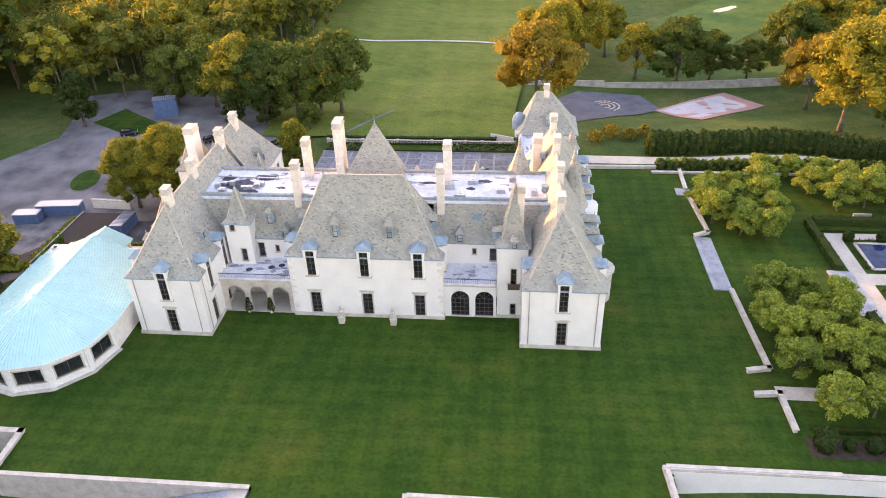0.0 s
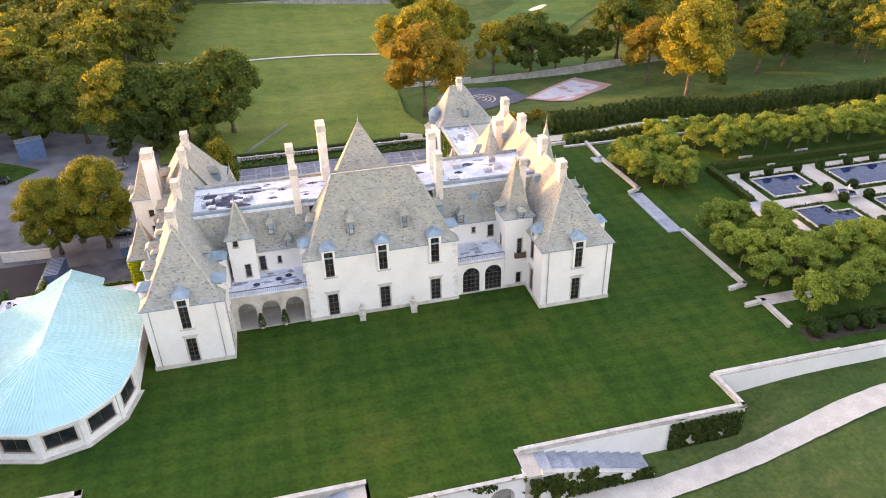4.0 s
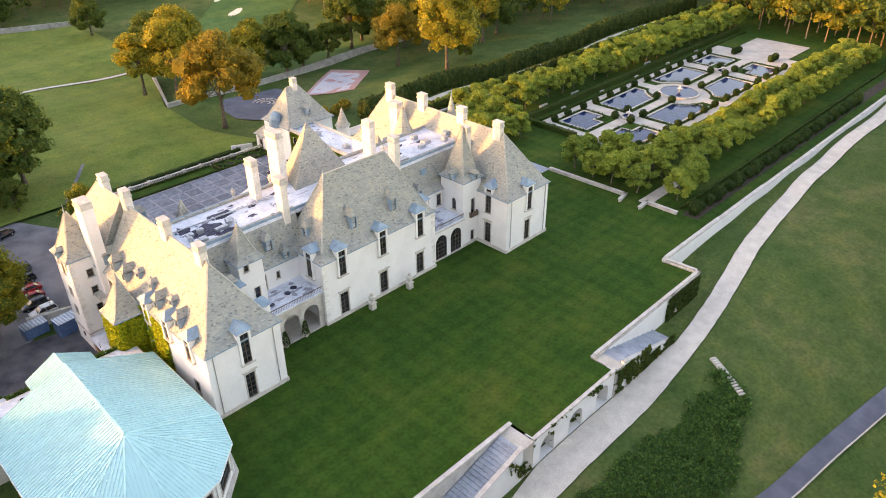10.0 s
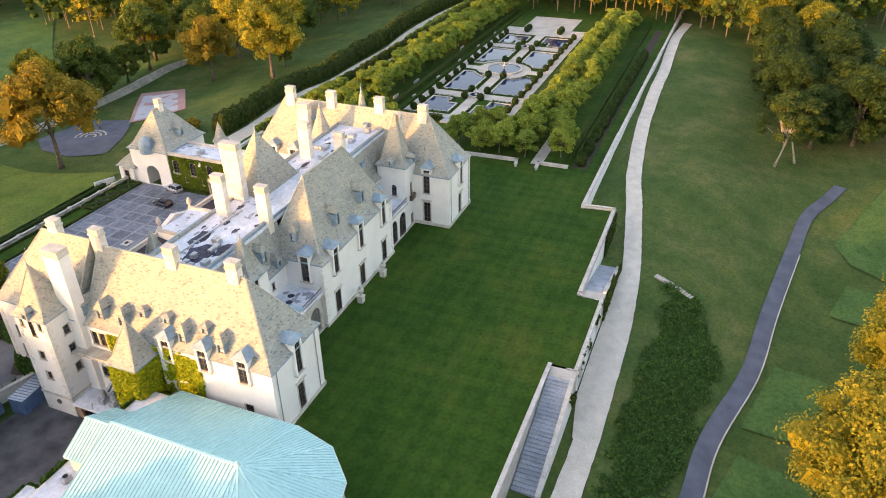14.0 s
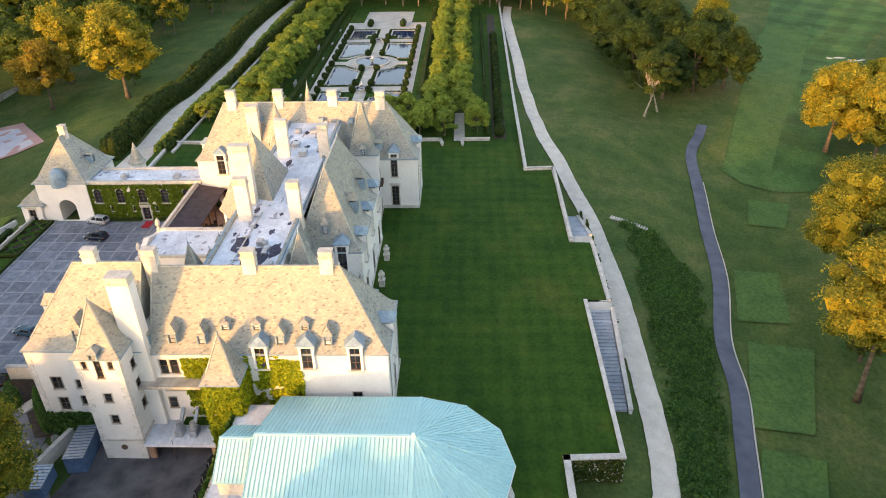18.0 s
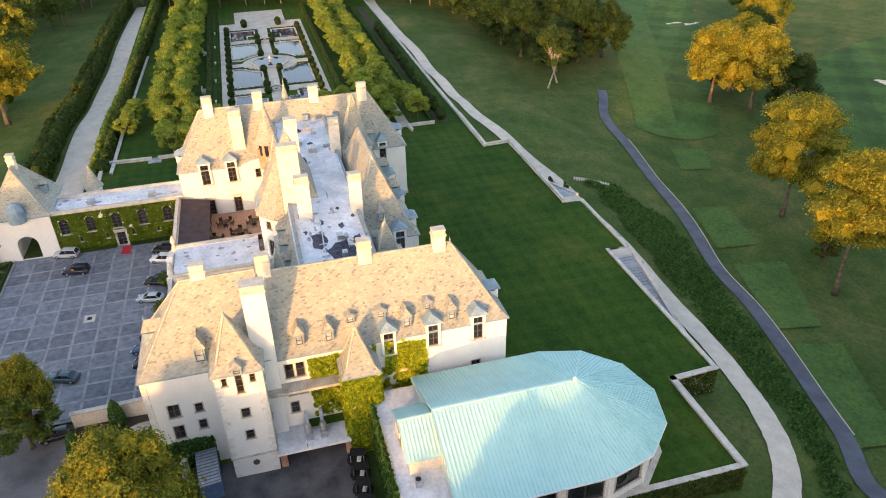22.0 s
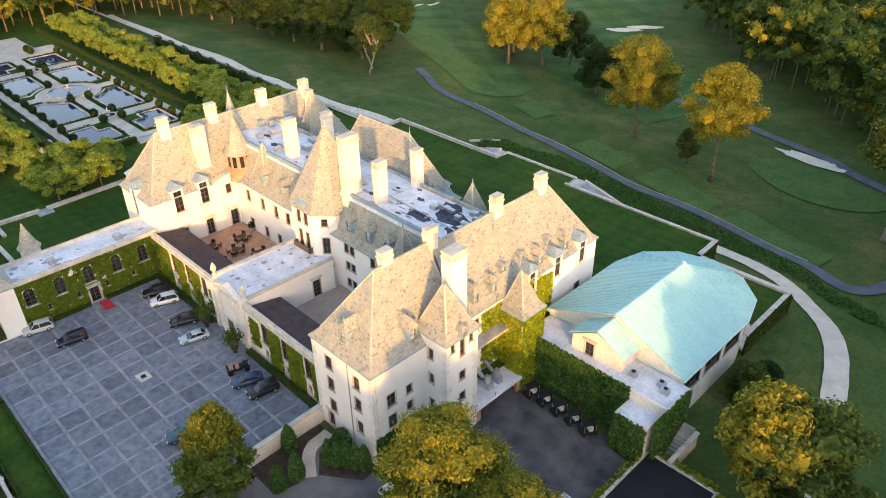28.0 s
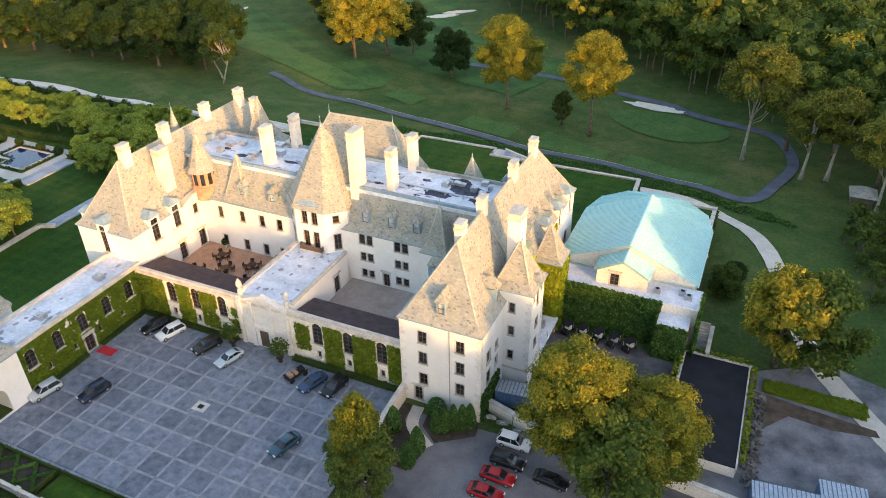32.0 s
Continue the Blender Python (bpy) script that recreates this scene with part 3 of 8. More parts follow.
drape("bare_earth", [(-87.4, 106.0), (-95, 106.6), (-102.5, 107.2), (-103, 108.4), (-97, 109.6), (-92, 109.2), (-89.5, 112.4), (-87.2, 116.0)], mottled("bare_brown_earth", (0.05, 0.036, 0.024), (0.13, 0.098, 0.07), 0.6, 4.0, 0.95), 0.11, "strip of bare brown earth beside the ivy bank", "earth", 2.5)
drape("traffic_island", circle(-96, 141, 3.2, 5.5, 20, 0.3), LAWN, 0.16, "small grass traffic island", "grass island", 2.0)
drape("verge", [(-112, 175), (-96, 165), (-90, 172), (-108, 186)], LAWN, 0.14, "grass verge beside the car park", "verge", 3.0)
# sports court and dark forecourt past the gatehouse
drape("tarmac_apron", [(13, 190), (17, 181), (26, 184), (42.5, 197), (38, 208), (28, 208.5), (20, 208), (14, 200)], TARMAC, 0.1, "dark tarmac apron under the tree", "apron", 4.0)
drape("sports_court", [(40.5, 196.0), (63.0, 211.5), (71.8, 201.5), (50.5, 183.5)], COURTRED, 0.12, "red sports court with pale centre", "sports court", 5.0)
drape("sports_court_centre", [(42.0, 195.8), (61.0, 208.6), (67.4, 200.8), (50.6, 186.5)], COURTBLUE, 0.15, "pale grey playing area", "sports court", 5.0)
mring = Form()
for r in (1.3, 2.6, 3.9):
    for i in range(18):
        a0, a1 = 2 * math.pi * i / 18, 2 * math.pi * (i + 0.7) / 18
        mring.bar((27 + r * math.cos(a0), 196.5 + r * math.sin(a0), h1(27, 196.5) + 0.2), (27 + r * math.cos(a1), 196.5 + r * math.sin(a1), h1(27, 196.5) + 0.2), 0.5, 0.06)
solo("stone_mosaic", mring, PAVING, "round pattern of pale stones set in tarmac", "paving", kind="structure")

# ---- walls of the terrace ----


def run(points, z0, z1, w, material, name, label, cap=0.0, capmat=None, category="wall", kind="structure"):
    """A wall along points, of even thickness, with a coping."""
    ob = None
    f, c = Form(), Form()
    for a, b in zip(points, points[1:]):
        dx, dy = b[0] - a[0], b[1] - a[1]
        ln = math.hypot(dx, dy)
        n = Form().box(-w / 2, ln + w / 2, -w / 2, w / 2, z0, z1)
        m = pose(a[0], a[1], 0, 0, 0, math.degrees(math.atan2(dy, dx)))
        f.add(n, m)
        if cap:
            c.add(Form().box(-w / 2 - 0.12, ln + w / 2 + 0.12, -w / 2 - 0.12, w / 2 + 0.12, z1, z1 + cap), m)
    ob = solo(name, f, material, label, category, kind=kind)
    if cap:
        part("coping", c, capmat or material, ob)
    return ob


def balustrade(points, z, name="balustrade", label="weathered stone balustrade along the terrace edge"):
    top = thing(name, label, "balustrade", pose(points[0][0], points[0][1], z), kind="structure")
    for a, b in zip(points, points[1:]):
        ln = math.dist(a, b)
        m = pose(a[0], a[1], z, 0, 0, math.degrees(math.atan2(b[1] - a[1], b[0] - a[0])))
        n = max(1, round(ln / 4.0))
        rail, base, bal, pier = Form(), Form(), Form(), Form()
        rail.box(0, ln, -0.2, 0.2, 0.82, 1.0)
        base.box(0, ln, -0.2, 0.2, -0.1, 0.16)
        for i in range(n + 1):
            x = ln * i / n
            pier.box(x - 0.28, x + 0.28, -0.28, 0.28, -0.1, 1.02).box(x - 0.34, x + 0.34, -0.34, 0.34, 1.02, 1.12)
        x = 0.5
        while x < ln - 0.3:
            bal.rings([[(x + r * i, r * j, zz) for i, j in ((-1, -1), (1, -1), (1, 1), (-1, 1))] for r, zz in ((0.06, 0.16), (0.11, 0.38), (0.05, 0.66), (0.08, 0.82))], cap=False)
            x += 0.36
        for nm, g in (("rail", rail), ("base", base), ("balusters", bal), ("pier", pier)):
            part(nm, Form().add(g, m), STONE, top)
    return top


low = -6.2
run([(20.4, 61.15), (20.9, 55.2), (12.0, 55.1)], low, 0.15, 0.6, STONE, "retaining_wall", "tall pale retaining wall of the terrace", 0.16)
run([(-9.9, 55.1), (12.0, 55.1)], low, 0.15, 0.6, STUCCO, "retaining_wall", "white plastered stretch of the retaining wall", 0.16, STONE)
run([(20.4, 61.15), (60, 61.2)], low, 0.5, 0.55, STUCCO, "retaining_wall", "long white retaining wall beside the gravel road", 0.16, STONE)
run([(60, 61.2), (140, 60.9)], low + 2, 0.3, 0.5, STUCCO, "retaining_wall", "long white retaining wall beside the gravel road", 0.16, STONE)
run([(140, 60.9), (228, 60.6)], -3, 0.1, 0.5, STONE, "retaining_wall", "low stone edge at the end of the long lawn", 0.12, STONE)
run([(-61.0, 55.2), (-31.0, 55.2)], low, 0.25, 0.36, STONE, "retaining_wall", "stone retaining wall beside the west stair", 0.16)
run([(-76.5, 61.9), (-61.3, 61.9), (-61.0, 55.5)], low, 0.35, 0.6, STONE, "retaining_wall", "stone retaining wall with a return below the pavilion", 0.18)
run([(-76.5, 62.2), (-76.5, 76.0)], low, 0.2, 0.5, STONE, "retaining_wall", "stone retaining wall under the pavilion", 0.12)
run([(20.6, 61.15), (40.0, 61.15)], 0.66, 0.95, 0.3, STUCCO, "parapet", "low white parapet over the retaining wall", 0.1, STONE)
# arcade of niches between the two stairs
arc = Form()
wall(arc, (-28.6, 51.3), (-10.2, 51.3), low, -0.04, [(x + 28.6 - 1.5, x + 28.6 + 1.5, -4.9, -1.2, True) for x in (-25.6, -19.3, -13.0)], 1.4)
ob = solo("arcade_wall", arc, STUCCO, "pale stone wall with arched niches under the terrace", "wall", kind="structure")
part("niche_back", Form().box(-28.6, -10.2, 52.7, 53.0, low, -0.2), DARKSTONE, ob)
part("coping", Form().box(-28.7, -10.1, 51.15, 51.7, -0.04, 0.26), STONE, ob, "weathered grey coping")
run([(-9.6, 55.1), (20.9, 55.1), (20.5, 60.8)], 0.3, 0.62, 0.3, STONE, "parapet", "low weathered stone parapet along the terrace edge", 0.1)


def stair(name, x0, x1, y0, y1, z0, z1, label, n, along="x"):
    """Steps that climb from x0 to x1 (or y0 to y1); every tread is a slab of its own."""
    st = thing(name, label, "stairs", pose((x0 + x1) / 2, (y0 + y1) / 2, min(z0, z1)), kind="structure")
    for i in range(n):
        z = z0 + (z1 - z0) * (i + 1) / n
        if along == "x":
            a, b = x0 + (x1 - x0) * i / n, x0 + (x1 - x0) * (i + 1) / n
            part("step", Form().box(min(a, b) - 0.04, max(a, b), y0, y1, z - 0.5, z), BLUESTONE, st)
        else:
            a, b = y0 + (y1 - y0) * i / n, y0 + (y1 - y0) * (i + 1) / n
            part("step", Form().box(x0, x1, min(a, b) - 0.04, max(a, b), z - 0.5, z), BLUESTONE, st)
    return st


stair("terrace_stair", 6.6, -8.2, 51.7, 54.8, -4.3, -0.05, "broad grey stone stair down to the gravel road", 10)
stair("terrace_stair", -48.0, -30.9, 51.8, 54.9, -4.6, -0.05, "steep grey stone stair in a walled slot", 28)
for x0, x1, nm in ((-10.2, -8.2, "east"), (-30.9, -28.8, "west")):
    solo("stair_landing", Form().box(x0, x1, 51.2, 55.4, low, -0.02), PAVING, "pale flagged landing at the head of the stair", "landing", kind="structure")
run([(-31.0, 55.2), (-28.9, 55.2)], 0.0, 0.3, 0.35, STONE, "stair_kerb", "low stone kerb at the head of the stair", 0.08)
run([(-10.1, 55.2), (-8.2, 55.2)], 0.0, 0.3, 0.35, STONE, "stair_kerb", "low stone kerb at the head of the stair", 0.08)
for x0, x1, zt in ((-8.2, 6.9, -3.9), (-30.9, -48.4, -4.2)):
    f = Form()
    f.rings([[(x, y, z) for x, z in ((x0, low), (x1, low), (x1, zt), (x0, 0.3))] for y in (51.2, 51.65)])
    ob = solo("stair_wall", f, STUCCO, "sloping pale parapet of the stair, overgrown with creeper", "wall", kind="structure")
    part("coping", Form().rings([[(x, y, z) for x, z in ((x0, 0.3), (x1, zt), (x1, zt + 0.14), (x0, 0.44))] for y in (51.1, 51.75)]), STONE, ob)
fs = thing("garden_steps", "short run of rough stone steps in the grass", "steps", pose(5.5, 41.3, h1(5.5, 41.3)), kind="structure")
for i in range(15):
    k = i / 14
    x, y = 7.4 - 3.6 * k, 44.6 - 6.4 * k
    part("step", Form().add(Form().box(-0.5, 0.5, -0.17, 0.17, -0.2, 0.16), pose(x, y, h1(x, y) + 0.05, 0, 0, -29)), STONE, fs)
# east stairs and low walls between the lawn and the water garden
run([(16, 143.5), (36.6, 143.8), (36.2, 134.0)], -0.6, 0.55, 0.5, STONE, "garden_wall", "low pale stone wall round the east lawn", 0.14)
run([(36.2, 132.0), (37.0, 116.8), (34.6, 115.6)], -0.6, 0.55, 0.5, STONE, "garden_wall", "low pale stone wall round the east lawn", 0.14)
run([(36.8, 98.4), (37.4, 80.0), (34.6, 79.4)], -0.6, 0.55, 0.5, STONE, "garden_wall", "low pale stone wall round the east lawn", 0.14)
run([(34.4, 74.7), (37.4, 75.0), (37.4, 68.6)], -0.6, 0.55, 0.5, STONE, "garden_wall", "low pale stone wall beside the lime trees", 0.14)
for y0, y1 in ((99.0, 115.4), (131.6, 134.4)):
    f = Form()
    k = int((y1 - y0) / 1.35)
    st = thing("garden_stair", "wide shallow stair of worn bluestone", "stairs", pose(36, y0, 0), kind="structure")
    for i in range(5):
        part("step", Form().box(34.2 + 0.6 * i, 34.8 + 0.6 * i, y0, y1, -0.5, 0.22 - 0.035 * i), BLUESTONE, st)

# ---- the chateau ----
house = thing("chateau", "white stucco chateau with steep grey-green slate roofs and tall chimneys", "house", pose(-20.4, 100, 0))
_cache = {}


def window_meshes(w, h, style):
    """Frame, glass and stone surround of a window; x along the wall, -y out of it, z up from the sill."""
    key = (round(w, 2), round(h, 2), style)
    if key in _cache:
        return _cache[key]
    b, fr, gl, st = 0.09, Form(), Form(), Form()
    y0, y1 = 0.12, 0.22
    arch = style in ("arch", "ivyarch")
    top = h - w / 2 if arch else h
    cols = max(1, round(w / 0.7)) if style != "single" else 1
    rows = max(2, round(h / (0.75 if style in ("door", "arch") else 1.0)))
    if style == "ribbon":
        cols, rows = 2, 1
    us = [-w / 2 + w * i / cols for i in range(cols + 1)]
    zs = [z for z in (h * i / rows for i in range(rows)) if z < top - 0.25] + [top]
    k = 0.04
    lights = [(us[i] + w / 2 + (b if i == 0 else k), us[i + 1] + w / 2 - (b if i == cols - 1 else k), zs[j] + (b * 1.4 if j == 0 else k * 0.8), zs[j + 1] - (b if j == len(zs) - 2 else k * 0.8), False) for i in range(cols) for j in range(len(zs) - 1)]
    wall(fr, (-w / 2, y0), (w / 2, y0), 0, top, lights, y1 - y0)
    if arch:
        n, r = 10, w / 2
        for i in range(n):
            a0, a1 = math.pi * i / n, math.pi * (i + 1) / n
            p = [(k * math.cos(a), k * math.sin(a) + top) for k in (r, r - b) for a in (a0, a1)]
            q = [p[0], p[1], p[3], p[2]]
            fr.rings([[(x, y, z) for x, z in q] for y in (y0, y1)])
        for a in (0.25, 0.5, 0.75):
            fr.bar((0, 0.17, top), (0.97 * r * math.cos(math.pi * a), 0.17, top + 0.97 * r * math.sin(math.pi * a)), 0.06)
        gl.face(*[(r * 0.98 * math.cos(math.pi * i / 12), 0.18, top + r * 0.98 * math.sin(math.pi * i / 12)) for i in range(12, -1, -1)])
    gl.box(-w / 2 + 0.02, w / 2 - 0.02, 0.16, 0.2, 0.04, top)
    s = 0.2 if style != "plain" else 0.12
    if not arch:
        for x in (-w / 2 - s, w / 2):
            st.box(x, x + s, -0.05, 0.12, 0, h)
        st.box(-w / 2 - s, w / 2 + s, -0.05, 0.12, h, h + s)
        if style == "door":
            st.box(-w / 2 - 0.4, w / 2 + 0.4, -0.28, 0.1, h + 0.42, h + 0.6)
    st.box(-w / 2 - s - 0.05, w / 2 + s + 0.05, -0.14, 0.14, -0.16, 0)
    _cache[key] = [fr.mesh("window_frame", FRAME), gl.mesh("pane", PALEGLASS if style == "single" else GLASS), st.mesh("window_sill", STONE)]
    return _cache[key]


def set_window(owner, m, w, h, style="plain", name="window", stone=True):
    fr, gl, st = window_meshes(w, h, style)
    ob = part(name, fr, FRAME, owner, "", world_of(owner).inverted() @ m)
    part("pane", gl, GLASS, ob, "", Matrix())
    if stone:
        part("surround", st, STONE, ob, "", Matrix())
    return ob


SIDES = {"S": lambda b: ((b[0], b[2]), (b[1], b[2])), "E": lambda b: ((b[1], b[2]), (b[1], b[3])),
         "N": lambda b: ((b[1], b[3]), (b[0], b[3])), "W": lambda b: ((b[0], b[3]), (b[0], b[2]))}


def facade(owner, form, p0, p1, z0, z1, wins, thick=0.4):
    """Wall with windows: (distance along, sill, width, height, style)."""
    holes = [(u - w / 2, u + w / 2, s, min(s + h, z1), st in ("arch", "open", "ivyarch")) for u, s, w, h, st in wins]
    wall(form, p0, p1, z0, z1, holes, thick)
    q, d, n, _ = wall_frame(p0, p1)
    for u, s, w, h, st in wins:
        if st == "open":
            continue
        o = q + d * u
        m = Matrix(((d.x, -n.x, 0, o.x), (d.y, -n.y, 0, o.y), (0, 0, 1, s), (0, 0, 0, 1)))
        set_window(owner, m, w, h, st, "door" if st == "door" else "window")


def block(owner, box, z0, z1, wins=None, sides="SENW", material=None, quoins="", name="wall"):
    """Four walls of a rectangular wing. wins: side -> windows, placed by world x or y."""
    f = Form()
    for s in sides:
        p0, p1 = SIDES[s](box)
        row = []
        for c, sill, w, h, st in (wins or {}).get(s, ()):
            u = {"S": c - box[0], "E": c - box[2], "N": box[1] - c, "W": box[3] - c}[s]
            row.append((u, sill, w, h, st))
        facade(owner, f, p0, p1, z0, z1, row)
    ob = part(name, f, material or STUCCO, owner)
    for c in quoins:
        x = box[0] if c in "ad" else box[1]
        y = box[2] if c in "ab" else box[3]
        sx, sy = (-1 if c in "ad" else 1), (-1 if c in "ab" else 1)
        z, i = z0 + 0.9, 0
        while z < z1 - 0.5:
            a, b = (0.75, 0.45) if i % 2 else (0.45, 0.75)
            x0, x1 = sorted((x + sx * 0.045, x - sx * a))
            y0, y1 = sorted((y + sy * 0.045, y - sy * b))
            part("quoin", Form().box(x0, x1, y0, y1, z + 0.015, z + 0.585), QUOIN, ob)
            z, i = z + 0.6, i + 1
    return ob


def plinth(owner, box, z0, z1, out=0.16):
    f = Form().box(box[0] - out, box[1] + out, box[2] - out, box[3] + out, z0, z1)
    f.box(box[0] - out - 0.25, box[1] + out + 0.25, box[2] - out - 0.25, box[3] + out + 0.25, z0, z0 + 0.16)
    return part("plinth", f, STONE, owner)


def hip_roof(owner, box, ze, ridge, zr, over=0.22, flare=1.1, rise=1.1, name="roof", caps=True, material=None):
    """A steep hipped roof with a kicked eave. ridge: (x0, y0, x1, y1)."""
    x0, x1, y0, y1 = box[0] - over, box[1] + over, box[2] - over, box[3] + over
    rx0, ry0, rx1, ry1 = ridge
    top = [(rx0, ry0), (rx1, ry0), (rx1, ry1), (rx0, ry1)]
    eave = [(x0, y0), (x1, y0), (x1, y1), (x0, y1)]
    f = Form()
    ring = []
    for k, dz in ((0.0, 0.0), (0.5 * flare, 0.42 * rise), (flare, rise)):
        r = []
        for (ex, ey), (tx, ty) in zip(eave, top):
            sx = min(1.0, k / max(abs(tx - ex), 0.01)) * (tx - ex)
            sy = min(1.0, k / max(abs(ty - ey), 0.01)) * (ty - ey)
            r.append((ex + sx, ey + sy, ze + dz))
        ring.append(r)
    ring.append([(x, y, zr) for x, y in top])
    low = [[(x, y, ze - 0.16) for x, y in eave]]
    f.rings(low + ring, cap=False)
    f.face(*[(x, y, ze - 0.16) for x, y in reversed(eave)])
    if abs(rx1 - rx0) > 0.05 and abs(ry1 - ry0) > 0.05:
        f.face(*[(x, y, zr) for x, y in top])
    ob = part(name, f, material or SLATE, owner)
    if caps:
        for a, b in zip(ring[2], ring[3]):
            part("hip_cap", Form().bar(a, b, 0.22, 0.12), RIDGE, ob)
        pts = ring[3]
        for i in (0, 1):
            if (Vector(pts[i]) - Vector(pts[(i + 1) % 4])).length > 0.5:
                part("ridge_cap", Form().bar(pts[i], pts[(i + 1) % 4], 0.26, 0.16), RIDGE, ob)
    g = Form()
    for a, b in zip(eave, eave[1:] + eave[:1]):
        g.bar((*a, ze - 0.1), (*b, ze - 0.1), 0.14, 0.16)
    part("gutter", g, LEAD, ob)
    return ob


def chimney(owner, x, y, z0, z1, w=1.5, d=1.1, material=None):
    z1 += 0.2
    f = Form().box(x - w / 2, x + w / 2, y - d / 2, y + d / 2, z0, z1 - 1.0)
    ob = part("chimney", f, material or BRICK, owner)
    c = Form()
    for o, a, b in ((0.06, 1.05, 0.9), (0.12, 0.9, 0.72), (0.0, 0.72, 0.16), (0.06, 0.16, 0.0)):
        c.box(x - w / 2 - o, x + w / 2 + o, y - d / 2 - o, y + d / 2 + o, z1 - a, z1 - b)
    part("chimney_cap", c, STONE, ob)
    return ob


def dormer(owner, x, y, z, turn, w, h, depth, kind="wall", hood=1.5):
    """A dormer whose front foot is at x, y, z and faces turn degrees (0: south). kind wall: a stone pediment dormer at the eave; roof: a small slate one."""
    key = ("dormer", round(w, 2), round(h, 2), round(depth, 2), kind, round(hood, 2))
    if key not in _cache:
        j = 0.32 if kind == "wall" else 0.16
        b, r, k = Form(), Form(), Form()
        ch = [Form().box(*sorted((s * w / 2, s * (w / 2 + j))), -0.06, depth, 0, h) for s in (-1, 1)]
        b.box(-w / 2 - j, w / 2 + j, -0.06, 0.35, h, h + 0.3)
        wp = Form().box(-w / 2, w / 2, 0.5, 0.6, 0, h)
        o = w / 2 + j + 0.28
        e = h + 0.3
        zz = e + hood
        if kind == "wall":
            ch.append(Form().box(-o + 0.06, o - 0.06, -0.25, 0.35, h + 0.3, h + 0.44))
            e += 0.14
            r.face((-o, -0.32, e), (o, -0.32, e), (0, 0.55, zz))
            k0 = e - 0.06
            r.face((-o, -0.32, k0), (-o, depth + 1.0, k0), (o, depth + 1.0, k0), (o, -0.32, k0))
            r.face((o, -0.32, e), (o, depth + 1.0, e), (0, depth + 1.0, zz), (0, 0.55, zz))
            r.face((-o, depth + 1.0, e), (-o, -0.32, e), (0, 0.55, zz), (0, depth + 1.0, zz))
            r.face((-o, -0.32, k0), (o, -0.32, k0), (o, -0.32, e), (-o, -0.32, e))
            r.face((o, -0.32, k0), (o, depth + 1.0, k0), (o, depth + 1.0, e), (o, -0.32, e))
            r.face((-o, depth + 1.0, k0), (-o, -0.32, k0), (-o, -0.32, e), (-o, depth + 1.0, e))
        else:
            o -= 0.1
            r.face((-o, -0.2, e), (o, -0.2, e), (0, 0.35, zz))
            r.face((o, -0.2, e), (o, depth + 0.6, e), (0, depth + 0.6, zz), (0, 0.35, zz))
            r.face((-o, depth + 0.6, e), (-o, -0.2, e), (0, 0.35, zz), (0, depth + 0.6, zz))
            r.face((-o, -0.2, e - 0.07), (-o, depth + 0.6, e - 0.07), (o, depth + 0.6, e - 0.07), (o, -0.2, e - 0.07))
            r.face((-o, -0.2, e - 0.07), (o, -0.2, e - 0.07), (o, -0.2, e), (-o, -0.2, e))
            k.lathe(0, 0.35, [(0.06, zz - 0.05), (0.05, zz + 0.3), (0.01, zz + 0.55)], 6)
        _cache[key] = (b.mesh("dormer", STUCCO if kind == "wall" else LEAD), r.mesh("dormer_roof", LEAD if kind == "wall" else SLATE), k.mesh("finial", LEAD) if k.v else None,
                       [q.mesh(nm, STUCCO if kind == "wall" else LEAD) for nm, q in zip(("cheek", "cheek", "cornice"), ch)], wp.mesh("reveal", FRAME))
    b, r, k, ch, wp = _cache[key]
    m = pose(x, y, z, 0, 0, turn)
    ob = part("dormer", b, None, owner, "", world_of(owner).inverted() @ m)
    part("dormer_roof", r, None, ob, "", Matrix())
    for q in ch + [wp]:
        part(q.name.split(".")[0], q, None, ob, "", Matrix())
    if k:
        part("finial", k, None, ob, "", Matrix())
    return m, ob


def dormer_window(owner, x, y, z, turn, w, h, depth, kind="wall", drop=0.0, hood=1.5):
    """A dormer with its window, which may reach down by drop through the wall below it."""
    if kind == "roof":
        o = pose(x, y, z, 0, 0, turn) @ Vector((0, -0.6, 0))
        x, y, depth = o.x, o.y, depth + 0.6
    m, ob = dormer(owner, x, y, z, turn, w, h, depth, kind, hood)
    fr, gl, st = window_meshes(w, h + drop, "plain" if kind == "wall" else "single")
    part("window_frame", fr, FRAME, ob, "", pose(0, 0, -drop))
    part("pane", gl, GLASS, ob, "", pose(0, 0, -drop))


def spike(owner, x, y, z, h=1.4):
    return part("finial", Form().lathe(x, y, [(0.16, z - 0.3), (0.07, z + 0.1), (0.13, z + 0.3), (0.05, z + 0.5), (0.01, z + h)], 8), LEAD, owner)


def downpipe(owner, x, y, z0, z1):
    return part("downpipe", Form().lathe(x, y, [(0.07, z0), (0.07, z1)], 6), DARKSTONE, owner)


# main block
MB = (-32.0, -8.6, 89.0, 99.0)
plinth(house, MB, -0.4, 0.55)
def cut_wall(owner, p0, p1, z0, z1, wins, cuts, name="wall", material=None, quoin=False):
    """A facade with windows and with plain cuts (from, to, bottom, top) for the dormer windows."""
    g = Form()
    holes = [(u - w / 2, u + w / 2, s, s + h, st in ("arch", "open", "ivyarch")) for u, s, w, h, st in wins] + [(a, b, c, e, False) for a, b, c, e in cuts]
    wall(g, p0, p1, z0, z1, holes)
    q, d, n, _ = wall_frame(p0, p1)
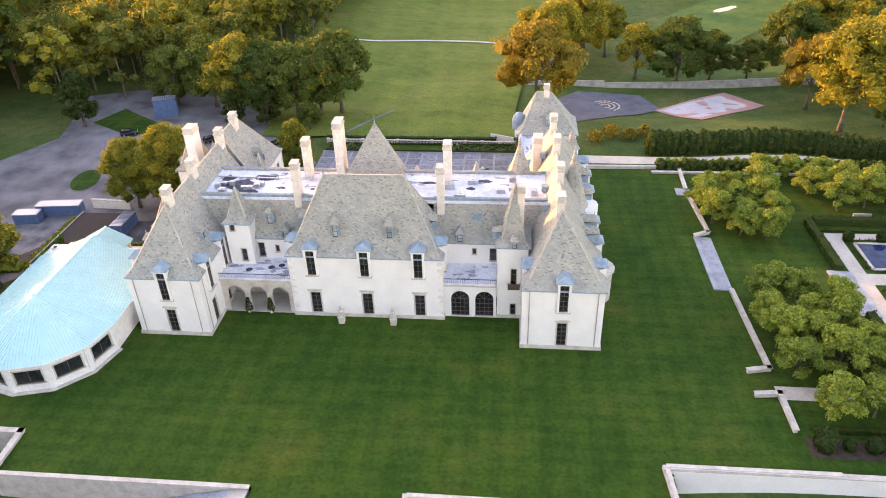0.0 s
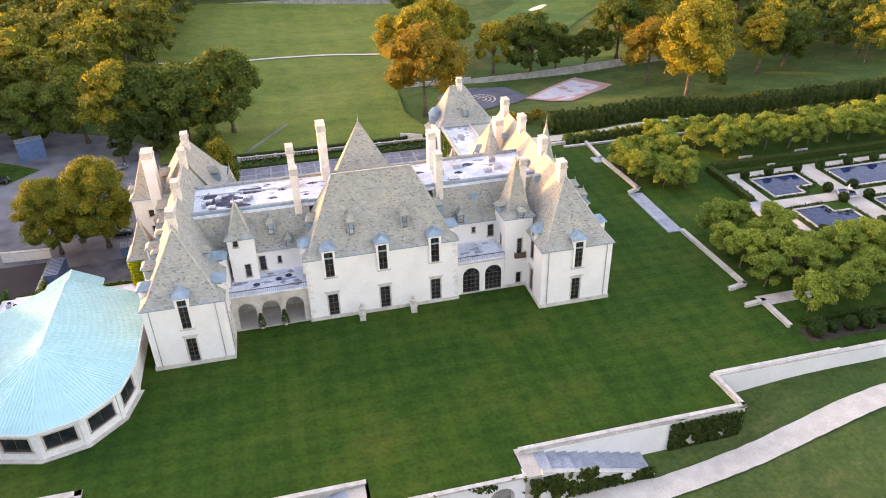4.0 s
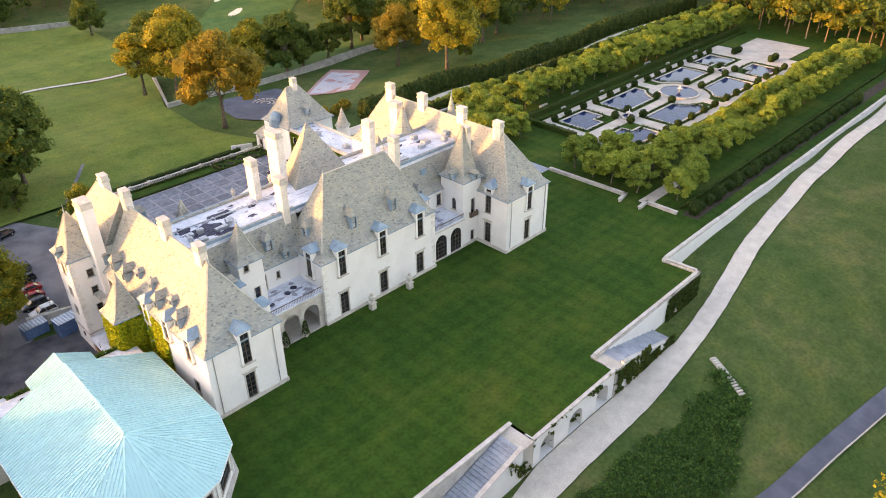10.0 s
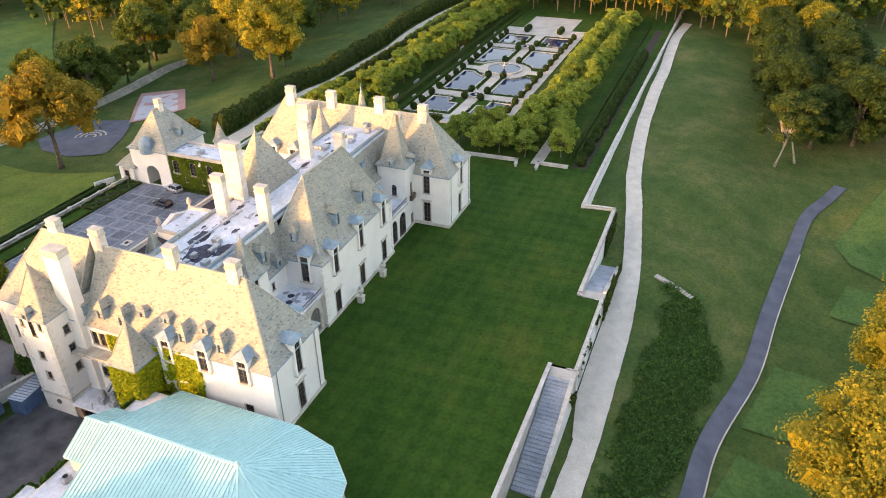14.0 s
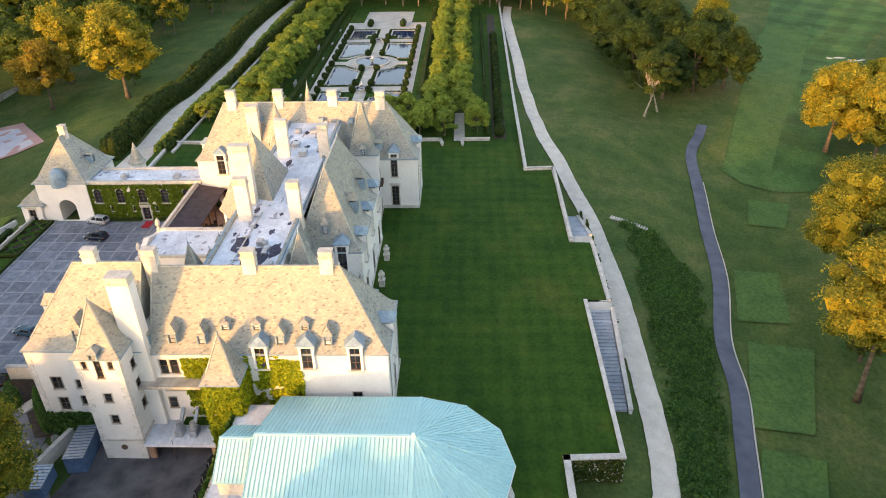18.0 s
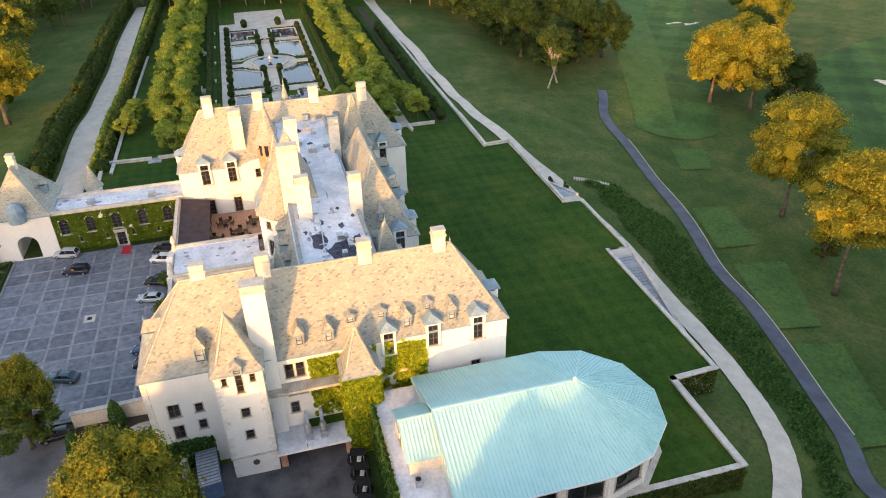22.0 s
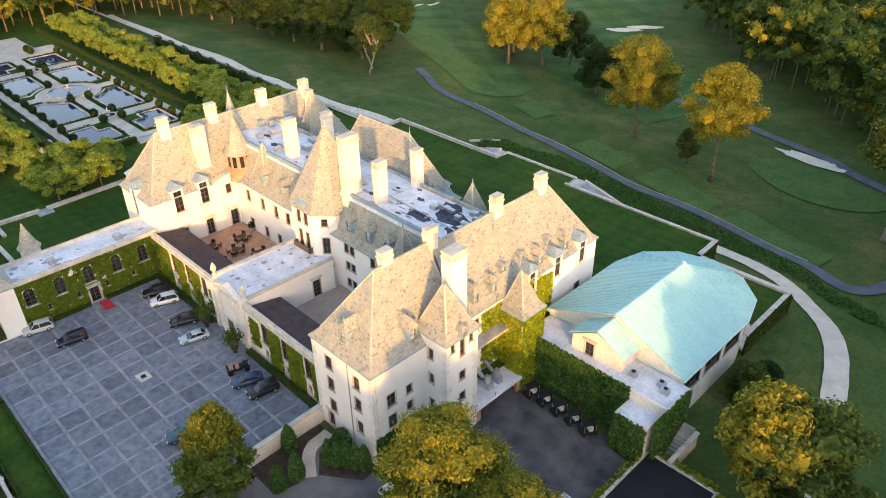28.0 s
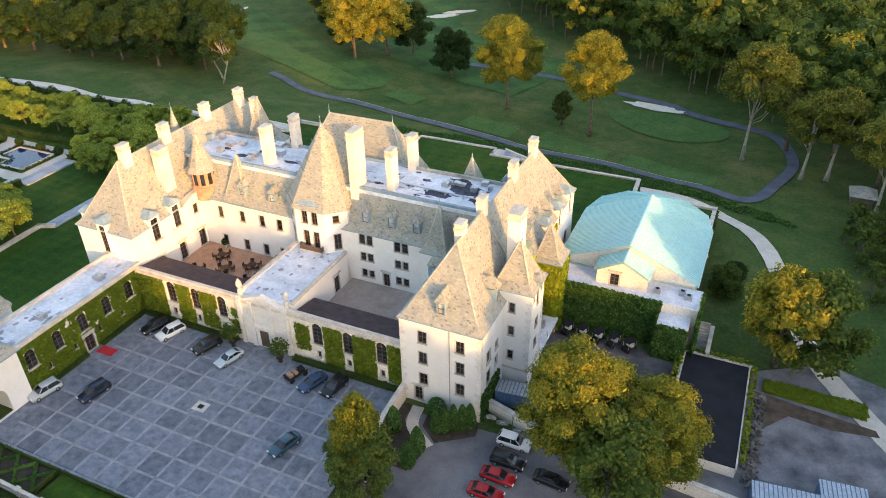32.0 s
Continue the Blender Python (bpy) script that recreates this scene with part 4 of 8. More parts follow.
    for u, s, w, h, st in wins:
        if st != "open":
            o = q + d * u
            set_window(owner, Matrix(((d.x, -n.x, 0, o.x), (d.y, -n.y, 0, o.y), (0, 0, 1, s), (0, 0, 0, 1))), w, h, st, "door" if st == "door" else "window")
    return part(name, g, material or STUCCO, owner)


def dormer_facade(owner, p0, p1, z0, z1, wins, tall, head=1.0, hood=1.05, depth=2.0):
    """A facade whose upper windows break the eave under hooded dormers: tall holds (distance along, sill, width)."""
    ob = cut_wall(owner, p0, p1, z0, z1, wins, [(u - w / 2, u + w / 2, s, z1) for u, s, w in tall])
    q, d, n, _ = wall_frame(p0, p1)
    turn = math.degrees(math.atan2(d.y, d.x))
    for u, s, w in tall:
        o = q + d * u + n * 0.32
        dormer_window(owner, o.x, o.y, z1, turn, w, head, depth, "wall", z1 - s, hood)
        m = world_of(owner).inverted() @ pose(o.x, o.y, z1, 0, 0, turn)
        for sg in (-1, 1):
            x0, x1 = sorted((sg * w / 2, sg * (w / 2 + 0.3)))
            part("jamb", Form().box(x0, x1, -0.05, 0.34, s - z1, 0.02), STUCCO, owner, "", m)
        part("window_sill", Form().box(-w / 2 - 0.4, w / 2 + 0.4, -0.14, 0.36, s - z1 - 0.2, s - z1), STONE, owner, "", m)
    return ob


dormer_facade(house, (-32, 89), (-8.6, 89), 0, 11.05, [(3.6, 0.3, 1.5, 4.1, "door"), (11.7, 0.3, 1.5, 4.1, "door"), (19.8, 0.3, 1.5, 4.1, "door")], [(u, 7.75, 1.3) for u in (3.6, 11.7, 19.8)])
dormer_facade(house, (-8.6, 89), (-8.6, 99), 0, 11.05, [], [(2.8, 7.75, 1.3)])
dormer_facade(house, (-32, 99), (-32, 89), 0, 11.05, [], [(7.2, 7.75, 1.3)])
for x, s in ((-32, -1), (-8.6, 1)):
    z, i = 0.9, 0
    while z < 10.4:
        a, b = (0.8, 0.45) if i % 2 else (0.45, 0.8)
        x0, x1 = sorted((x + s * 0.045, x - s * a))
        part("quoin", Form().box(x0, x1, 88.955, 89 + b, z + 0.015, z + 0.585), QUOIN, house)
        z, i = z + 0.6, i + 1
hip_roof(house, MB, 11.05, (-26.4, 94.3, -14.4, 94.3), 22.0)
for x in (-24.5, -16.4):
    dormer_window(house, x, 90.75, 13.7, 0, 0.75, 1.9, 1.7, "roof", 0, 1.2)
dormer_window(house, -30.2, 94.2, 13.2, -90, 0.75, 1.4, 1.7, "roof", 0, 1.2)
dormer_window(house, -10.4, 94.2, 13.2, 90, 0.75, 1.4, 1.7, "roof", 0, 1.2)
for x in (-26.4, -14.4):
    spike(house, x, 94.3, 22.0, 1.6)

# loggia terraces between the main block and the wings
LT, RT = (-43.6, -32.2, 89.6, 95.3), (-8.5, -0.3, 89.9, 95.3)
cut_wall(house, (-43.6, 89.6), (-32.0, 89.6), 0, 6.1, [(2.2, 0.05, 2.7, 4.6, "open"), (5.75, 0.05, 2.7, 4.6, "open"), (9.3, 0.05, 2.7, 4.6, "open")], [], material=STONE)
cut_wall(house, (-8.6, 89.9), (-0.6, 89.9), 0, 6.1, [(2.5, 0.2, 2.8, 4.6, "arch"), (6.2, 0.2, 2.8, 4.6, "arch")], [], material=STUCCO)
# dark stone puts the shade behind the arches into the wall colour
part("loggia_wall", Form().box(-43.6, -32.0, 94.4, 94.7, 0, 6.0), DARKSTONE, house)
part("loggia_floor", Form().box(-43.6, -32.0, 89.3, 94.4, -0.3, 0.1), PAVING, house)
for x0, x1, y0 in ((-43.6, -32.0, 89.6), (-8.6, -0.6, 89.9)):
    part("terrace_roof", Form().box(x0, x1, y0 - 0.25, 95.3, 6.1, 6.35), MEMBRANE, house)
    c = Form().box(x0, x1, y0 - 0.4, y0 + 0.1, 5.85, 6.1)
    part("cornice", c, STONE, house)
    r = Form().box(x0, x1, y0 - 0.2, y0 - 0.1, 7.05, 7.13)
    x = x0 + 0.1
    while x < x1:
        r.box(x, x + 0.035, y0 - 0.17, y0 - 0.13, 6.35, 7.05)
        x += 0.28
    part("railing", r, FRAME, house, "thin wrought-iron railing")
for i, (x, y) in enumerate(((-36.1, 92.6), (-39.5, 91.8), (-34.6, 93.2))):
    s = Form()
    s.lathe(x, y, [(0.34, 6.35), (0.55, 6.36), (0.1, 6.37)], 9)
    part("stain", s, PUDDLE, house)

gr = random.Random(17)
for x0, x1, y0, n in ((-43.2, -32.4, 90.0, 16), (-8.2, -1.0, 90.3, 10)):
    for k in range(n):
        x, y = gr.uniform(x0 + 0.6, x1 - 0.6), gr.uniform(y0 + 0.3, 94.6)
        ring = [(x + (a - x) * gr.uniform(0.4, 1.2), y + (b - y) * gr.uniform(0.4, 1.2)) for a, b in circle(x, y, gr.uniform(0.3, 1.4), gr.uniform(0.2, 0.7), 10)]
        part("grime", Form().prism(ring, 6.35, 6.354 + 0.0002 * k), ROOFDIRT, house)
# upper walls behind the terraces, with their slopes and the flat roof
conn_l = [(0.9, 6.7, 0.9, 2.5, "plain"), (5.4, 6.7, 0.95, 2.5, "plain"), (8.0, 7.6, 0.55, 1.2, "plain")]
cut_wall(house, (-43.6, 95.3), (-32.0, 95.3), 0, 10.3, conn_l, [])
cut_wall(house, (-8.6, 95.3), (3.4, 95.3), 0, 10.3, [(7.3, 7.0, 1.0, 2.2, "plain"), (4.4, 8.1, 0.55, 1.0, "plain")], [])
FLAT = 16.3


def slope(owner, pts, name="roof", material=None):
    ob = part(name, Form().face(*pts), material or SLATE, owner)
    ob.data.update()
    return ob


def shed(owner, x0, x1, ye, ze, yt, zt):
    """A steep slate slope between two party walls, solid underneath."""
    f = Form()
    s = 1 if yt > ye else -1
    prof = [(ye - 0.45 * s, ze), (ye + 0.5 * s, ze + 0.95), (yt, zt), (yt + 0.3 * s, zt), (yt + 0.3 * s, ze - 0.15), (ye - 0.45 * s, ze - 0.15)]
    f.rings([[(x, y, z) for y, z in prof] for x in (x0, x1)])
    part("gutter", Form().bar((x0, ye - 0.45 * s, ze - 0.08), (x1, ye - 0.45 * s, ze - 0.08), 0.14, 0.16), LEAD, house)
    return part("roof", f, SLATE, owner)


shed(house, -47.5, -30.0, 95.3, 10.3, 97.6, FLAT + 0.5)
shed(house, -10.5, 7.0, 95.3, 10.3, 97.6, FLAT + 0.5)
shed(house, -47.0, -24.2, 109.5, 10.3, 107.0, FLAT + 0.4)
shed(house, -16.6, 6.0, 109.5, 10.3, 107.0, FLAT + 0.4)
roof_flat = part("flat_roof", Form().box(-47.8, 7.2, 97.3, 107.4, FLAT - 0.5, FLAT), MEMBRANE, house, "pale bluish flat roof with dark wet stains")
for y in (97.55, 107.1):
    part("parapet", Form().box(-47.6, 7.0, y - 0.12, y + 0.12, FLAT, FLAT + 0.45), LEAD, house)
rnd = random.Random(4)
for x, y, rx, ry in ((-42.5, 101.5, 3.6, 2.0), (-38.8, 104.0, 2.5, 1.2), (-40.6, 99.0, 2.2, 0.9), (-45.0, 103.6, 1.4, 1.4), (-35.4, 100.6, 0.9, 0.5), (-33.8, 103.2, 0.7, 0.4), (-36.0, 105.6, 0.6, 0.3),
                     (-30.2, 100.4, 0.5, 0.3), (-29.0, 104.3, 0.9, 0.45), (-12.0, 103.2, 1.6, 0.5), (-5.0, 101.5, 0.9, 0.5), (-3.0, 104.2, 1.3, 0.6), (-7.0, 99.2, 0.6, 0.3), (1.5, 102.8, 1.0, 0.5), (-33.0, 98.6, 0.5, 0.3)):
    ring = [(x + (a - x) * rnd.uniform(0.6, 1.15), y + (b - y) * rnd.uniform(0.6, 1.15)) for a, b in circle(x, y, rx, ry, 14)]
    part("stain", Form().prism(ring, FLAT, FLAT + 0.012), PUDDLE, roof_flat)
for i in range(16):
    x, y = (rnd.uniform(-46, -38), rnd.uniform(98.6, 101.6)) if i < 8 else (rnd.uniform(-9, 5), rnd.uniform(98.6, 105.6))
    w, d, hh = (rnd.uniform(0.25, 0.6), rnd.uniform(0.25, 0.5), rnd.uniform(0.4, 0.8)) if i < 8 else (rnd.uniform(0.4, 0.9), rnd.uniform(0.4, 0.7), rnd.uniform(0.5, 1.0))
    u = Form().box(x - w, x + w, y - d, y + d, FLAT + 0.12, FLAT + hh)
    u.lathe(x, y, [(0.22, FLAT + hh), (0.22, FLAT + hh + 0.08), (0.1, FLAT + hh + 0.08)], 10)
    for a in (-0.8, 0.8):
        u.box(x - w, x + w, y + a * d - 0.06, y + a * d + 0.06, FLAT, FLAT + 0.12)
    part("rooftop_unit", u, METAL, roof_flat)
for k in range(46):
    x, y = rnd.uniform(-46.5, 6.2), rnd.uniform(98.2, 106.6)
    if -31 < x < -11 and y < 100.5:
        continue
    ring = [(x + (a - x) * rnd.uniform(0.4, 1.2), y + (b - y) * rnd.uniform(0.4, 1.2)) for a, b in circle(x, y, rnd.uniform(0.2, 1.3), rnd.uniform(0.15, 0.6), 10)]
    part("grime", Form().prism(ring, FLAT, FLAT + 0.004 + 0.0001 * k), ROOFDIRT, roof_flat)
d = Form().bar((-47, 103.9, FLAT + 0.25), (-30, 103.2, FLAT + 0.25), 0.16)
for x in range(-46, -30, 3):
    d.box(x - 0.1, x + 0.1, 103.2, 104.2, FLAT, FLAT + 0.2)
part("conduit", d, METAL, roof_flat)
dormer_window(house, -36.2, 96.2, 12.5, 0, 0.85, 1.7, 1.2, "roof", 0, 1.0)
dormer_window(house, -33.9, 95.6, 10.4, 0, 0.75, 1.1, 1.6, "roof", 0, 0.9)
dormer_window(house, -6.4, 95.4, 10.5, 0, 0.75, 1.2, 1.4, "roof", 0, 0.9)
part("skylight", Form().box(-4.3, -3.2, 96.5, 96.62, 13.0, 14.4).box(-4.4, -3.1, 96.62, 97.2, 12.9, 14.5), LEAD, house)

# turret dormer on the west terrace and the stair turret on the east one
TD = (-42.8, -38.9, 93.4, 97.5)
block(house, TD, 6.2, 13.8, {"S": [(-40.4, 7.0, 0.85, 2.2, "plain"), (-41.6, 12.4, 0.7, 1.1, "plain")]}, "SEW")
hip_roof(house, TD, 13.8, (-40.85, 95.4, -40.85, 95.5), 19.0, 0.3, 0.8, 0.8)
spike(house, -40.85, 95.45, 19.0, 0.9)
ST = (-0.5, 4.0, 90.0, 95.5)
plinth(house, (-0.5, 3.4, 90.0, 92), -0.4, 0.5)
block(house, ST, 0, 12.9, {"S": [(1.95, 0.6, 0.8, 2.0, "plain"), (1.95, 5.9, 0.8, 3.1, "plain")], "W": [(92.3, 7.0, 1.0, 2.2, "arch")]}, "SEW")
hip_roof(house, ST, 12.9, (1.8, 92.6, 1.8, 92.7), 22.0, 0.35, 0.9, 0.9)
part("balcony", Form().box(1.1, 2.9, 89.5, 90.0, 5.55, 5.75).box(1.1, 2.9, 89.5, 89.56, 5.75, 6.6).box(1.1, 1.16, 89.5, 90, 5.75, 6.6).box(2.84, 2.9, 89.5, 90, 5.75, 6.6), FRAME, house)
dormer_window(house, 1.95, 89.9, 12.95, 0, 0.6, 1.0, 1.0, "roof", 0, 0.7)
dormer_window(house, -0.6, 92.4, 12.95, -90, 0.6, 1.0, 1.0, "roof", 0, 0.7)

# the two long wings
LW, RW = (-54.5, -43.6, 83.0, 112.6), (3.2, 14.6, 83.0, 124.9)
for b, s in ((LW, -1), (RW, 1)):
    plinth(house, (b[0], b[1], b[2], 96 if s < 0 else b[3]), -0.45, 0.6)
lwin = 5.45
dormer_facade(house, (-54.5, 83), (-43.6, 83), 0, 10.35, [(lwin, 0.65, 1.35, 4.0, "door")], [(lwin, 6.6, 1.25)])
dormer_facade(house, (-43.6, 83), (-43.6, 97.0), 0, 10.35, [(3.4, 0.65, 1.35, 4.0, "plain"), (8.6, 0.65, 1.3, 3.6, "plain")], [(3.4, 6.6, 1.25), (9.6, 6.6, 1.25)])
lw_w = [(112.6 - 110.5, 7.2, 1.0, 2.1, "plain"), (112.6 - 109.2, 7.2, 1.0, 2.1, "plain"), (112.6 - 110.5, 4.5, 0.9, 1.3, "plain"), (112.6 - 109.2, 4.5, 0.9, 1.3, "plain"), (112.6 - 110.5, 1.6, 1.0, 1.7, "plain"),
        (112.6 - 106.8, 7.2, 1.0, 2.1, "plain"), (112.6 - 107.8, 4.5, 0.9, 1.3, "plain"), (112.6 - 87.1, 2.3, 1.2, 2.0, "plain")]
dormer_facade(house, (-54.5, 112.6), (-54.5, 83), -4, 10.35, lw_w, [(112.6 - 98.3, 8.2, 1.2), (112.6 - 92.7, 8.2, 1.25), (112.6 - 86.9, 8.0, 1.25)])
cut_wall(house, (-43.6, 97.0), (-43.6, 112.6), -4, 10.35, [(14.0, 1.0, 1.1, 2.2, "plain"), (14.0, 5.2, 1.0, 1.9, "plain")], [])
hip_roof(house, LW, 10.35, (-49.05, 88.8, -49.05, 111.6), 19.3)
for y, z in ((112.2, 11.2), (108.8, 11.5), (105.3, 11.3), (95.8, 11.3), (90.1, 11.2)):
    dormer_window(house, -53.55, y, z, -90, 0.75, 1.3, 1.5, "roof", 0, 1.0)
for y in (102.5, 98.7, 92.9):
    dormer_window(house, -52.6, y, 12.7, -90, 0.7, 0.8, 1.0, "roof", 0, 0.35)
dormer_window(house, -45.6, 90.6, 12.6, 90, 0.75, 1.2, 1.5, "roof", 0, 1.0)
spike(house, -49.05, 88.8, 19.3, 0.8)
rwin = 5.75
dormer_facade(house, (3.2, 83), (14.6, 83), 0, 10.35, [(rwin, 0.65, 1.35, 4.0, "door")], [(rwin, 6.8, 1.25)])
dormer_facade(house, (14.6, 83), (14.6, 124.9), 0, 10.35, [(c, 0.65, 1.35, 4.0, "plain") for c in (5.0, 11.0, 30.0, 38.0)], [(c, 6.6, 1.25) for c in (5.0, 11.5, 17.5, 28.0, 34.0, 39.5)])
dormer_facade(house, (14.6, 124.9), (3.2, 124.9), -3, 10.35, [(5.7, 0.9, 1.3, 3.0, "plain")], [(5.7, 6.6, 1.25)])
dormer_facade(house, (3.2, 124.9), (3.2, 107.0), -3, 10.35, [(124.9 - c, 1.15, 1.35, 3.0, "door") for c in (120.3, 115.5, 110.7)] + [(124.9 - 111.0, 7.6, 0.95, 1.7, "plain")], [(124.9 - 120.3, 7.5, 1.45), (124.9 - 115.6, 7.5, 1.45)])
cut_wall(house, (3.2, 97.0), (3.2, 83.0), 0, 10.35, [(14 - 4.4, 0.65, 1.35, 4.0, "door"), (14 - 4.4, 6.6, 1.2, 3.6, "plain")], [])
dormer_window(house, 3.2, 87.4, 10.35, -90, 1.2, 0.9, 1.8, "wall", 0, 1.4)
rw_roof = hip_roof(house, RW, 10.35, (8.4, 88.8, 8.4, 119.6), 19.8)
for y in (93.5, 97.0, 106.0, 113.0):
    dormer_window(house, 13.6, y, 12.2, 90, 0.75, 1.2, 1.5, "roof", 0, 1.0)
dormer_window(house, 4.2, 108.8, 12.0, -90, 0.8, 1.4, 1.5, "roof", 0, 0.9)
for y, z in ((101.0, 16.6), (112.4, 16.9), (95.4, 16.4)):
    part("skylight", Form().box(5.9, 6.02, y - 0.4, y + 0.4, z - 0.1, z + 0.75).box(6.02, 6.9, y - 0.48, y + 0.48, z - 0.2, z + 0.8), LEAD, rw_roof)
# conical spire on the garden side and the bay below it
part("bay", Form().lathe(12.6, 104.0, [(2.6, -0.3), (2.6, 12.6)], 14), STUCCO, house)
part("turret_roof", Form().lathe(11.0, 104.0, [(2.7, 12.5), (2.1, 13.6), (1.05, 18.0), (0.05, 22.4)], 14), SLATE, house)
spike(house, 11.0, 104.0, 22.3, 1.4)
part("bow_terrace", Form().lathe(15.0, 96.5, [(2.4, -0.3), (2.4, 5.2), (2.7, 5.25), (2.7, 5.6), (2.3, 5.65)], 16), STONE, house)

# north-west pavilion, square tower, ivy turret
NP = (-55.0, -43.8, 112.6, 127.0)
nwW = [(121.4, 5.2, 0.9, 1.3, "plain"), (121.4, 2.5, 0.9, 1.4, "plain"), (124.2, 5.0, 1.3, 1.9, "plain"), (124.2, 1.6, 1.2, 2.0, "plain")]
nwN = [(c, z, 1.15, 1.9, "plain") for c in (-52.2, -47.0) for z in (0.6, 4.2, 7.6)] + [(-46.2, -2.3, 1.1, 2.2, "door")]
block(house, NP, -4, 11.1, {"W": nwW, "N": nwN, "E": [(119.0, 4.5, 1.1, 2.2, "plain"), (124.0, 7.5, 1.0, 1.9, "plain")]}, "ENW", quoins="cd")
hip_roof(house, NP, 11.1, (-49.3, 112.7, -49.3, 121.0), 20.0)
for y, z, t, x in ((120.0, 12.0, -90, -53.9),):
    dormer_window(house, x, y, z, t, 0.95, 1.7, 1.6, "roof", 0, 1.3)
dormer_window(house, -49.3, 125.6, 12.3, 180, 0.9, 1.6, 1.6, "roof", 0, 1.3)
dormer_window(house, -44.9, 118.5, 12.4, 90, 0.8, 1.4, 1.6, "roof", 0, 1.1)
SQ = (-58.6, -53.2, 113.4, 118.6)
twW = [(116.0, 9.9, 0.75, 2.7, "plain"), (117.6, 11.2, 0.6, 1.1, "plain"), (114.5, 11.2, 0.6, 1.1, "plain"), (116.0, 6.2, 0.95, 1.3, "plain"), (116.0, 2.8, 0.95, 1.3, "plain")]
twS = [(-56.0, 3.2, 0.9, 1.3, "plain"), (-56.0, 6.3, 0.9, 1.3, "plain"), (-56.0, 9.3, 0.9, 1.3, "plain")]
block(house, SQ, -4, 12.9, {"W": twW, "S": twS, "N": [(-56.0, 9.4, 0.8, 1.5, "plain"), (-56.0, 5.6, 0.8, 1.5, "plain"), (-56.0, 1.5, 0.8, 1.5, "plain")]}, "SENW", quoins="ad")
part("string_course", Form().box(-58.75, -53.1, 113.25, 118.75, -0.1, 0.15), STONE, house)
part("round_window", Form().lathe(0, 0, [(0.4, 0), (0.4, 0.1), (0.25, 0.12)], 14), FRAME, house, "", world_of(house).inverted() @ pose(-58.6, 116.0, -1.2, 0, -90, 0))
hip_roof(house, SQ, 12.9, (-56.2, 116.3, -55.9, 116.4), 19.0, 0.35, 0.9, 1.0)
spike(house, -56.2, 116.3, 19.0, 1.6)
dormer_window(house, -58.45, 116.0, 12.9, -90, 0.7, 0.7, 1.0, "roof", 0, 0.5)
IV = (-58.4, -54.2, 100.3, 104.5)
block(house, IV, -4, 8.9, {"S": [(-56.2, 7.0, 1.3, 1.4, "plain")], "W": [(102.4, 4.0, 0.8, 1.4, "plain")]}, "SNW")
hip_roof(house, IV, 8.9, (-56.1, 102.4, -56.0, 102.4), 14.3, 0.3, 0.8, 0.9)
spike(house, -56.05, 102.4, 14.3, 0.8)
part("gallery", Form().box(-56.3, -54.5, 104.5, 113.4, 6.1, 6.5), DARKSTONE, house, "grey stone string gallery under the windows")
annex = part("service_annex", Form().box(-58.8, -54.5, 104.5, 113.4, -1.0, -0.6), MEMBRANE, house, "flat grey roof over the service door")
part("annex_wall", Form().box(-58.5, -58.1, 104.5, 105.2, -4, -1.0).box(-58.5, -58.1, 112.4, 113.2, -4, -1.0).box(-55.2, -54.9, 104.5, 113.4, -4, -1.0), TERRACOTTA, house)
for y in (107.6, 109.4):
    v = Form()
    v.box(-57.6, -56.2, y - 0.45, y + 0.45, -0.6, 0.35)
    v.lathe(-56.9, y, [(0.4, 0.35), (0.4, 1.2), (0.28, 1.5)], 10)
    v.bar((-56.2, y, 0.6), (-54.6, y, 1.6), 0.4)
    part("exhaust_fan", v, METAL, annex)

# octagonal tower on the court side
ox, oy = -20.5, 106.6
octo = [(-15.2, 104.5), (-15.2, 109.2), (-17.8, 111.6), (-23.1, 111.6), (-25.8, 109.2), (-25.8, 104.5)]
for i in range(5):
    a, b = octo[i], octo[i + 1]
    ln = math.dist(a, b)
    w = [(ln / 2, 1.15, 1.15, 2.9, "door"), (ln / 2, 6.7, 1.1, 2.7, "plain"), (ln / 2, 11.4, 1.0, 1.3, "plain")]
    if i == 2:
        w = [(c, z, 1.05, hh, "plain") for c in (1.75, 3.55) for z, hh in ((11.0, 2.2), (6.8, 2.9))]
    if i in (0, 4):
        w = [(ln * 0.72 if i == 0 else ln * 0.28, 11.4, 0.9, 1.2, "plain")]
    g = Form()
    facade(house, g, a, b, -2.4, 13.6, w)
    part("tower_wall", g, STUCCO, house)
part("balcony", Form().box(-22.6, -18.4, 111.6, 112.5, 6.35, 6.6), STONE, house)
part("balcony_rail", Form().box(-22.5, -18.5, 112.36, 112.42, 6.6, 7.5).box(-22.5, -22.44, 111.7, 112.42, 6.6, 7.5).box(-18.56, -18.5, 111.7, 112.42, 6.6, 7.5), FRAME, house)
low8 = [(-26.2, 102.6, 16.2), (-14.8, 102.6, 16.2), (-14.75, 106.4, 13.6), (-14.85, 109.5, 13.6), (-17.55, 112.05, 13.6), (-23.35, 112.05, 13.6), (-26.15, 109.5, 13.6), (-26.25, 106.4, 13.6)]
tip8 = Vector((ox, 106.0, 25.4))
kick = [tuple(Vector(p).lerp(tip8, 0.09) + Vector((0, 0, -0.15))) for p in low8]
part("tower_roof", Form().rings([[(x, y, z - 0.15) for x, y, z in low8], low8, kick, [tuple(Vector(p).lerp(tip8, 0.992)) for p in low8]]), SLATE, house)
spike(house, ox, 106.0, 25.2, 1.5)
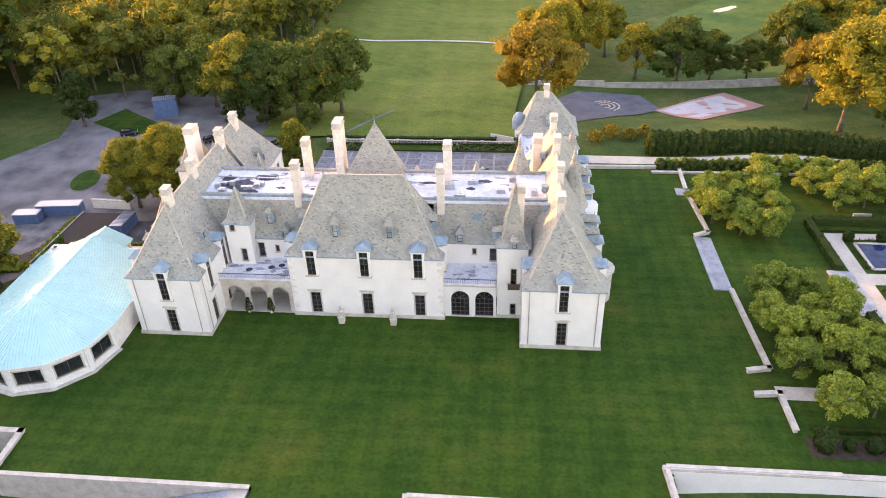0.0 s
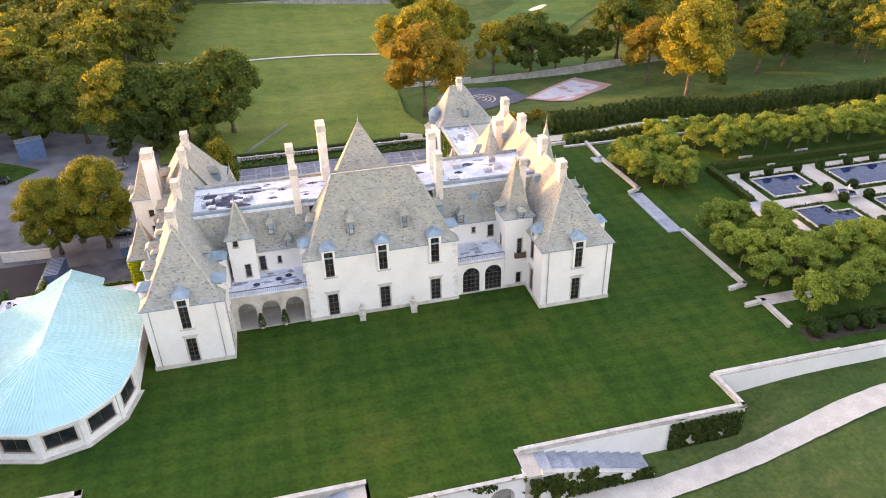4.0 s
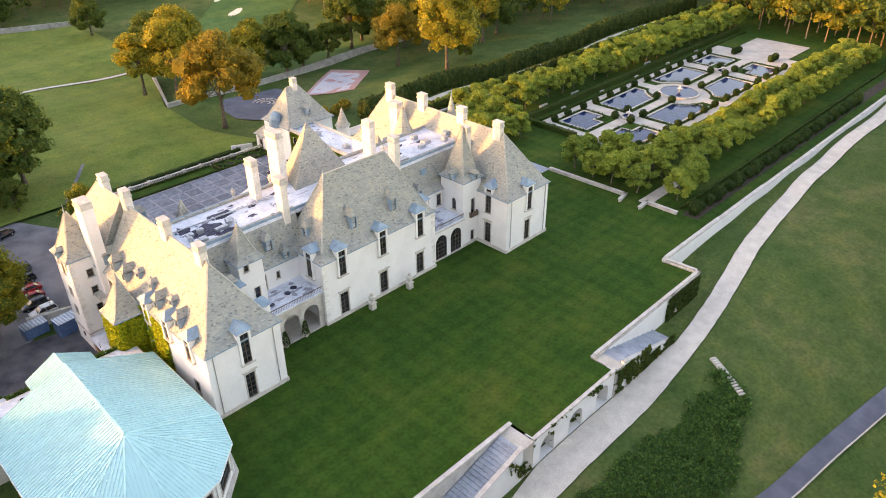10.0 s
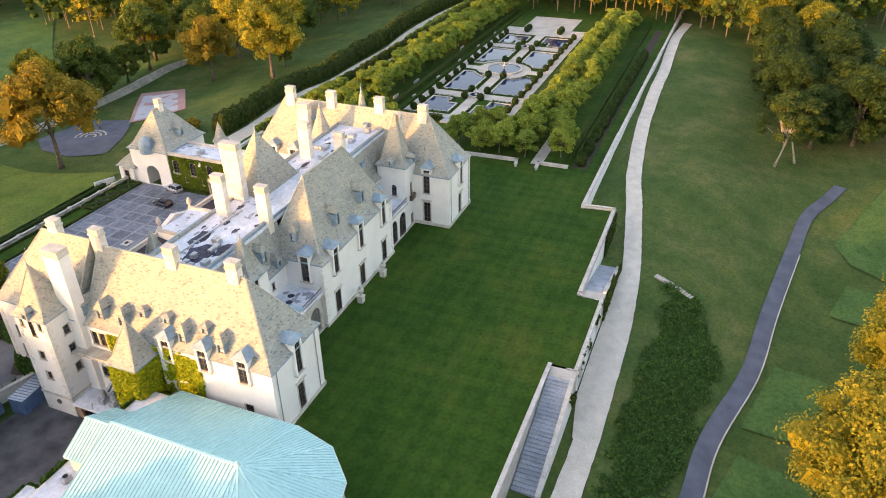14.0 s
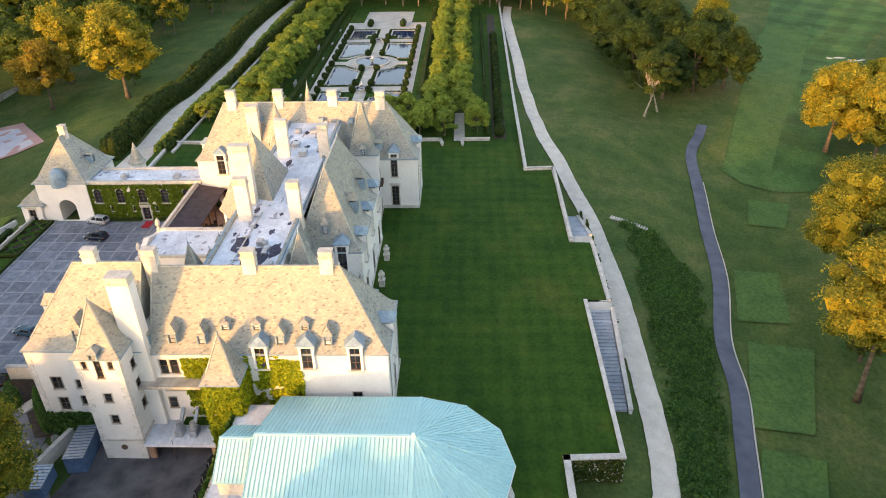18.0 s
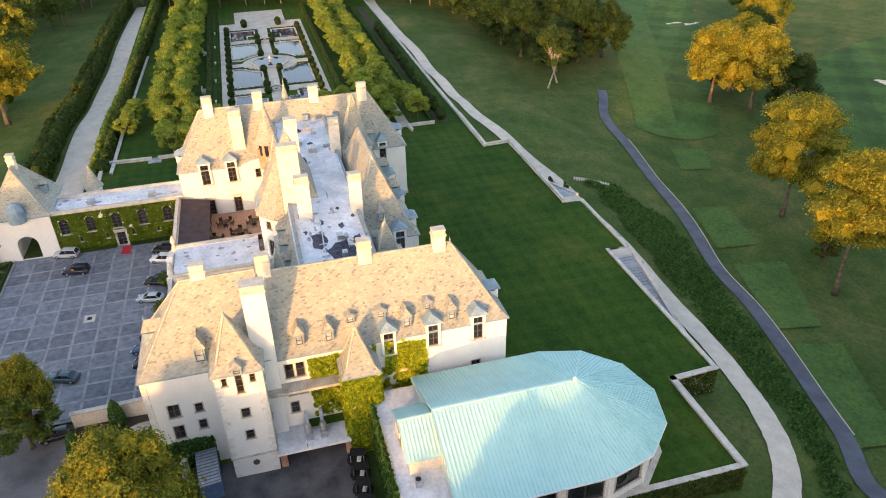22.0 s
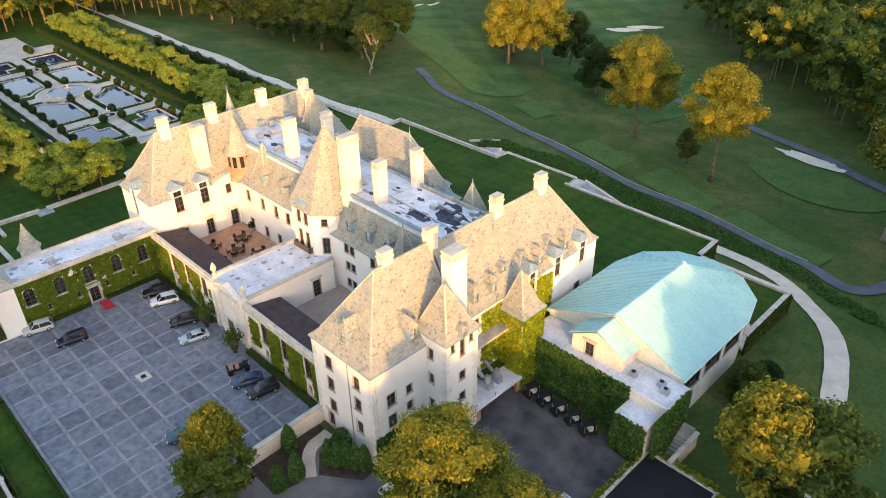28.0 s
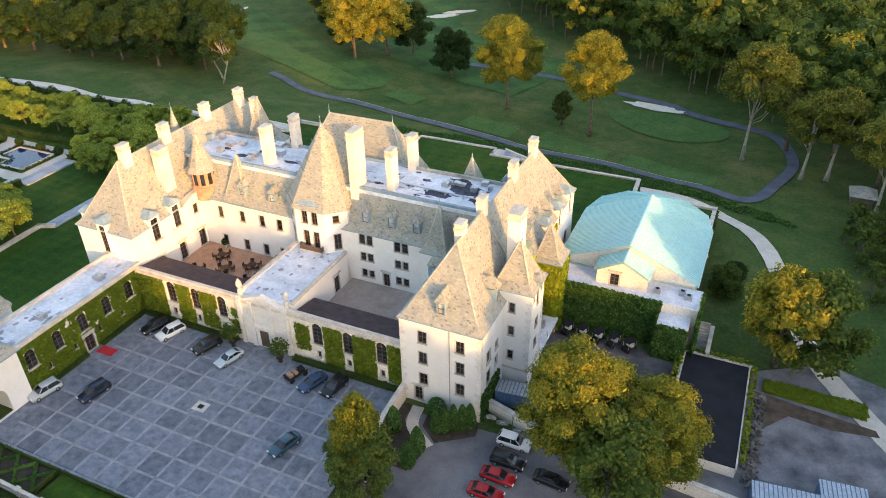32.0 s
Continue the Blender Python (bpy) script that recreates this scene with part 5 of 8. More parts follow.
m, ob = dormer(house, -20.45, 111.55, 13.5, 180, 2.9, 0.35, 2.2, "wall", 1.1)
part("hood_mould", Form().box(-1.7, 1.7, -0.18, 0.2, -0.2, 0.05), STONE, ob, "", Matrix())
# court-side walls
cut_wall(house, (-24.0, 109.5), (-43.8, 109.5), -2.4, 10.3, [(c, z, w, hh, "plain") for c in (4.3, 5.6, 10.4, 11.7, 15.4) for z, w, hh in ((8.1, 1.0, 2.0), (5.1, 0.95, 1.4), (2.1, 0.9, 1.3))] + [(8.2, 1.15, 1.1, 2.3, "door")], [])
cut_wall(house, (3.2, 109.5), (-16.6, 109.5), -2.4, 10.3, [(c, z, 1.0, 2.0, "plain") for c in (4.0, 8.5, 12.5, 16.0) for z in (1.4, 6.9)], [])
for x in (-37.6, -33.4, -29.0):
    dormer_window(house, x, 108.7, 11.9, 180, 0.9, 1.7, 1.4, "roof", 0, 1.0)
for x in (-12.0, -6.0):
    dormer_window(house, x, 108.9, 12.0, 180, 0.8, 1.3, 1.2, "roof", 0, 0.9)
block(house, (-43.8, -39.8, 108.2, 112.2), -2.4, 11.0, {"N": [(-41.8, 7.4, 0.9, 1.8, "plain"), (-41.8, 3.2, 0.9, 1.8, "plain")], "E": [(110.4, 6.0, 0.9, 1.8, "plain")]}, "NE")
hip_roof(house, (-43.8, -39.8, 107.6, 112.0), 11.0, (-41.8, 109.8, -41.8, 109.9), 18.0, 0.25, 0.7, 0.8)
spike(house, -41.8, 109.85, 18.0, 1.2)
# lantern turret and curved bay in the north-east corner
arcp = [(107.2 + 6.6 * i / 14, 10.5 + 0.9 * math.sin(math.pi * i / 14)) for i in range(15)]
part("curved_parapet", Form().rings([[(x, y, z) for y, z in [(113.8, 10.0), (107.2, 10.0)] + arcp] for x in (2.75, 3.5)]), STUCCO, house, "segmental stone parapet over the corner of the patio")
cc = Form()
for p0, p1 in zip(arcp, arcp[1:]):
    cc.bar((3.1, p0[0], p0[1] + 0.06), (3.1, p1[0], p1[1] + 0.06), 1.0, 0.22)
part("coping", cc, STONE, house)
lan = part("lantern", Form().lathe(2.5, 108.3, [(2.3, 9.8), (2.3, 12.0), (2.05, 12.1), (2.05, 14.9), (2.45, 15.0)], 10), TERRACOTTA, house, "warm brown glazed lantern turret")
part("lantern_roof", Form().lathe(2.5, 108.3, [(2.8, 14.9), (2.1, 15.7), (0.9, 18.8), (0.04, 21.8)], 10), SLATE, lan)
lw = Form()
for i in range(10):
    a = 2 * math.pi * (i + 0.5) / 10
    lw.add(Form().box(-0.34, 0.34, -0.03, 0.03, 12.5, 14.5), pose(2.5 + 1.97 * math.cos(a), 108.3 + 1.97 * math.sin(a), 0, 0, 0, math.degrees(a) + 90))
part("pane", lw, GLASS, lan)
spike(house, 2.5, 108.3, 21.7, 1.2)
hip_roof(house, (-7.0, -2.0, 105.5, 109.8), 10.6, (-4.5, 107.4, -4.5, 107.5), 18.2, 0.3, 0.8, 0.9)

# chimneys
for x, y, zt, w, d, z0 in ((-49.05, 90.3, 21.3, 1.1, 1.6, 16.5), (-49.05, 99.6, 21.4, 1.1, 1.6, 16.5), (-48.9, 111.6, 21.5, 1.1, 1.6, 16.5), (-48.9, 118.9, 21.5, 1.1, 1.6, 16.5),
                           (-26.5, 106.3, 25.4, 1.3, 2.9, 12.0), (-31.8, 105.1, 22.7, 1.1, 1.9, FLAT), (-31.7, 97.8, 22.1, 1.1, 1.7, 12.0), (-8.9, 104.6, 22.6, 1.2, 2.0, FLAT),
                           (-9.4, 97.6, 21.9, 1.1, 1.7, 12.0), (8.2, 118.0, 22.0, 1.1, 1.7, 17.0), (8.4, 109.1, 22.0, 1.1, 1.7, 17.0),
                           (8.5, 98.9, 21.9, 1.1, 1.7, 17.0), (8.2, 89.9, 21.6, 1.1, 1.7, 16.0), (2.7, 92.5, 21.5, 1.0, 1.4, 14.0)):
    chimney(house, x, y, z0, zt, w, d)
chimney(house, 5.5, 113.6, 10.0, 20.0, 1.5, 2.2)
chimney(house, -54.4, 113.0, -3.0, 21.3, 1.7, 2.6, STUCCO)
for x, y in ((-44.8, 82.9), (-53.6, 82.9), (4.2, 82.9), (13.7, 82.9), (-43.5, 84.0), (14.7, 84.2)):
    downpipe(house, x, y, 0.5, 10.2)
for x, y in ((-54.95, 126.4), (-50.8, 127.1)):
    downpipe(house, x, y, -3.5, 10.9)

# ---- foliage sheets and plants ----


def leaf_cloud(points, normals, size, seed, spread=0.6):
    """Small leaf quads at points, turned about their normals."""
    r = np.random.RandomState(seed)
    n = len(points)
    nn = normals + r.normal(0, spread, (n, 3))
    nn /= np.linalg.norm(nn, axis=1)[:, None] + 1e-9
    a = np.cross(nn, r.normal(0, 1, (n, 3)))
    a /= np.linalg.norm(a, axis=1)[:, None] + 1e-9
    b = np.cross(nn, a)
    s = (size * r.uniform(0.6, 1.3, n))[:, None]
    v = np.stack([points - a * s * 0.5 - b * s * 0.32, points + a * s * 0.5 - b * s * 0.32 * 0.6, points + a * s * 0.55 + b * s * 0.32, points - a * s * 0.4 + b * s * 0.32], 1)
    return v.reshape(-1, 3)


def quads_mesh(name, v, material):
    n = len(v) // 4
    me = bpy.data.meshes.new(name)
    me.vertices.add(n * 4)
    me.vertices.foreach_set("co", v.astype(np.float32).ravel())
    me.loops.add(n * 4)
    me.loops.foreach_set("vertex_index", np.arange(n * 4, dtype=np.int32))
    me.polygons.add(n)
    me.polygons.foreach_set("loop_start", np.arange(0, n * 4, 4, dtype=np.int32))
    me.polygons.foreach_set("loop_total", np.full(n, 4, dtype=np.int32))
    me.materials.append(material)
    me.update()
    me.validate()
    return me


def ivy(p0, p1, z0, z1, count, seed, gaps=(), size=0.34, fill=0.5, out=0.12):
    """Ivy on a wall face to the right of p0 to p1, thinning out by noise; gaps are (from, to, bottom, top)."""
    q, d, n, ln = wall_frame(p0, p1)
    r = np.random.RandomState(seed)
    u, z = r.uniform(0, ln, count), r.uniform(z0, z1, count)
    keep = np.array([noise.noise(Vector((a * 0.35, b * 0.35, seed * 3.1))) * 0.8 + noise.noise(Vector((a * 1.1, b * 1.1, seed))) * 0.35 + fill > 0.22 for a, b in zip(u, z)])
    for a, b, c, e in gaps:
        keep &= ~((u > a) & (u < b) & (z > c) & (z < e))
    u, z = u[keep], z[keep]
    k = r.uniform(0.02, out, len(u))
    pts = np.stack([q.x + d.x * u + n.x * k, q.y + d.y * u + n.y * k, z], 1)
    return leaf_cloud(pts, np.tile(np.array([n.x, n.y, 0.25]), (len(u), 1)), size, seed)


def hedge_leaves(boxes, density, size, seed):
    """Leaf quads on the sides and tops of boxes (x0, x1, y0, y1, z0, z1)."""
    r = np.random.RandomState(seed)
    out = []
    for x0, x1, y0, y1, z0, z1 in boxes:
        for ax, area in (((0, -1), (y1 - y0) * (z1 - z0)), ((0, 1), (y1 - y0) * (z1 - z0)), ((1, -1), (x1 - x0) * (z1 - z0)), ((1, 1), (x1 - x0) * (z1 - z0)), ((2, 1), (x1 - x0) * (y1 - y0))):
            n = max(4, int(area * density))
            p = np.stack([r.uniform(x0, x1, n), r.uniform(y0, y1, n), r.uniform(z0, z1, n)], 1)
            p[:, ax[0]] = (x0, x1, y0, y1, z0, z1)[ax[0] * 2 + (ax[1] > 0)] + r.normal(0, 0.06, n)
            nn = np.zeros((n, 3))
            nn[:, ax[0]] = ax[1]
            out.append(leaf_cloud(p, nn, size, r.randint(1 << 30), 0.5))
    return np.concatenate(out)


def hedge(name, boxes, label, material="hedge", density=9.0, size=0.3, seed=1, m=None, category="hedge", group=""):
    f = Form()
    for b in boxes:
        f.box(b[0] + 0.06, b[1] - 0.06, b[2] + 0.06, b[3] - 0.06, b[4], b[5] - 0.06)
    ob = solo(name, f, LEAF[material], label, category, group, m=m)
    part("foliage", quads_mesh("foliage", hedge_leaves(boxes, density, size, seed), LEAF[material]), None, ob, "", Matrix())
    return ob


# ---- court, its wings and the gatehouse ----
CZ = -2.3
court = drape("courtyard", [(-43.6, 126.0), (3.0, 126.0), (3.0, 150), (2.6, 155.2), (-43.4, 155.2)], SETTS, 0.0, "forecourt paved in grey granite setts", "courtyard", flat=CZ - 0.06)
px = Form().box(-1.47, 1.47, -1.47, 1.47, 0, 0.07).mesh("sett_panel", SETTS)
bx, by = Form().box(-1.47, 1.47, -0.19, 0.19, 0, 0.06).mesh("band_slab", BAND), Form().box(-0.19, 0.19, -1.66, 1.66, 0, 0.062).mesh("band_slab", BAND)
NXC, NYC = 13, 8
for i in range(NXC):
    for j in range(NYC):
        x, y = -41.4 + 3.36 * i, 130.0 + 3.36 * j
        part("sett_panel", px, None, court, "", pose(x, y, CZ - 0.05))
        if j < NYC - 1:
            part("band_slab", bx, None, court, "", pose(x, y + 1.68, CZ - 0.045))
        if i < NXC - 1:
            part("band_slab", by, None, court, "", pose(x + 1.68, y, CZ - 0.046))
drain = solo("drain_cover", Form().box(-20.9, -18.9, 139.2, 140.9, CZ, CZ + 0.05), STONE, "square pale granite drain surround in the forecourt", "drain cover", kind="structure")
part("grate", Form().box(-20.3, -19.5, 139.7, 140.4, CZ + 0.05, CZ + 0.08), RUBBER, drain, "dark iron grate")
solo("carpet", Form().box(-0.7, 2.2, 135.6, 137.2, CZ + 0.03, CZ + 0.05), REDCLOTH, "short red carpet before the ivy wing door", "carpet")

wing = thing("ivy_wing", "long ivy-clad wing with a pale flat roof beside the forecourt", "building", pose(6, 137, CZ))
IWC = (145.9, 141.5, 137.1, 132.65, 128.25)
iw = [(148 - c, 1.4, 1.6, 3.0, "arch") for c in IWC] + [(148 - 137.0, CZ + 0.05, 1.5, 2.7, "door")] + [(148 - c, -0.4, 0.55, 1.0, "plain") for c in (143.7, 139.3, 134.8, 130.4)]
cut_wall(wing, (3.0, 148.0), (3.0, 124.9), CZ - 1, 5.5, iw, [], material=CREAM)
part("wall", Form().box(9.2, 9.6, 124.9, 148, -1.5, 5.5), STUCCO, wing)
part("flat_roof", Form().box(3.0, 9.6, 124.9, 148.4, 5.3, 5.6), MEMBRANE, wing)
part("parapet", Form().box(2.75, 3.3, 124.9, 148.2, 5.5, 6.15), STONE, wing)
part("parapet", Form().box(9.3, 9.75, 124.9, 148.2, 5.5, 6.1), STONE, wing)
gaps = [(148 - c - 0.82, 148 - c + 0.82, 1.3, 4.45) for c in IWC] + [(148 - c - 0.3, 148 - c + 0.3, -0.45, 0.65) for c in (143.7, 139.3, 134.8, 130.4)] + [(148 - 137.95, 148 - 136.05, CZ, 0.6)]
part("ivy", quads_mesh("ivy", ivy((3.0, 148.0), (3.0, 126.2), CZ, 5.4, 15000, 3, gaps, 0.36, 0.78), LEAF["ivy"]), None, wing, "bright green ivy turning yellow")
part("door_case", Form().box(2.85, 3.05, 135.95, 136.25, CZ, 0.75).box(2.85, 3.05, 137.75, 138.05, CZ, 0.75).box(2.8, 3.05, 135.9, 138.1, 0.45, 0.8), STONE, wing, "pale stone surround of the door")
for a, b in ((126.6, 135.7), (138.2, 147.4)):
    hedge("base_hedge", [(2.1, 2.85, a, b, CZ, CZ + 0.55)], "low clipped hedge at the foot of the ivy wall", "hedge", 14, 0.22, int(a))
st_rng = random.Random(8)
for x0, x1, y0, y1, z, n, own in ((3.4, 9.2, 125.2, 148.0, 5.6, 16, wing),):
    for k in range(n):
        x, y = st_rng.uniform(x0 + 0.6, x1 - 0.6), st_rng.uniform(y0 + 0.6, y1 - 0.6)
        ring = [(x + (a - x) * st_rng.uniform(0.5, 1.2), y + (b - y) * st_rng.uniform(0.5, 1.2)) for a, b in circle(x, y, st_rng.uniform(0.15, 0.55), st_rng.uniform(0.2, 0.8), 10)]
        part("stain", Form().prism(ring, z, z + 0.01), ROOFDIRT, own)
for y in (130.5, 141.0):
    part("roof_unit", Form().box(5.0, 6.4, y - 0.6, y + 0.6, 5.6, 6.3).lathe(5.7, y, [(0.4, 6.3), (0.4, 6.5), (0.1, 6.55)], 10), METAL, wing)

gate = thing("gatehouse", "gatehouse with a steep slate roof and an arched carriageway", "building", pose(9, 153, CZ))
GB = (2.6, 15.0, 147.6, 157.6)
g = Form()
facade(gate, g, (GB[0], GB[3]), (GB[0], GB[2]), CZ - 0.6, 6.0, [(5.2, CZ, 3.4, 4.6, "open")])
facade(gate, g, (GB[0], GB[2]), (GB[1], GB[2]), CZ - 0.6, 6.0, [])
facade(gate, g, (GB[1], GB[2]), (GB[1], GB[3]), CZ - 0.6, 6.0, [(4.8, CZ, 3.4, 4.6, "open")])
facade(gate, g, (GB[1], GB[3]), (GB[0], GB[3]), CZ - 0.6, 6.0, [(4.0, 1.0, 1.0, 2.0, "plain"), (8.6, 1.0, 1.0, 2.0, "plain")])
part("wall", g, STUCCO, gate)
for y in (150.2, 154.6):
    part("passage_wall", Form().box(3.0, 14.6, y - 0.15, y + 0.15, CZ - 0.5, 4.0), STUCCO, gate)
hip_roof(gate, GB, 6.0, (6.2, 152.3, 9.4, 152.3), 13.8, 0.4, 1.3, 1.2)
chimney(gate, 8.4, 152.3, 12.5, 15.4, 1.2, 1.2)
part("round_hood", Form().lathe(2.6, 152.6, [(1.5, 5.4), (1.5, 7.4), (1.2, 8.3), (0.6, 8.9), (0.1, 9.1)], 14), LEAD, gate)
dormer_window(gate, 9.0, 148.7, 7.6, 0, 0.8, 1.4, 1.4, "roof", 0, 0.9)
block(gate, (2.2, 9.0, 157.6, 161.6), CZ - 0.6, 1.4, {"W": [(159.6, CZ + 0.2, 1.3, 2.4, "door")]}, "NWE")
hip_roof(gate, (2.2, 9.0, 157.0, 161.6), 1.4, (4.4, 157.4, 7.0, 157.6), 4.9, 0.35, 0.7, 0.6)
cone = thing("corner_turret", "small round turret with a conical slate cap", "turret", pose(13.6, 141.7, 0))
part("wall", Form().lathe(13.6, 141.7, [(1.5, -1.0), (1.5, 5.6)], 12), STUCCO, cone)
part("roof", Form().lathe(13.6, 141.7, [(1.85, 5.5), (1.3, 6.2), (0.04, 9.8)], 12), SLATE, cone)

arcd = thing("court_arcade", "low stone arcade wall with ivy between the forecourt and the patios", "wall", pose(-20, 127.4, CZ))
g = Form()
cw = []
AY = 125.95
ACS = (-40.2, -34.9, -29.9, -13.2, -8.2, -3.5)
for c in ACS:
    cw.append((3.0 - c, 1.0, 1.6, 3.65, "arch"))
    cw.append((3.0 - c, -1.3, 0.6, 1.1, "plain"))
facade(arcd, g, (3.0, AY), (-43.8, AY), CZ - 0.8, 5.0, cw + [(3.0 + 20.6, CZ + 0.05, 1.5, 3.2, "door")], 0.5)
part("wall", g, CREAM, arcd, "pale rendered arcade wall")
part("cornice", Form().box(-43.8, 3.0, AY - 0.6, AY + 0.35, 5.0, 5.45).box(-43.8, 3.0, AY - 0.35, AY + 0.15, 5.45, 5.9), STONE, arcd)
ped = Form().box(-25.4, -16.4, AY - 0.6, AY + 0.3, CZ - 0.5, 5.95)
ped.rings([[(x, y, z) for x, z in ((-24.2, 5.95), (-17.6, 5.95), (-20.9, 7.1))] for y in (AY - 0.4, AY + 0.5)])
for x in (-24.9, -16.9, -22.4, -18.9):
    ped.box(x - 0.35, x + 0.35, AY + 0.3, AY + 0.55, CZ - 0.4, 5.8)
ped.box(-22.0, -19.3, AY + 0.3, AY + 0.62, 1.0, 1.4)
part("pediment", ped, QUOIN, arcd, "carved stone frontispiece with a low pediment")
for x in (-25.0, -16.9):
    part("urn", Form().lathe(x, AY - 0.4, [(0.4, 5.9), (0.4, 6.7), (0.3, 6.8), (0.15, 7.0), (0.45, 7.5), (0.4, 8.0), (0.1, 8.6)], 12), STONE, arcd)
part("door", Form().box(-21.4, -19.9, AY + 0.31, AY + 0.36, CZ + 0.1, 0.95), FRAME, arcd)
open_ = [(3.0 - c - 0.82, 3.0 - c + 0.82, 0.9, 4.7) for c in ACS] + [(3.0 - c - 0.32, 3.0 - c + 0.32, -1.35, -0.15) for c in ACS]
iv = [ivy((a, AY), (b, AY), z0, z1, cnt, sd, [(f + a - 3.0, t + a - 3.0, c, e) for f, t, c, e in open_], 0.36, fill, 0.2)
      for a, b, z0, z1, cnt, fill, sd in ((3.0, -2.2, CZ, 4.9, 2600, 0.8, 8), (-4.6, -7.6, CZ, 4.9, 1300, 0.7, 9), (-9.2, -12.3, CZ + 0.6, 4.6, 1200, 0.55, 10), (-14.2, -16.0, CZ + 1, 3.2, 320, 0.4, 11), (-26.2, -28.6, -0.6, 3.9, 620, 0.5, 12), (-31.0, -34.0, CZ, 4.6, 1500, 0.75, 13), (-35.6, -39.3, CZ, 4.6, 1900, 0.8, 14), (-41.2, -43.8, CZ + 0.5, 4.7, 1100, 0.7, 15))]
part("ivy", quads_mesh("ivy", np.concatenate(iv), LEAF["ivy"]), None, arcd, "patches of green ivy")
for a, b in ((-43.2, -25.8), (-15.8, 1.9)):
    hedge("base_hedge", [(a, b, 126.35, 127.3, CZ, CZ + 0.55)], "low clipped hedge at the foot of the arcade", "hedge", 14, 0.22, int(a) + 200)

pav = thing("entrance_hall", "single-storey hall with a pale flat roof between two patios", "building", pose(-21, 119, CZ))
g = Form()
facade(pav, g, (-25.8, 125.4), (-25.8, 110.5), CZ, 6.4, [(3.0, 1.15, 1.3, 2.9, "door"), (11.5, 1.15, 1.3, 2.9, "door")])
facade(pav, g, (-16.8, 110.5), (-16.8, 125.4), CZ, 6.4, [(6.5, 1.15, 1.2, 2.8, "door")])
part("wall", g, STUCCO, pav)
part("flat_roof", Form().box(-25.6, -17.0, 110.2, 125.4, 6.0, 6.3), MEMBRANE, pav)
for k in range(22):
    x, y = st_rng.uniform(-25.0, -17.6), st_rng.uniform(111, 124.8)
    ring = [(x + (a - x) * st_rng.uniform(0.4, 1.2), y + (b - y) * st_rng.uniform(0.4, 1.2)) for a, b in circle(x, y, st_rng.uniform(0.15, 0.6), st_rng.uniform(0.15, 0.6), 10)]
    part("stain", Form().prism(ring, 6.3, 6.31), ROOFDIRT, pav)
part("parapet", Form().box(-26.0, -25.5, 110.5, 125.4, 6.3, 6.75), STONE, pav)
part("parapet", Form().box(-17.1, -16.6, 110.5, 125.4, 6.3, 6.75), STONE, pav)
solo("patio", Form().box(-16.8, 3.2, 109.5, 125.4, 0.6, 1.1), TERRACE, "warm terracotta-paved patio", "patio", kind="structure")
solo("patio", Form().box(-43.8, -25.8, 109.5, 125.4, 0.6, 1.1), mottled("patio_concrete", (0.30, 0.25, 0.22), (0.42, 0.36, 0.32), 0.5, 4), "plain beige paved patio", "patio", kind="structure")
for x0, x1 in ((-16.4, 3.0), (-43.6, -26.0)):
    a = thing("pergola_awning", "long dark brown awning roof behind the arcade", "awning", pose(x0, 124, 1.1))
    f = Form()
    f.rings([[(x, y, z) for y, z in ((120.4, 4.3), (125.35, 5.2), (125.35, 5.32), (120.4, 4.42))] for x in (x0, x1)])
    part("canopy", f, AWNING, a)
    n = int((x1 - x0) / 3.2)
    for i in range(n + 1):
        x = x0 + 0.2 + (x1 - x0 - 0.4) * i / n
        part("post", Form().box(x - 0.09, x + 0.09, 120.7, 120.88, 1.1, 4.3), FRAME, a)


PATIOMETAL = mottled("dark_bronze_metal", (0.030, 0.018, 0.012), (0.060, 0.038, 0.026), 2, 8, 0.5)


def patio_set(x, y, turn):
    t = thing("patio_table", "round dark iron patio table", "table", pose(x, y, 1.1, 0, 0, turn) @ Matrix.Diagonal((1.15, 1.15, 1.0, 1)), "patio furniture")
    part("tabletop", Form().lathe(0, 0, [(0.65, 0.70), (0.65, 0.75), (0.3, 0.752)], 16), PATIOMETAL, t, "", Matrix())
    part("leg", Form().lathe(0, 0, [(0.4, 0), (0.06, 0.1), (0.05, 0.7)], 10), PATIOMETAL, t, "", Matrix())
    for k in range(5):
        a = math.radians(turn + 72 * k + 20)
        c = thing("patio_chair", "dark brown metal patio chair round a table", "chair", pose(x + 1.2 * math.cos(a), y + 1.2 * math.sin(a), 1.1, 0, 0, math.degrees(a) + 90) @ Matrix.Diagonal((1.3, 1.3, 1.05, 1)), "patio furniture")
        part("seat", Form().box(-0.25, 0.25, -0.25, 0.25, 0.42, 0.48), PATIOMETAL, c, "", Matrix())
        part("backrest", Form().box(-0.25, 0.25, -0.28, -0.22, 0.5, 0.95), PATIOMETAL, c, "", Matrix())
        for sx in (-0.21, 0.21):
            for sy in (-0.21, 0.21):
                part("leg", Form().box(sx - 0.025, sx + 0.025, sy - 0.025, sy + 0.025, 0, 0.42), PATIOMETAL, c, "", Matrix())


for x, y, t in ((-2.5, 113.0, 10), (-5.6, 116.0, 40), (-9.2, 113.6, 70), (-1.5, 118.2, 15), (-11.6, 117.4, 30), (-7.2, 120.0, 60)):
    patio_set(x, y, t)


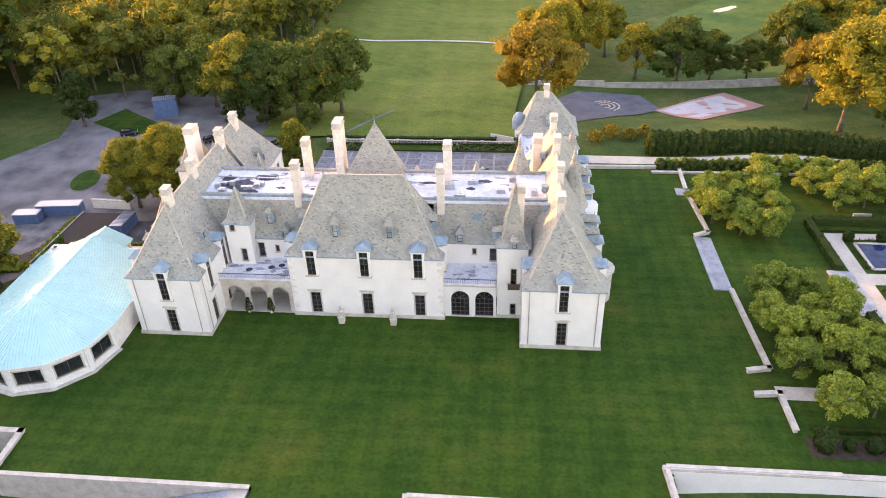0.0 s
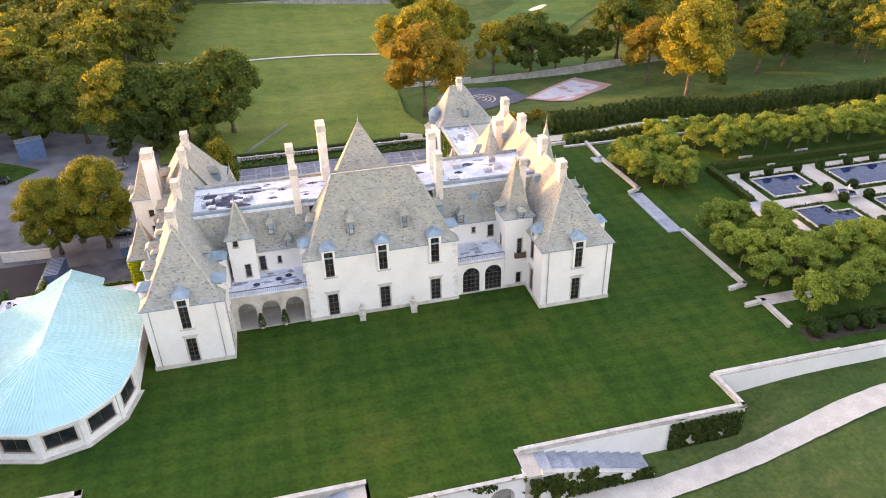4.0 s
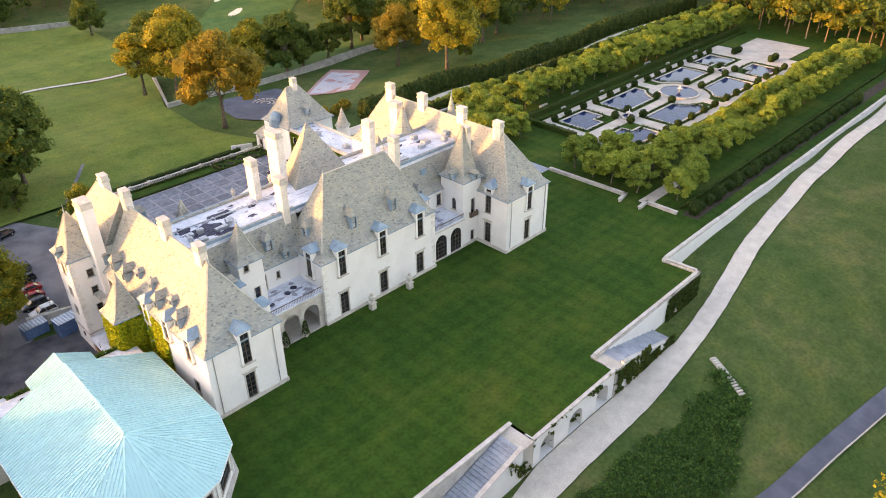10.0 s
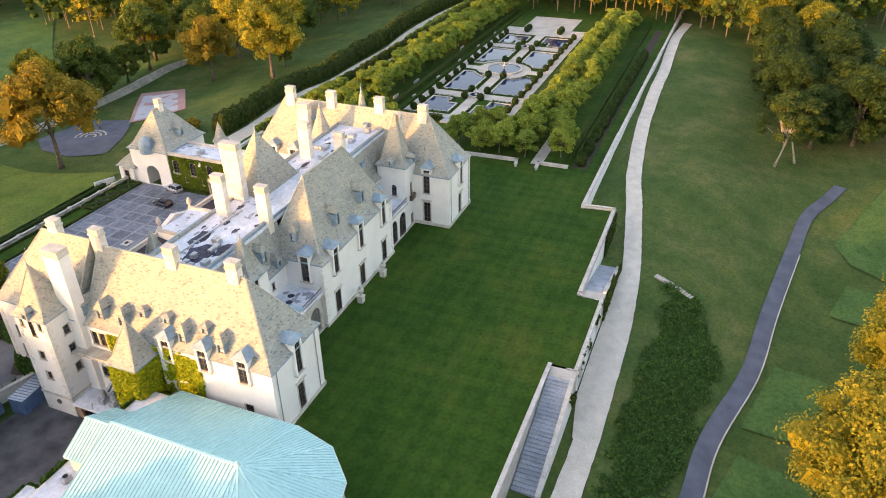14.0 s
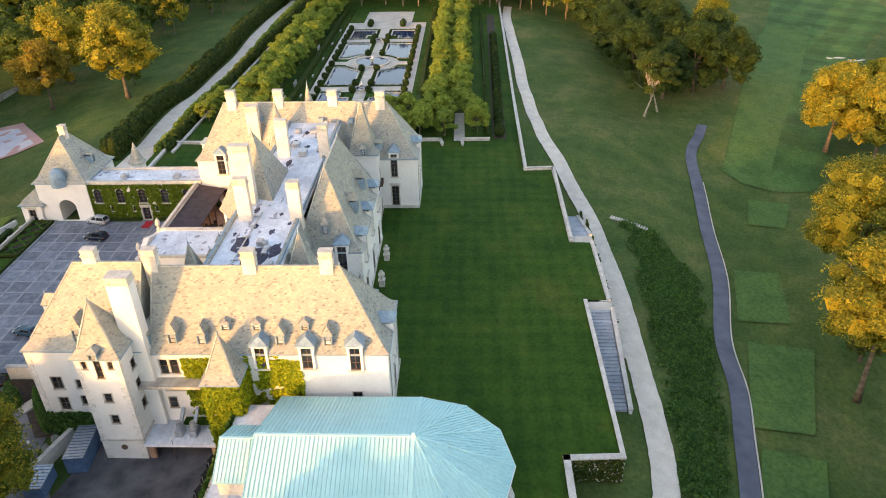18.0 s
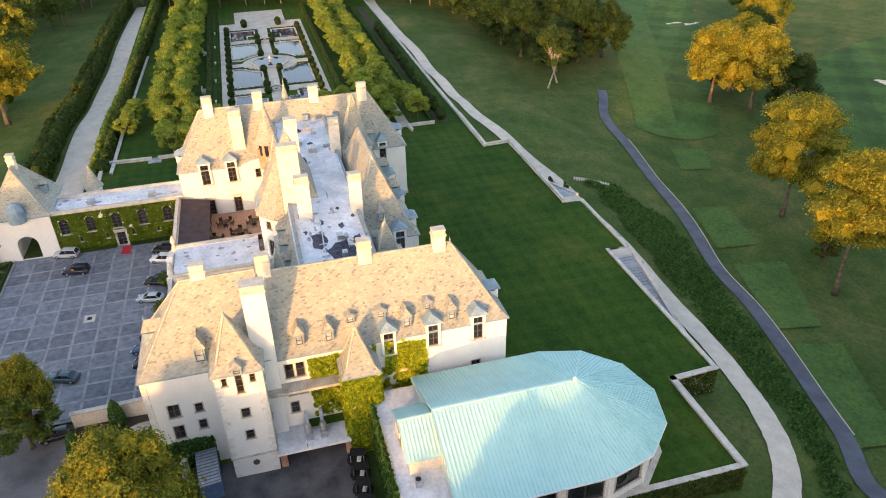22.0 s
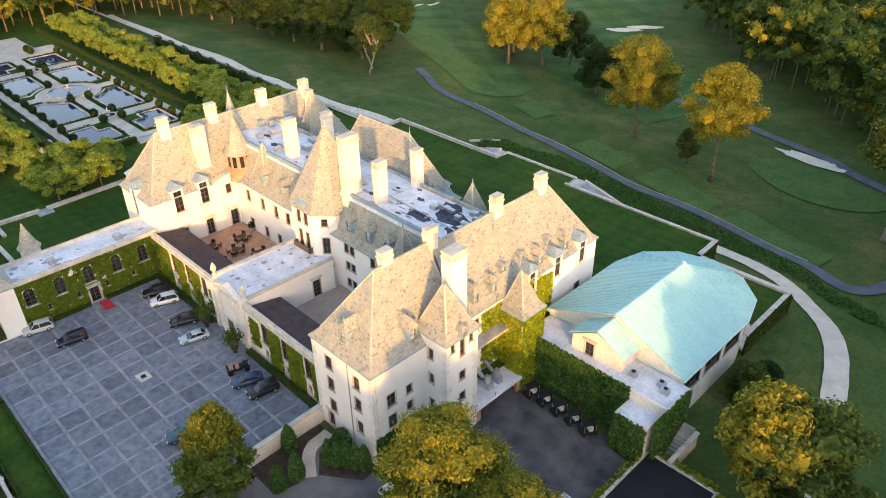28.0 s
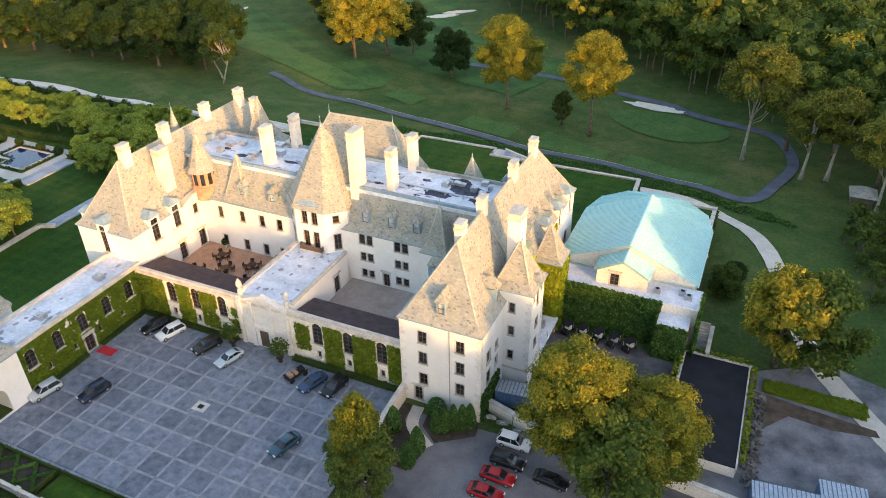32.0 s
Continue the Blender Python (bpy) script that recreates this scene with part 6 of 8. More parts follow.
def potted(x, y, z, kind, label, hgt=1.6):
    t = thing("potted_shrub", label, "potted plant", pose(x, y, z), "potted shrubs")
    part("pot", Form().lathe(0, 0, [(0.28, 0), (0.4, 0.5), (0.45, 0.55), (0.36, 0.56)], 12), STONE, t, "", Matrix())
    r = np.random.RandomState(int(abs(x * 7 + y * 3)))
    zz = r.uniform(0, 1, 260)
    rad = (0.5 * (1 - zz) ** 0.7 + 0.08) if kind == "cone" else np.full(260, 0.55) * np.sqrt(1 - (2 * zz - 1) ** 2 * 0.9)
    a = r.uniform(0, 2 * math.pi, 260)
    p = np.stack([rad * np.cos(a), rad * np.sin(a), 0.55 + zz * hgt], 1)
    part("foliage", quads_mesh("foliage", leaf_cloud(p, np.stack([np.cos(a), np.sin(a), zz * 0 + 0.3], 1), 0.24, 5), LEAF["yew"]), None, t, "", Matrix())


for x in (-39.55, -36.0):
    potted(x, 89.1, 0.1, "cone", "clipped dark cone shrub in a pot by the loggia arch", 2.3)
for x, y in ((-0.8, 110.0), (-12.5, 110.9), (0.6, 121.2)):
    potted(x, y, 1.1, "ball", "leafy round shrub in a stone pot on the patio", 1.1)


def urn(x, y):
    u = thing("stone_urn", "carved white stone urn on a square pedestal by the lawn", "urn", pose(x, y, 0), "lawn urns")
    part("pedestal", Form().box(-0.45, 0.45, -0.45, 0.45, -0.1, 1.1).box(-0.55, 0.55, -0.55, 0.55, 1.1, 1.25), STONE, u, "", Matrix())
    part("bowl", Form().lathe(0, 0, [(0.25, 1.25), (0.15, 1.5), (0.5, 1.9), (0.55, 2.3), (0.2, 2.5), (0.3, 2.8), (0.05, 3.0)], 14), STONE, u, "", Matrix())


urn(-24.3, 87.4)
urn(-16.2, 87.4)

# north edge of the forecourt: clipped parterres, balustrade, dark hedge
PZ = CZ + 0.05
for x0, x1, green in ((-43, -34.5, True), (-34, -12, False), (-11.5, 2.0, True)):
    bed = drape("parterre_bed", [(x0, 155.6), (x1, 155.6), (x1, 159.8), (x0, 159.8)], SOIL if green else LAWN, 0.0, "parterre bed of dark soil and clipped box" if green else "plain grass panel beside the forecourt", "flower bed", flat=PZ)
    boxes = [(x0, x1, 155.6, 156.0, PZ, PZ + 0.5), (x0, x1, 159.4, 159.8, PZ, PZ + 0.5)]
    if green:
        boxes += [(x0, x0 + 0.4, 156, 159.4, PZ, PZ + 0.5), (x1 - 0.4, x1, 156, 159.4, PZ, PZ + 0.5)]
    hedge("box_hedge", boxes, "low clipped box hedge edging the parterre" if green else "low clipped hedge edging the grass panel", "hedge", 14, 0.2, int(x0) + 90)
    if green:
        lat, seeds = Form(), []
        cells = max(2, round((x1 - x0 - 0.8) / 2.9))
        cwid = (x1 - x0 - 0.8) / cells
        for k in range(cells):
            xa = x0 + 0.4 + k * cwid
            for ya, yb in ((156.0, 159.4), (159.4, 156.0)):
                lat.bar((xa, ya, PZ + 0.18), (xa + cwid, yb, PZ + 0.18), 0.34, 0.36)
                q = np.random.RandomState(k + int(ya)).uniform(0, 1, (170, 3))
                seeds.append(np.stack([xa + cwid * q[:, 0] + 0.2 * (q[:, 1] - 0.5), ya + (yb - ya) * q[:, 0] + 0.4 * (q[:, 1] - 0.5), PZ + 0.3 + 0.12 * q[:, 2]], 1))
        knot = solo("box_lattice", lat, LEAF["bank"], "clipped box lattice of diagonal low hedges", "hedge")
        pts = np.concatenate(seeds)
        part("foliage", quads_mesh("foliage", leaf_cloud(pts, np.tile([0, 0, 1.0], (len(pts), 1)), 0.2, 31), LEAF["bank"]), None, knot, "", Matrix())
solo("kerb", Form().box(-43.6, 2.4, 155.15, 155.55, CZ - 0.3, CZ + 0.12), BAND, "pale granite kerb of the forecourt", "kerb", kind="structure")
balustrade([(-43.5, 160.6), (-22, 160.3), (2.2, 160.0)], -2.3, label="long weathered stone balustrade before the meadow")
hedge("meadow_hedge", [(-44, -2.5, 161.4, 162.5, -2.6, -1.2)], "low dark clipped hedge beyond the balustrade", "yew", 9, 0.3, 77)
solo("white_screen", Form().rings([[(x, y, z) for x, z in ((-4.0, -2.5), (1.6, -2.5), (1.6, -1.6), (-4.0, -0.6))] for y in (163.0, 163.3)]), STUCCO, "small white sloping garden wall end", "wall", kind="structure")

# wall, path and conifers between forecourt and car park
run([(-44.0, 127.0), (-44.4, 138.5)], -4, -0.4, 0.5, CREAM, "court_wall", "cream rendered wall between forecourt and car park", 0.14, STONE)
drape("garden_path", ribbon([(-46.6, 128.0), (-47.4, 131.5), (-50.8, 134.0)], 0.8), PAVING, 0.16, "curving pale garden path", "path", 2.0)
drape("planting_bed", [(-44.6, 128.0), (-44.7, 138.5), (-50, 138.5), (-50.6, 135.4), (-48.2, 133.2), (-46.0, 131.0), (-45.6, 128)], SOIL, 0.12, "dark planting bed with columnar conifers", "planting bed", 2.0)
drape("planting_bed", [(-48.2, 128), (-48.6, 131), (-51.2, 133), (-55.5, 129.6), (-55.2, 127.6)], SOIL, 0.12, "dark planting bed with columnar conifers", "planting bed", 2.0)


def conifer(x, y, hgt, rad, seed, label="clipped columnar conifer, fresh green"):
    z = h1(x, y) + 0.05
    t = thing("columnar_conifer", label, "conifer", pose(x, y, z), "columnar conifers")
    part("trunk", Form().lathe(0, 0, [(0.16, 0), (0.1, hgt * 0.5)], 7), BARK, t, "", Matrix())
    r = np.random.RandomState(seed)
    n = int(900 * hgt / 3)
    k = r.uniform(0, 1, n)
    rr = rad * (np.minimum(1, 0.78 + 1.4 * k) * np.clip(1 - k ** 2.6, 0.02, 1) ** 0.8) * r.uniform(0.86, 1.05, n)
    a = r.uniform(0, 2 * math.pi, n)
    p = np.stack([rr * np.cos(a), rr * np.sin(a), 0.2 + k * (hgt - 0.2)], 1)
    part("crown", quads_mesh("crown", leaf_cloud(p, np.stack([np.cos(a), np.sin(a), 0.4 + k], 1), 0.24, seed + 1), LEAF["bank"]), None, t, "", Matrix())


for i, (x, y, hh) in enumerate(((-45.6, 133.2, 4.3), (-49.8, 137.6, 4.2), (-49.9, 135.1, 4.4), (-50.6, 131.0, 4.2), (-51.5, 130.5, 4.1), (-52.4, 129.6, 4.3), (-53.4, 129.0, 4.2), (-54.2, 128.3, 4.1))):
    conifer(x, y, hh, 1.0 if i < 3 else 0.78, 40 + i)
conifer(-49.2, 127.9, 2.6, 1.4, 49, "round dark green shrub beside the garden path")

# ---- copper-roofed pavilion on the west lawn ----
tent = thing("banquet_pavilion", "pavilion with a pale turquoise standing-seam metal roof", "building", pose(-66, 85, 0))
tcx, tcy, tr = -66.65, 79.05, 10.2
arc_pts = [(tcx + tr * math.cos(a), tcy + tr * math.sin(a)) for a in np.linspace(math.pi, 2 * math.pi, 7)]
ZE = 4.8
apex, rend = (-66.8, 79.1, 9.3), (-66.7, 96.1, 9.3)
rf = Form()
oo = lambda p: (tcx + (p[0] - tcx) * 1.05, tcy + (p[1] - tcy) * 1.05 if p[1] < tcy + 1 else p[1] + 0.4, ZE)
ring = [oo(p) for p in arc_pts]
ne, nw = (tcx + tr * 1.05, 96.1, ZE), (tcx - tr * 1.05, 96.1, ZE)
for a, b in zip(ring, ring[1:]):
    rf.face(a, b, apex)
rf.face(ring[-1], ne, rend, apex)
rf.face(nw, ring[0], apex, rend)
low = [(x, y, z - 0.3) for x, y, z in [nw] + ring + [ne]]
top = [nw] + ring + [ne]
rf.rings([low, top], close=False, cap=False)
rf.face(*reversed(low))
part("roof", rf, COPPER, tent, "pale turquoise standing-seam metal roof")
sm = Form()


def seam(a, b, w=0.06, hh=0.13):
    sm.bar((a[0], a[1], a[2] + 0.03), (b[0], b[1], b[2] + 0.03), w, hh)


for a, b in zip(ring, ring[1:]):
    va, vb, vt = Vector(a), Vector(b), Vector(apex)
    e = vb - va
    mid = (va + vb) / 2
    n = int(e.length / 0.42)
    down = (mid - vt).normalized()
    for i in range(1, n):
        p = va + e * (i / n)
        t = min(i / n, 1 - i / n) * 2
        q = p + (vt - mid) * t * 0.985
        seam(p, q)
for e0, e1, r0, r1 in ((ring[-1], ne, Vector(apex), Vector(rend)), (nw, ring[0], Vector(rend), Vector(apex))):
    n = int((Vector(e1) - Vector(e0)).length / 0.45)
    for i in range(n + 1):
        k = i / n
        seam(Vector(e0).lerp(Vector(e1), k), r0.lerp(r1, k))
part("seams", sm, SEAM, tent)
for p in ring:
    part("hip_cap", Form().bar((p[0], p[1], p[2] + 0.04), (apex[0], apex[1], apex[2] + 0.04), 0.2, 0.12), COPPER, tent)
part("ridge_cap", Form().bar(apex, rend, 0.3, 0.16), COPPER, tent)
part("finial", Form().lathe(apex[0], apex[1], [(0.3, apex[2]), (0.2, apex[2] + 0.4), (0.02, apex[2] + 0.5)], 8), COPPER, tent)
chain = [(tcx - tr, 95.8)] + arc_pts + [(tcx + tr, 95.8)]
for i, (a, b) in enumerate(zip(chain, chain[1:])):
    ln = math.dist(a, b)
    g = Form()
    zb = -6.0 if i < 2 else -0.3
    if ln < 6:
        facade(tent, g, a, b, zb, ZE, [(ln / 2, 1.45, ln - 1.7, 2.2, "ribbon")], 0.35)
    else:
        us = [2.9, 8.4, 13.9] if i == 0 else [4.5, 9.5]
        facade(tent, g, a, b, zb, ZE, [(u, 1.3, 4.2, 2.7, "ribbon") for u in us] if i == 0 else [(14.2, 0.1, 1.3, 2.3, "door")], 0.35)
    part("wall", g, WHITEPAINT if i else CREAM, tent)
for p in arc_pts:
    part("pilaster", Form().add(Form().box(-0.28, 0.12, -0.28, 0.28, -0.3, ZE), pose(p[0], p[1], 0, 0, 0, math.degrees(math.atan2(p[1] - tcy, p[0] - tcx)))), WHITEPAINT, tent)
part("base_course", Form().prism([(tcx + (x - tcx) * 1.06, tcy + (y - tcy) * 1.06) for x, y in arc_pts], -0.3, 0.18), STONE, tent)
gb = Form().face((ne[0] - 0.4, 95.85, 0), (nw[0] + 0.4, 95.85, 0), (nw[0] + 0.4, 95.85, ZE), (rend[0], 95.85, rend[2] - 0.3), (ne[0] - 0.4, 95.85, ZE))
part("gable_wall", gb, CREAM, tent)
DK = 4.1
an = Form()
facade(tent, an, (-62.9, 99.6), (-70.4, 99.6), DK - 0.2, 6.5, [(2.7, DK + 0.05, 1.3, 2.0, "door")])
facade(tent, an, (-62.9, 95.9), (-62.9, 99.6), DK - 0.2, 6.5, [])
facade(tent, an, (-70.4, 99.6), (-70.4, 95.9), DK - 0.2, 6.5, [])
an.face((-62.9, 99.6, 6.5), (-70.4, 99.6, 6.5), (-66.7, 99.6, 8.5))
part("porch_wall", an, CREAM, tent)
pr = Form()
for s, x in ((1, -62.5), (-1, -70.8)):
    q = [(x, 99.95, 6.45), (x, 95.9, 6.45), (-66.7, 95.9, 8.7), (-66.7, 99.95, 8.7)]
    pr.face(*(q if s > 0 else q[::-1]))
    pr.face(*[(a, b, c - 0.2) for a, b, c in (q[::-1] if s > 0 else q)])
part("porch_roof", pr, COPPER, tent)
ps = Form()
for i in range(10):
    for x in (-62.5, -70.8):
        ps.bar((x, 99.9 - 0.42 * i, 6.49), (-66.7, 99.9 - 0.42 * i, 8.74), 0.06, 0.1)
part("seams", ps, SEAM, tent)
part("ridge_cap", Form().bar((-66.7, 99.95, 8.74), (-66.7, 95.9, 8.74), 0.24, 0.14), COPPER, tent)
gt = Form()
for a, b in zip([nw] + ring, ring + [ne]):
    gt.bar((a[0], a[1], a[2] - 0.12), (b[0], b[1], b[2] - 0.12), 0.16, 0.2)
part("gutter", gt, WHITEPAINT, tent, "pale metal eaves gutter")
deck = solo("service_deck", Form().box(-78.2, -56.6, 96.0, 101.3, -4.8, DK - 0.06), CREAM, "raised flat deck behind the pavilion, grey membrane on top", "deck", kind="structure")
part("membrane", Form().box(-77.9, -56.8, 96.1, 101.0, DK - 0.06, DK), MEMBRANE, deck)
part("step_block", Form().box(-77.4, -73.0, 101.3, 104.4, -4.8, 2.5), CREAM, deck)
part("membrane", Form().box(-77.2, -73.2, 101.3, 104.2, 2.5, 2.56), MEMBRANE, deck)
for x, y in ((-71.9, 99.0), (-75.4, 98.2), (-76.4, 99.0)):
    u = thing("condenser_unit", "small grey rooftop condenser", "air conditioner", pose(x, y, DK), "condensers")
    part("body", Form().box(-0.5, 0.5, -0.35, 0.35, 0, 0.8), METAL, u, "", Matrix())
    part("fan", Form().lathe(0, 0, [(0.3, 0.8), (0.3, 0.86), (0.1, 0.87)], 10), RUBBER, u, "", Matrix())
part("hedge", quads_mesh("hedge", np.concatenate([ivy((-56.6, 101.3), (-73.0, 101.3), -3.4, DK + 0.3, 12000, 21, (), 0.42, 0.95, 0.5), ivy((-73.0, 104.4), (-77.4, 104.4), -3.6, 2.6, 2600, 22, (), 0.42, 0.9, 0.4), ivy((-73.0, 101.3), (-73.0, 104.4), -3.6, 2.6, 1800, 23, (), 0.4, 0.9, 0.4), ivy((-78.2, 104.2), (-78.2, 96.4), -4.4, DK + 0.2, 5200, 24, (), 0.42, 0.7, 0.4)]), LEAF["bank"]), None, deck, "thick ivy over the deck wall")
for a, b, z0, z1, cnt, sd in (((-58.4, 104.5), (-58.4, 100.3), -3.5, 8.8, 4200, 31), ((-58.4, 100.3), (-54.4, 100.3), -0.5, 8.7, 3600, 32), ((-54.2, 104.5), (-58.4, 104.5), -1, 8.6, 1800, 33), ((-54.5, 108.2), (-54.5, 104.5), 0.5, 9.6, 1500, 34), ((-54.5, 100.3), (-54.5, 93.6), 1.0, 10.0, 4200, 35)):
    part("ivy", quads_mesh("ivy", ivy(a, b, z0, z1, cnt, sd, [(0.3, 1.5, 6, 12)] if sd == 35 else (), 0.42, 0.85 if sd < 34 else 0.5, 0.3), LEAF["sunivy"]), None, house, "bright yellow-green ivy over the turret and wall")
for p0, p1, z0, z1, cnt, sd in (((-28.6, 51.25), (-10.2, 51.25), -2.4, 0.3, 1100, 51), ((-9.6, 51.15), (-1.0, 51.15), -4.6, -0.4, 1900, 52), ((-1.0, 51.15), (6.8, 51.15), -4.4, -2.6, 900, 55), ((10.5, 54.75), (20.8, 54.75), -4.8, -0.1, 3200, 53), ((-33.5, 51.15), (-28.8, 51.15), -4.8, 0.0, 500, 57), ((-61.4, 61.8), (-61.1, 55.2), -4.4, 0.4, 2600, 54), ((-76.85, 77.0), (-76.85, 61.8), -3.4, 0.2, 4200, 56), ((21.25, 55.0), (20.8, 61.0), -4.8, 0.0, 1500, 58)):
    solo("wall_ivy", quads_mesh("wall_ivy", ivy(p0, p1, z0, z1, cnt, sd, (), 0.4, {51: 0.22, 57: 0.2, 54: 0.75, 56: 0.8}.get(sd, 0.45), 0.3), LEAF["hedge"]), None, "green creeper hanging on the terrace wall", "creeper")
BANK = [(6.4, 43.5), (6.3, 37.9), (0, 35), (-6, 33), (-12, 31.2), (-24, 33.4), (-38, 36.0), (-51, 38.9), (-64, 41.8), (-72, 44.8), (-80, 48.4), (-92, 52), (-92, 56), (-80, 52), (-71.7, 49.6), (-63, 48.2), (-53.4, 47.1), (-38.6, 45.4), (-23, 44.5), (-10, 43.6)]
rb = np.random.RandomState(77)
bp = np.stack([rb.uniform(-92, 7, 130000), rb.uniform(31, 56, 130000)], 1)
bp = bp[inside(bp[:, 0], bp[:, 1], BANK)]
rim_d = edge_distance(bp[:, 0], bp[:, 1], BANK)
clump = np.array([noise.noise(Vector((a * 0.22, b * 0.22, 3.0))) + 0.6 * noise.noise(Vector((a * 0.7, b * 0.7, 9.0))) for a, b in bp])
grown = rim_d / 2.4 + clump * 1.1 + rb.normal(0, 0.22, len(bp)) > 0.40
bp, clump = bp[grown], clump[grown]
bz = height(bp[:, 0], bp[:, 1]) + 0.05 + np.clip(0.2 + 0.5 * clump, 0.05, 0.6) * rb.uniform(0, 1, len(bp))
solo("ground_ivy", quads_mesh("ground_ivy", leaf_cloud(np.column_stack([bp, bz]), np.tile([0, 0, 1.0], (len(bp), 1)), 0.36, 78, 0.7), LEAF["bank"]), None, "dense rough ground ivy on the bank below the road", "ground cover", kind="stuff")

# ---- water garden east of the house ----
solo("garden_lawn", Form().box(57.5, 154, 89.0, 118.0, -0.2, 0.012), LAWN, "dark lawn panels of the water garden", "lawn", kind="structure")
AX = 103.4


def strip(x0, x1, y0, y1):
    solo("garden_walk", Form().box(x0, x1, y0, y1, -0.2, 0.05), PAVING, "pale paved walk of the water garden", "paving", kind="structure")


strip(57.5, 154, 116.0, 118.0)
strip(57.5, 154, 89.0, 91.0)
strip(57.5, 60.0, 91.0, 116.0)
strip(154, 172, 94.5, 112.5)
strip(60.0, 73.8, AX - 1.6, AX + 1.6)
strip(73.8, 78.2, 91.0, 116.0)
strip(78.2, 93.5, AX - 1.4, AX + 1.4)
strip(109.5, 125.8, AX - 1.4, AX + 1.4)
strip(125.8, 130.4, 91.0, 116.0)
strip(130.4, 144.5, AX - 1.6, AX + 1.6)
strip(144.5, 154, 91.0, 116.0)
strip(99.8, 103.2, 109.6, 116.0)
strip(99.8, 103.2, 91.0, 97.2)


def pool(ring, label="rectangular reflecting pool with a pale stone rim"):
    cx, cy = sum(p[0] for p in ring) / len(ring), sum(p[1] for p in ring) / len(ring)
    t = thing("reflecting_pool", label, "pool", pose(cx, cy, 0), "reflecting pools", "")
    part("water", Form().prism(ring, 0.02, 0.06), WATER, t)
    rim, hed = Form(), []
    for a, b in zip(ring, ring[1:] + ring[:1]):
        rim.bar((*a, 0.09), (*b, 0.09), 0.5, 0.22)
    part("rim", rim, PAVING, t)
    v = []
    for k, (a, b) in enumerate(zip(ring, ring[1:] + ring[:1])):
        d = np.array(b) - np.array(a)
        ln = np.linalg.norm(d)
        n = np.array([d[1], -d[0]]) / ln
        if np.dot(n, (np.array(a) + b) / 2 - (cx, cy)) < 0 and ln > 4:
            n = -n
        r = np.random.RandomState(k + int(cx * 3))
        m = int(ln * 16)
        u = r.uniform(0, 1, m)[:, None]
        p2 = np.array(a) + u * d + n * r.uniform(0.5, 1.15, m)[:, None]
        v.append(leaf_cloud(np.column_stack([p2, r.uniform(0.05, 0.5, m)]), np.tile([0, 0, 1.0], (m, 1)), 0.32, k + 5, 0.8))
    part("edging_hedge", quads_mesh("edging_hedge", np.concatenate(v), LEAF["yew"]), None, t, "low dark clipped edging hedge")


for sgn in (1, -1):
    Y = lambda d: AX + sgn * d
    for flip in (False, True):
        X = (lambda x: 203.6 - x) if flip else (lambda x: x)
        ring = [(61.6, 2.9), (68.6, 2.9), (68.6, 5.6), (72.3, 5.6), (72.3, 11.2), (61.6, 11.2)]
        pool([(X(x), Y(d)) for x, d in ring], "notched reflecting pool with dark still water and pale rim")
        big = [(79.6, 2.9), (93.0, 2.9)] + [(101.8 - 9.2 * math.cos(a), 9.2 * math.sin(a)) for a in np.linspace(0.38, 1.05, 6)] + [(97.3, 11.2), (79.6, 11.2)]
        pool([(X(x), Y(d)) for x, d in big], "long reflecting pool with a curved corner and pale rim")


def fountain(x, y, r, label, jet):
    t = thing("fountain", label, "fountain", pose(x, y, 0), "fountains")
    n = 32 if r > 3 else 6
    ringp = lambda q, z: [(q * math.cos(2 * math.pi * i / n), q * math.sin(2 * math.pi * i / n), z) for i in range(n)]
    part("basin", Form().rings([ringp(r, -0.1), ringp(r, 0.55), ringp(r - 0.45, 0.55), ringp(r - 0.45, 0.3)], cap=False), PAVING, t, "", Matrix())
    part("water", Form().face(*ringp(r - 0.44, 0.42)), WATER, t, "", Matrix())
    part("pedestal", Form().lathe(0, 0, [(0.5, 0), (0.3, 0.7), (0.2, 1.0), (0.75, 1.35), (0.8, 1.45), (0.3, 1.5)], 14), STONE, t, "", Matrix())
    if jet:
        part("water_jet", Form().lathe(0, 0, [(0.05, 1.45), (0.08, 2.0), (0.03, 2.5), (0.1, 2.2), (0.22, 1.6)], 10), WHITEPAINT, t, "white splashing jet", Matrix())


solo("fountain_walk", Form().lathe(101.8, AX, [(8.3, -0.2), (8.3, 0.06), (5.9, 0.062)], 40), PAVING, "round paved walk about the great fountain", "paving", kind="structure")
fountain(101.8, AX, 5.6, "great round fountain basin with a jet", True)
fountain(76.0, AX, 2.3, "small hexagonal fountain basin", True)
fountain(128.1, AX, 2.3, "small hexagonal fountain basin", False)

_tp = {}


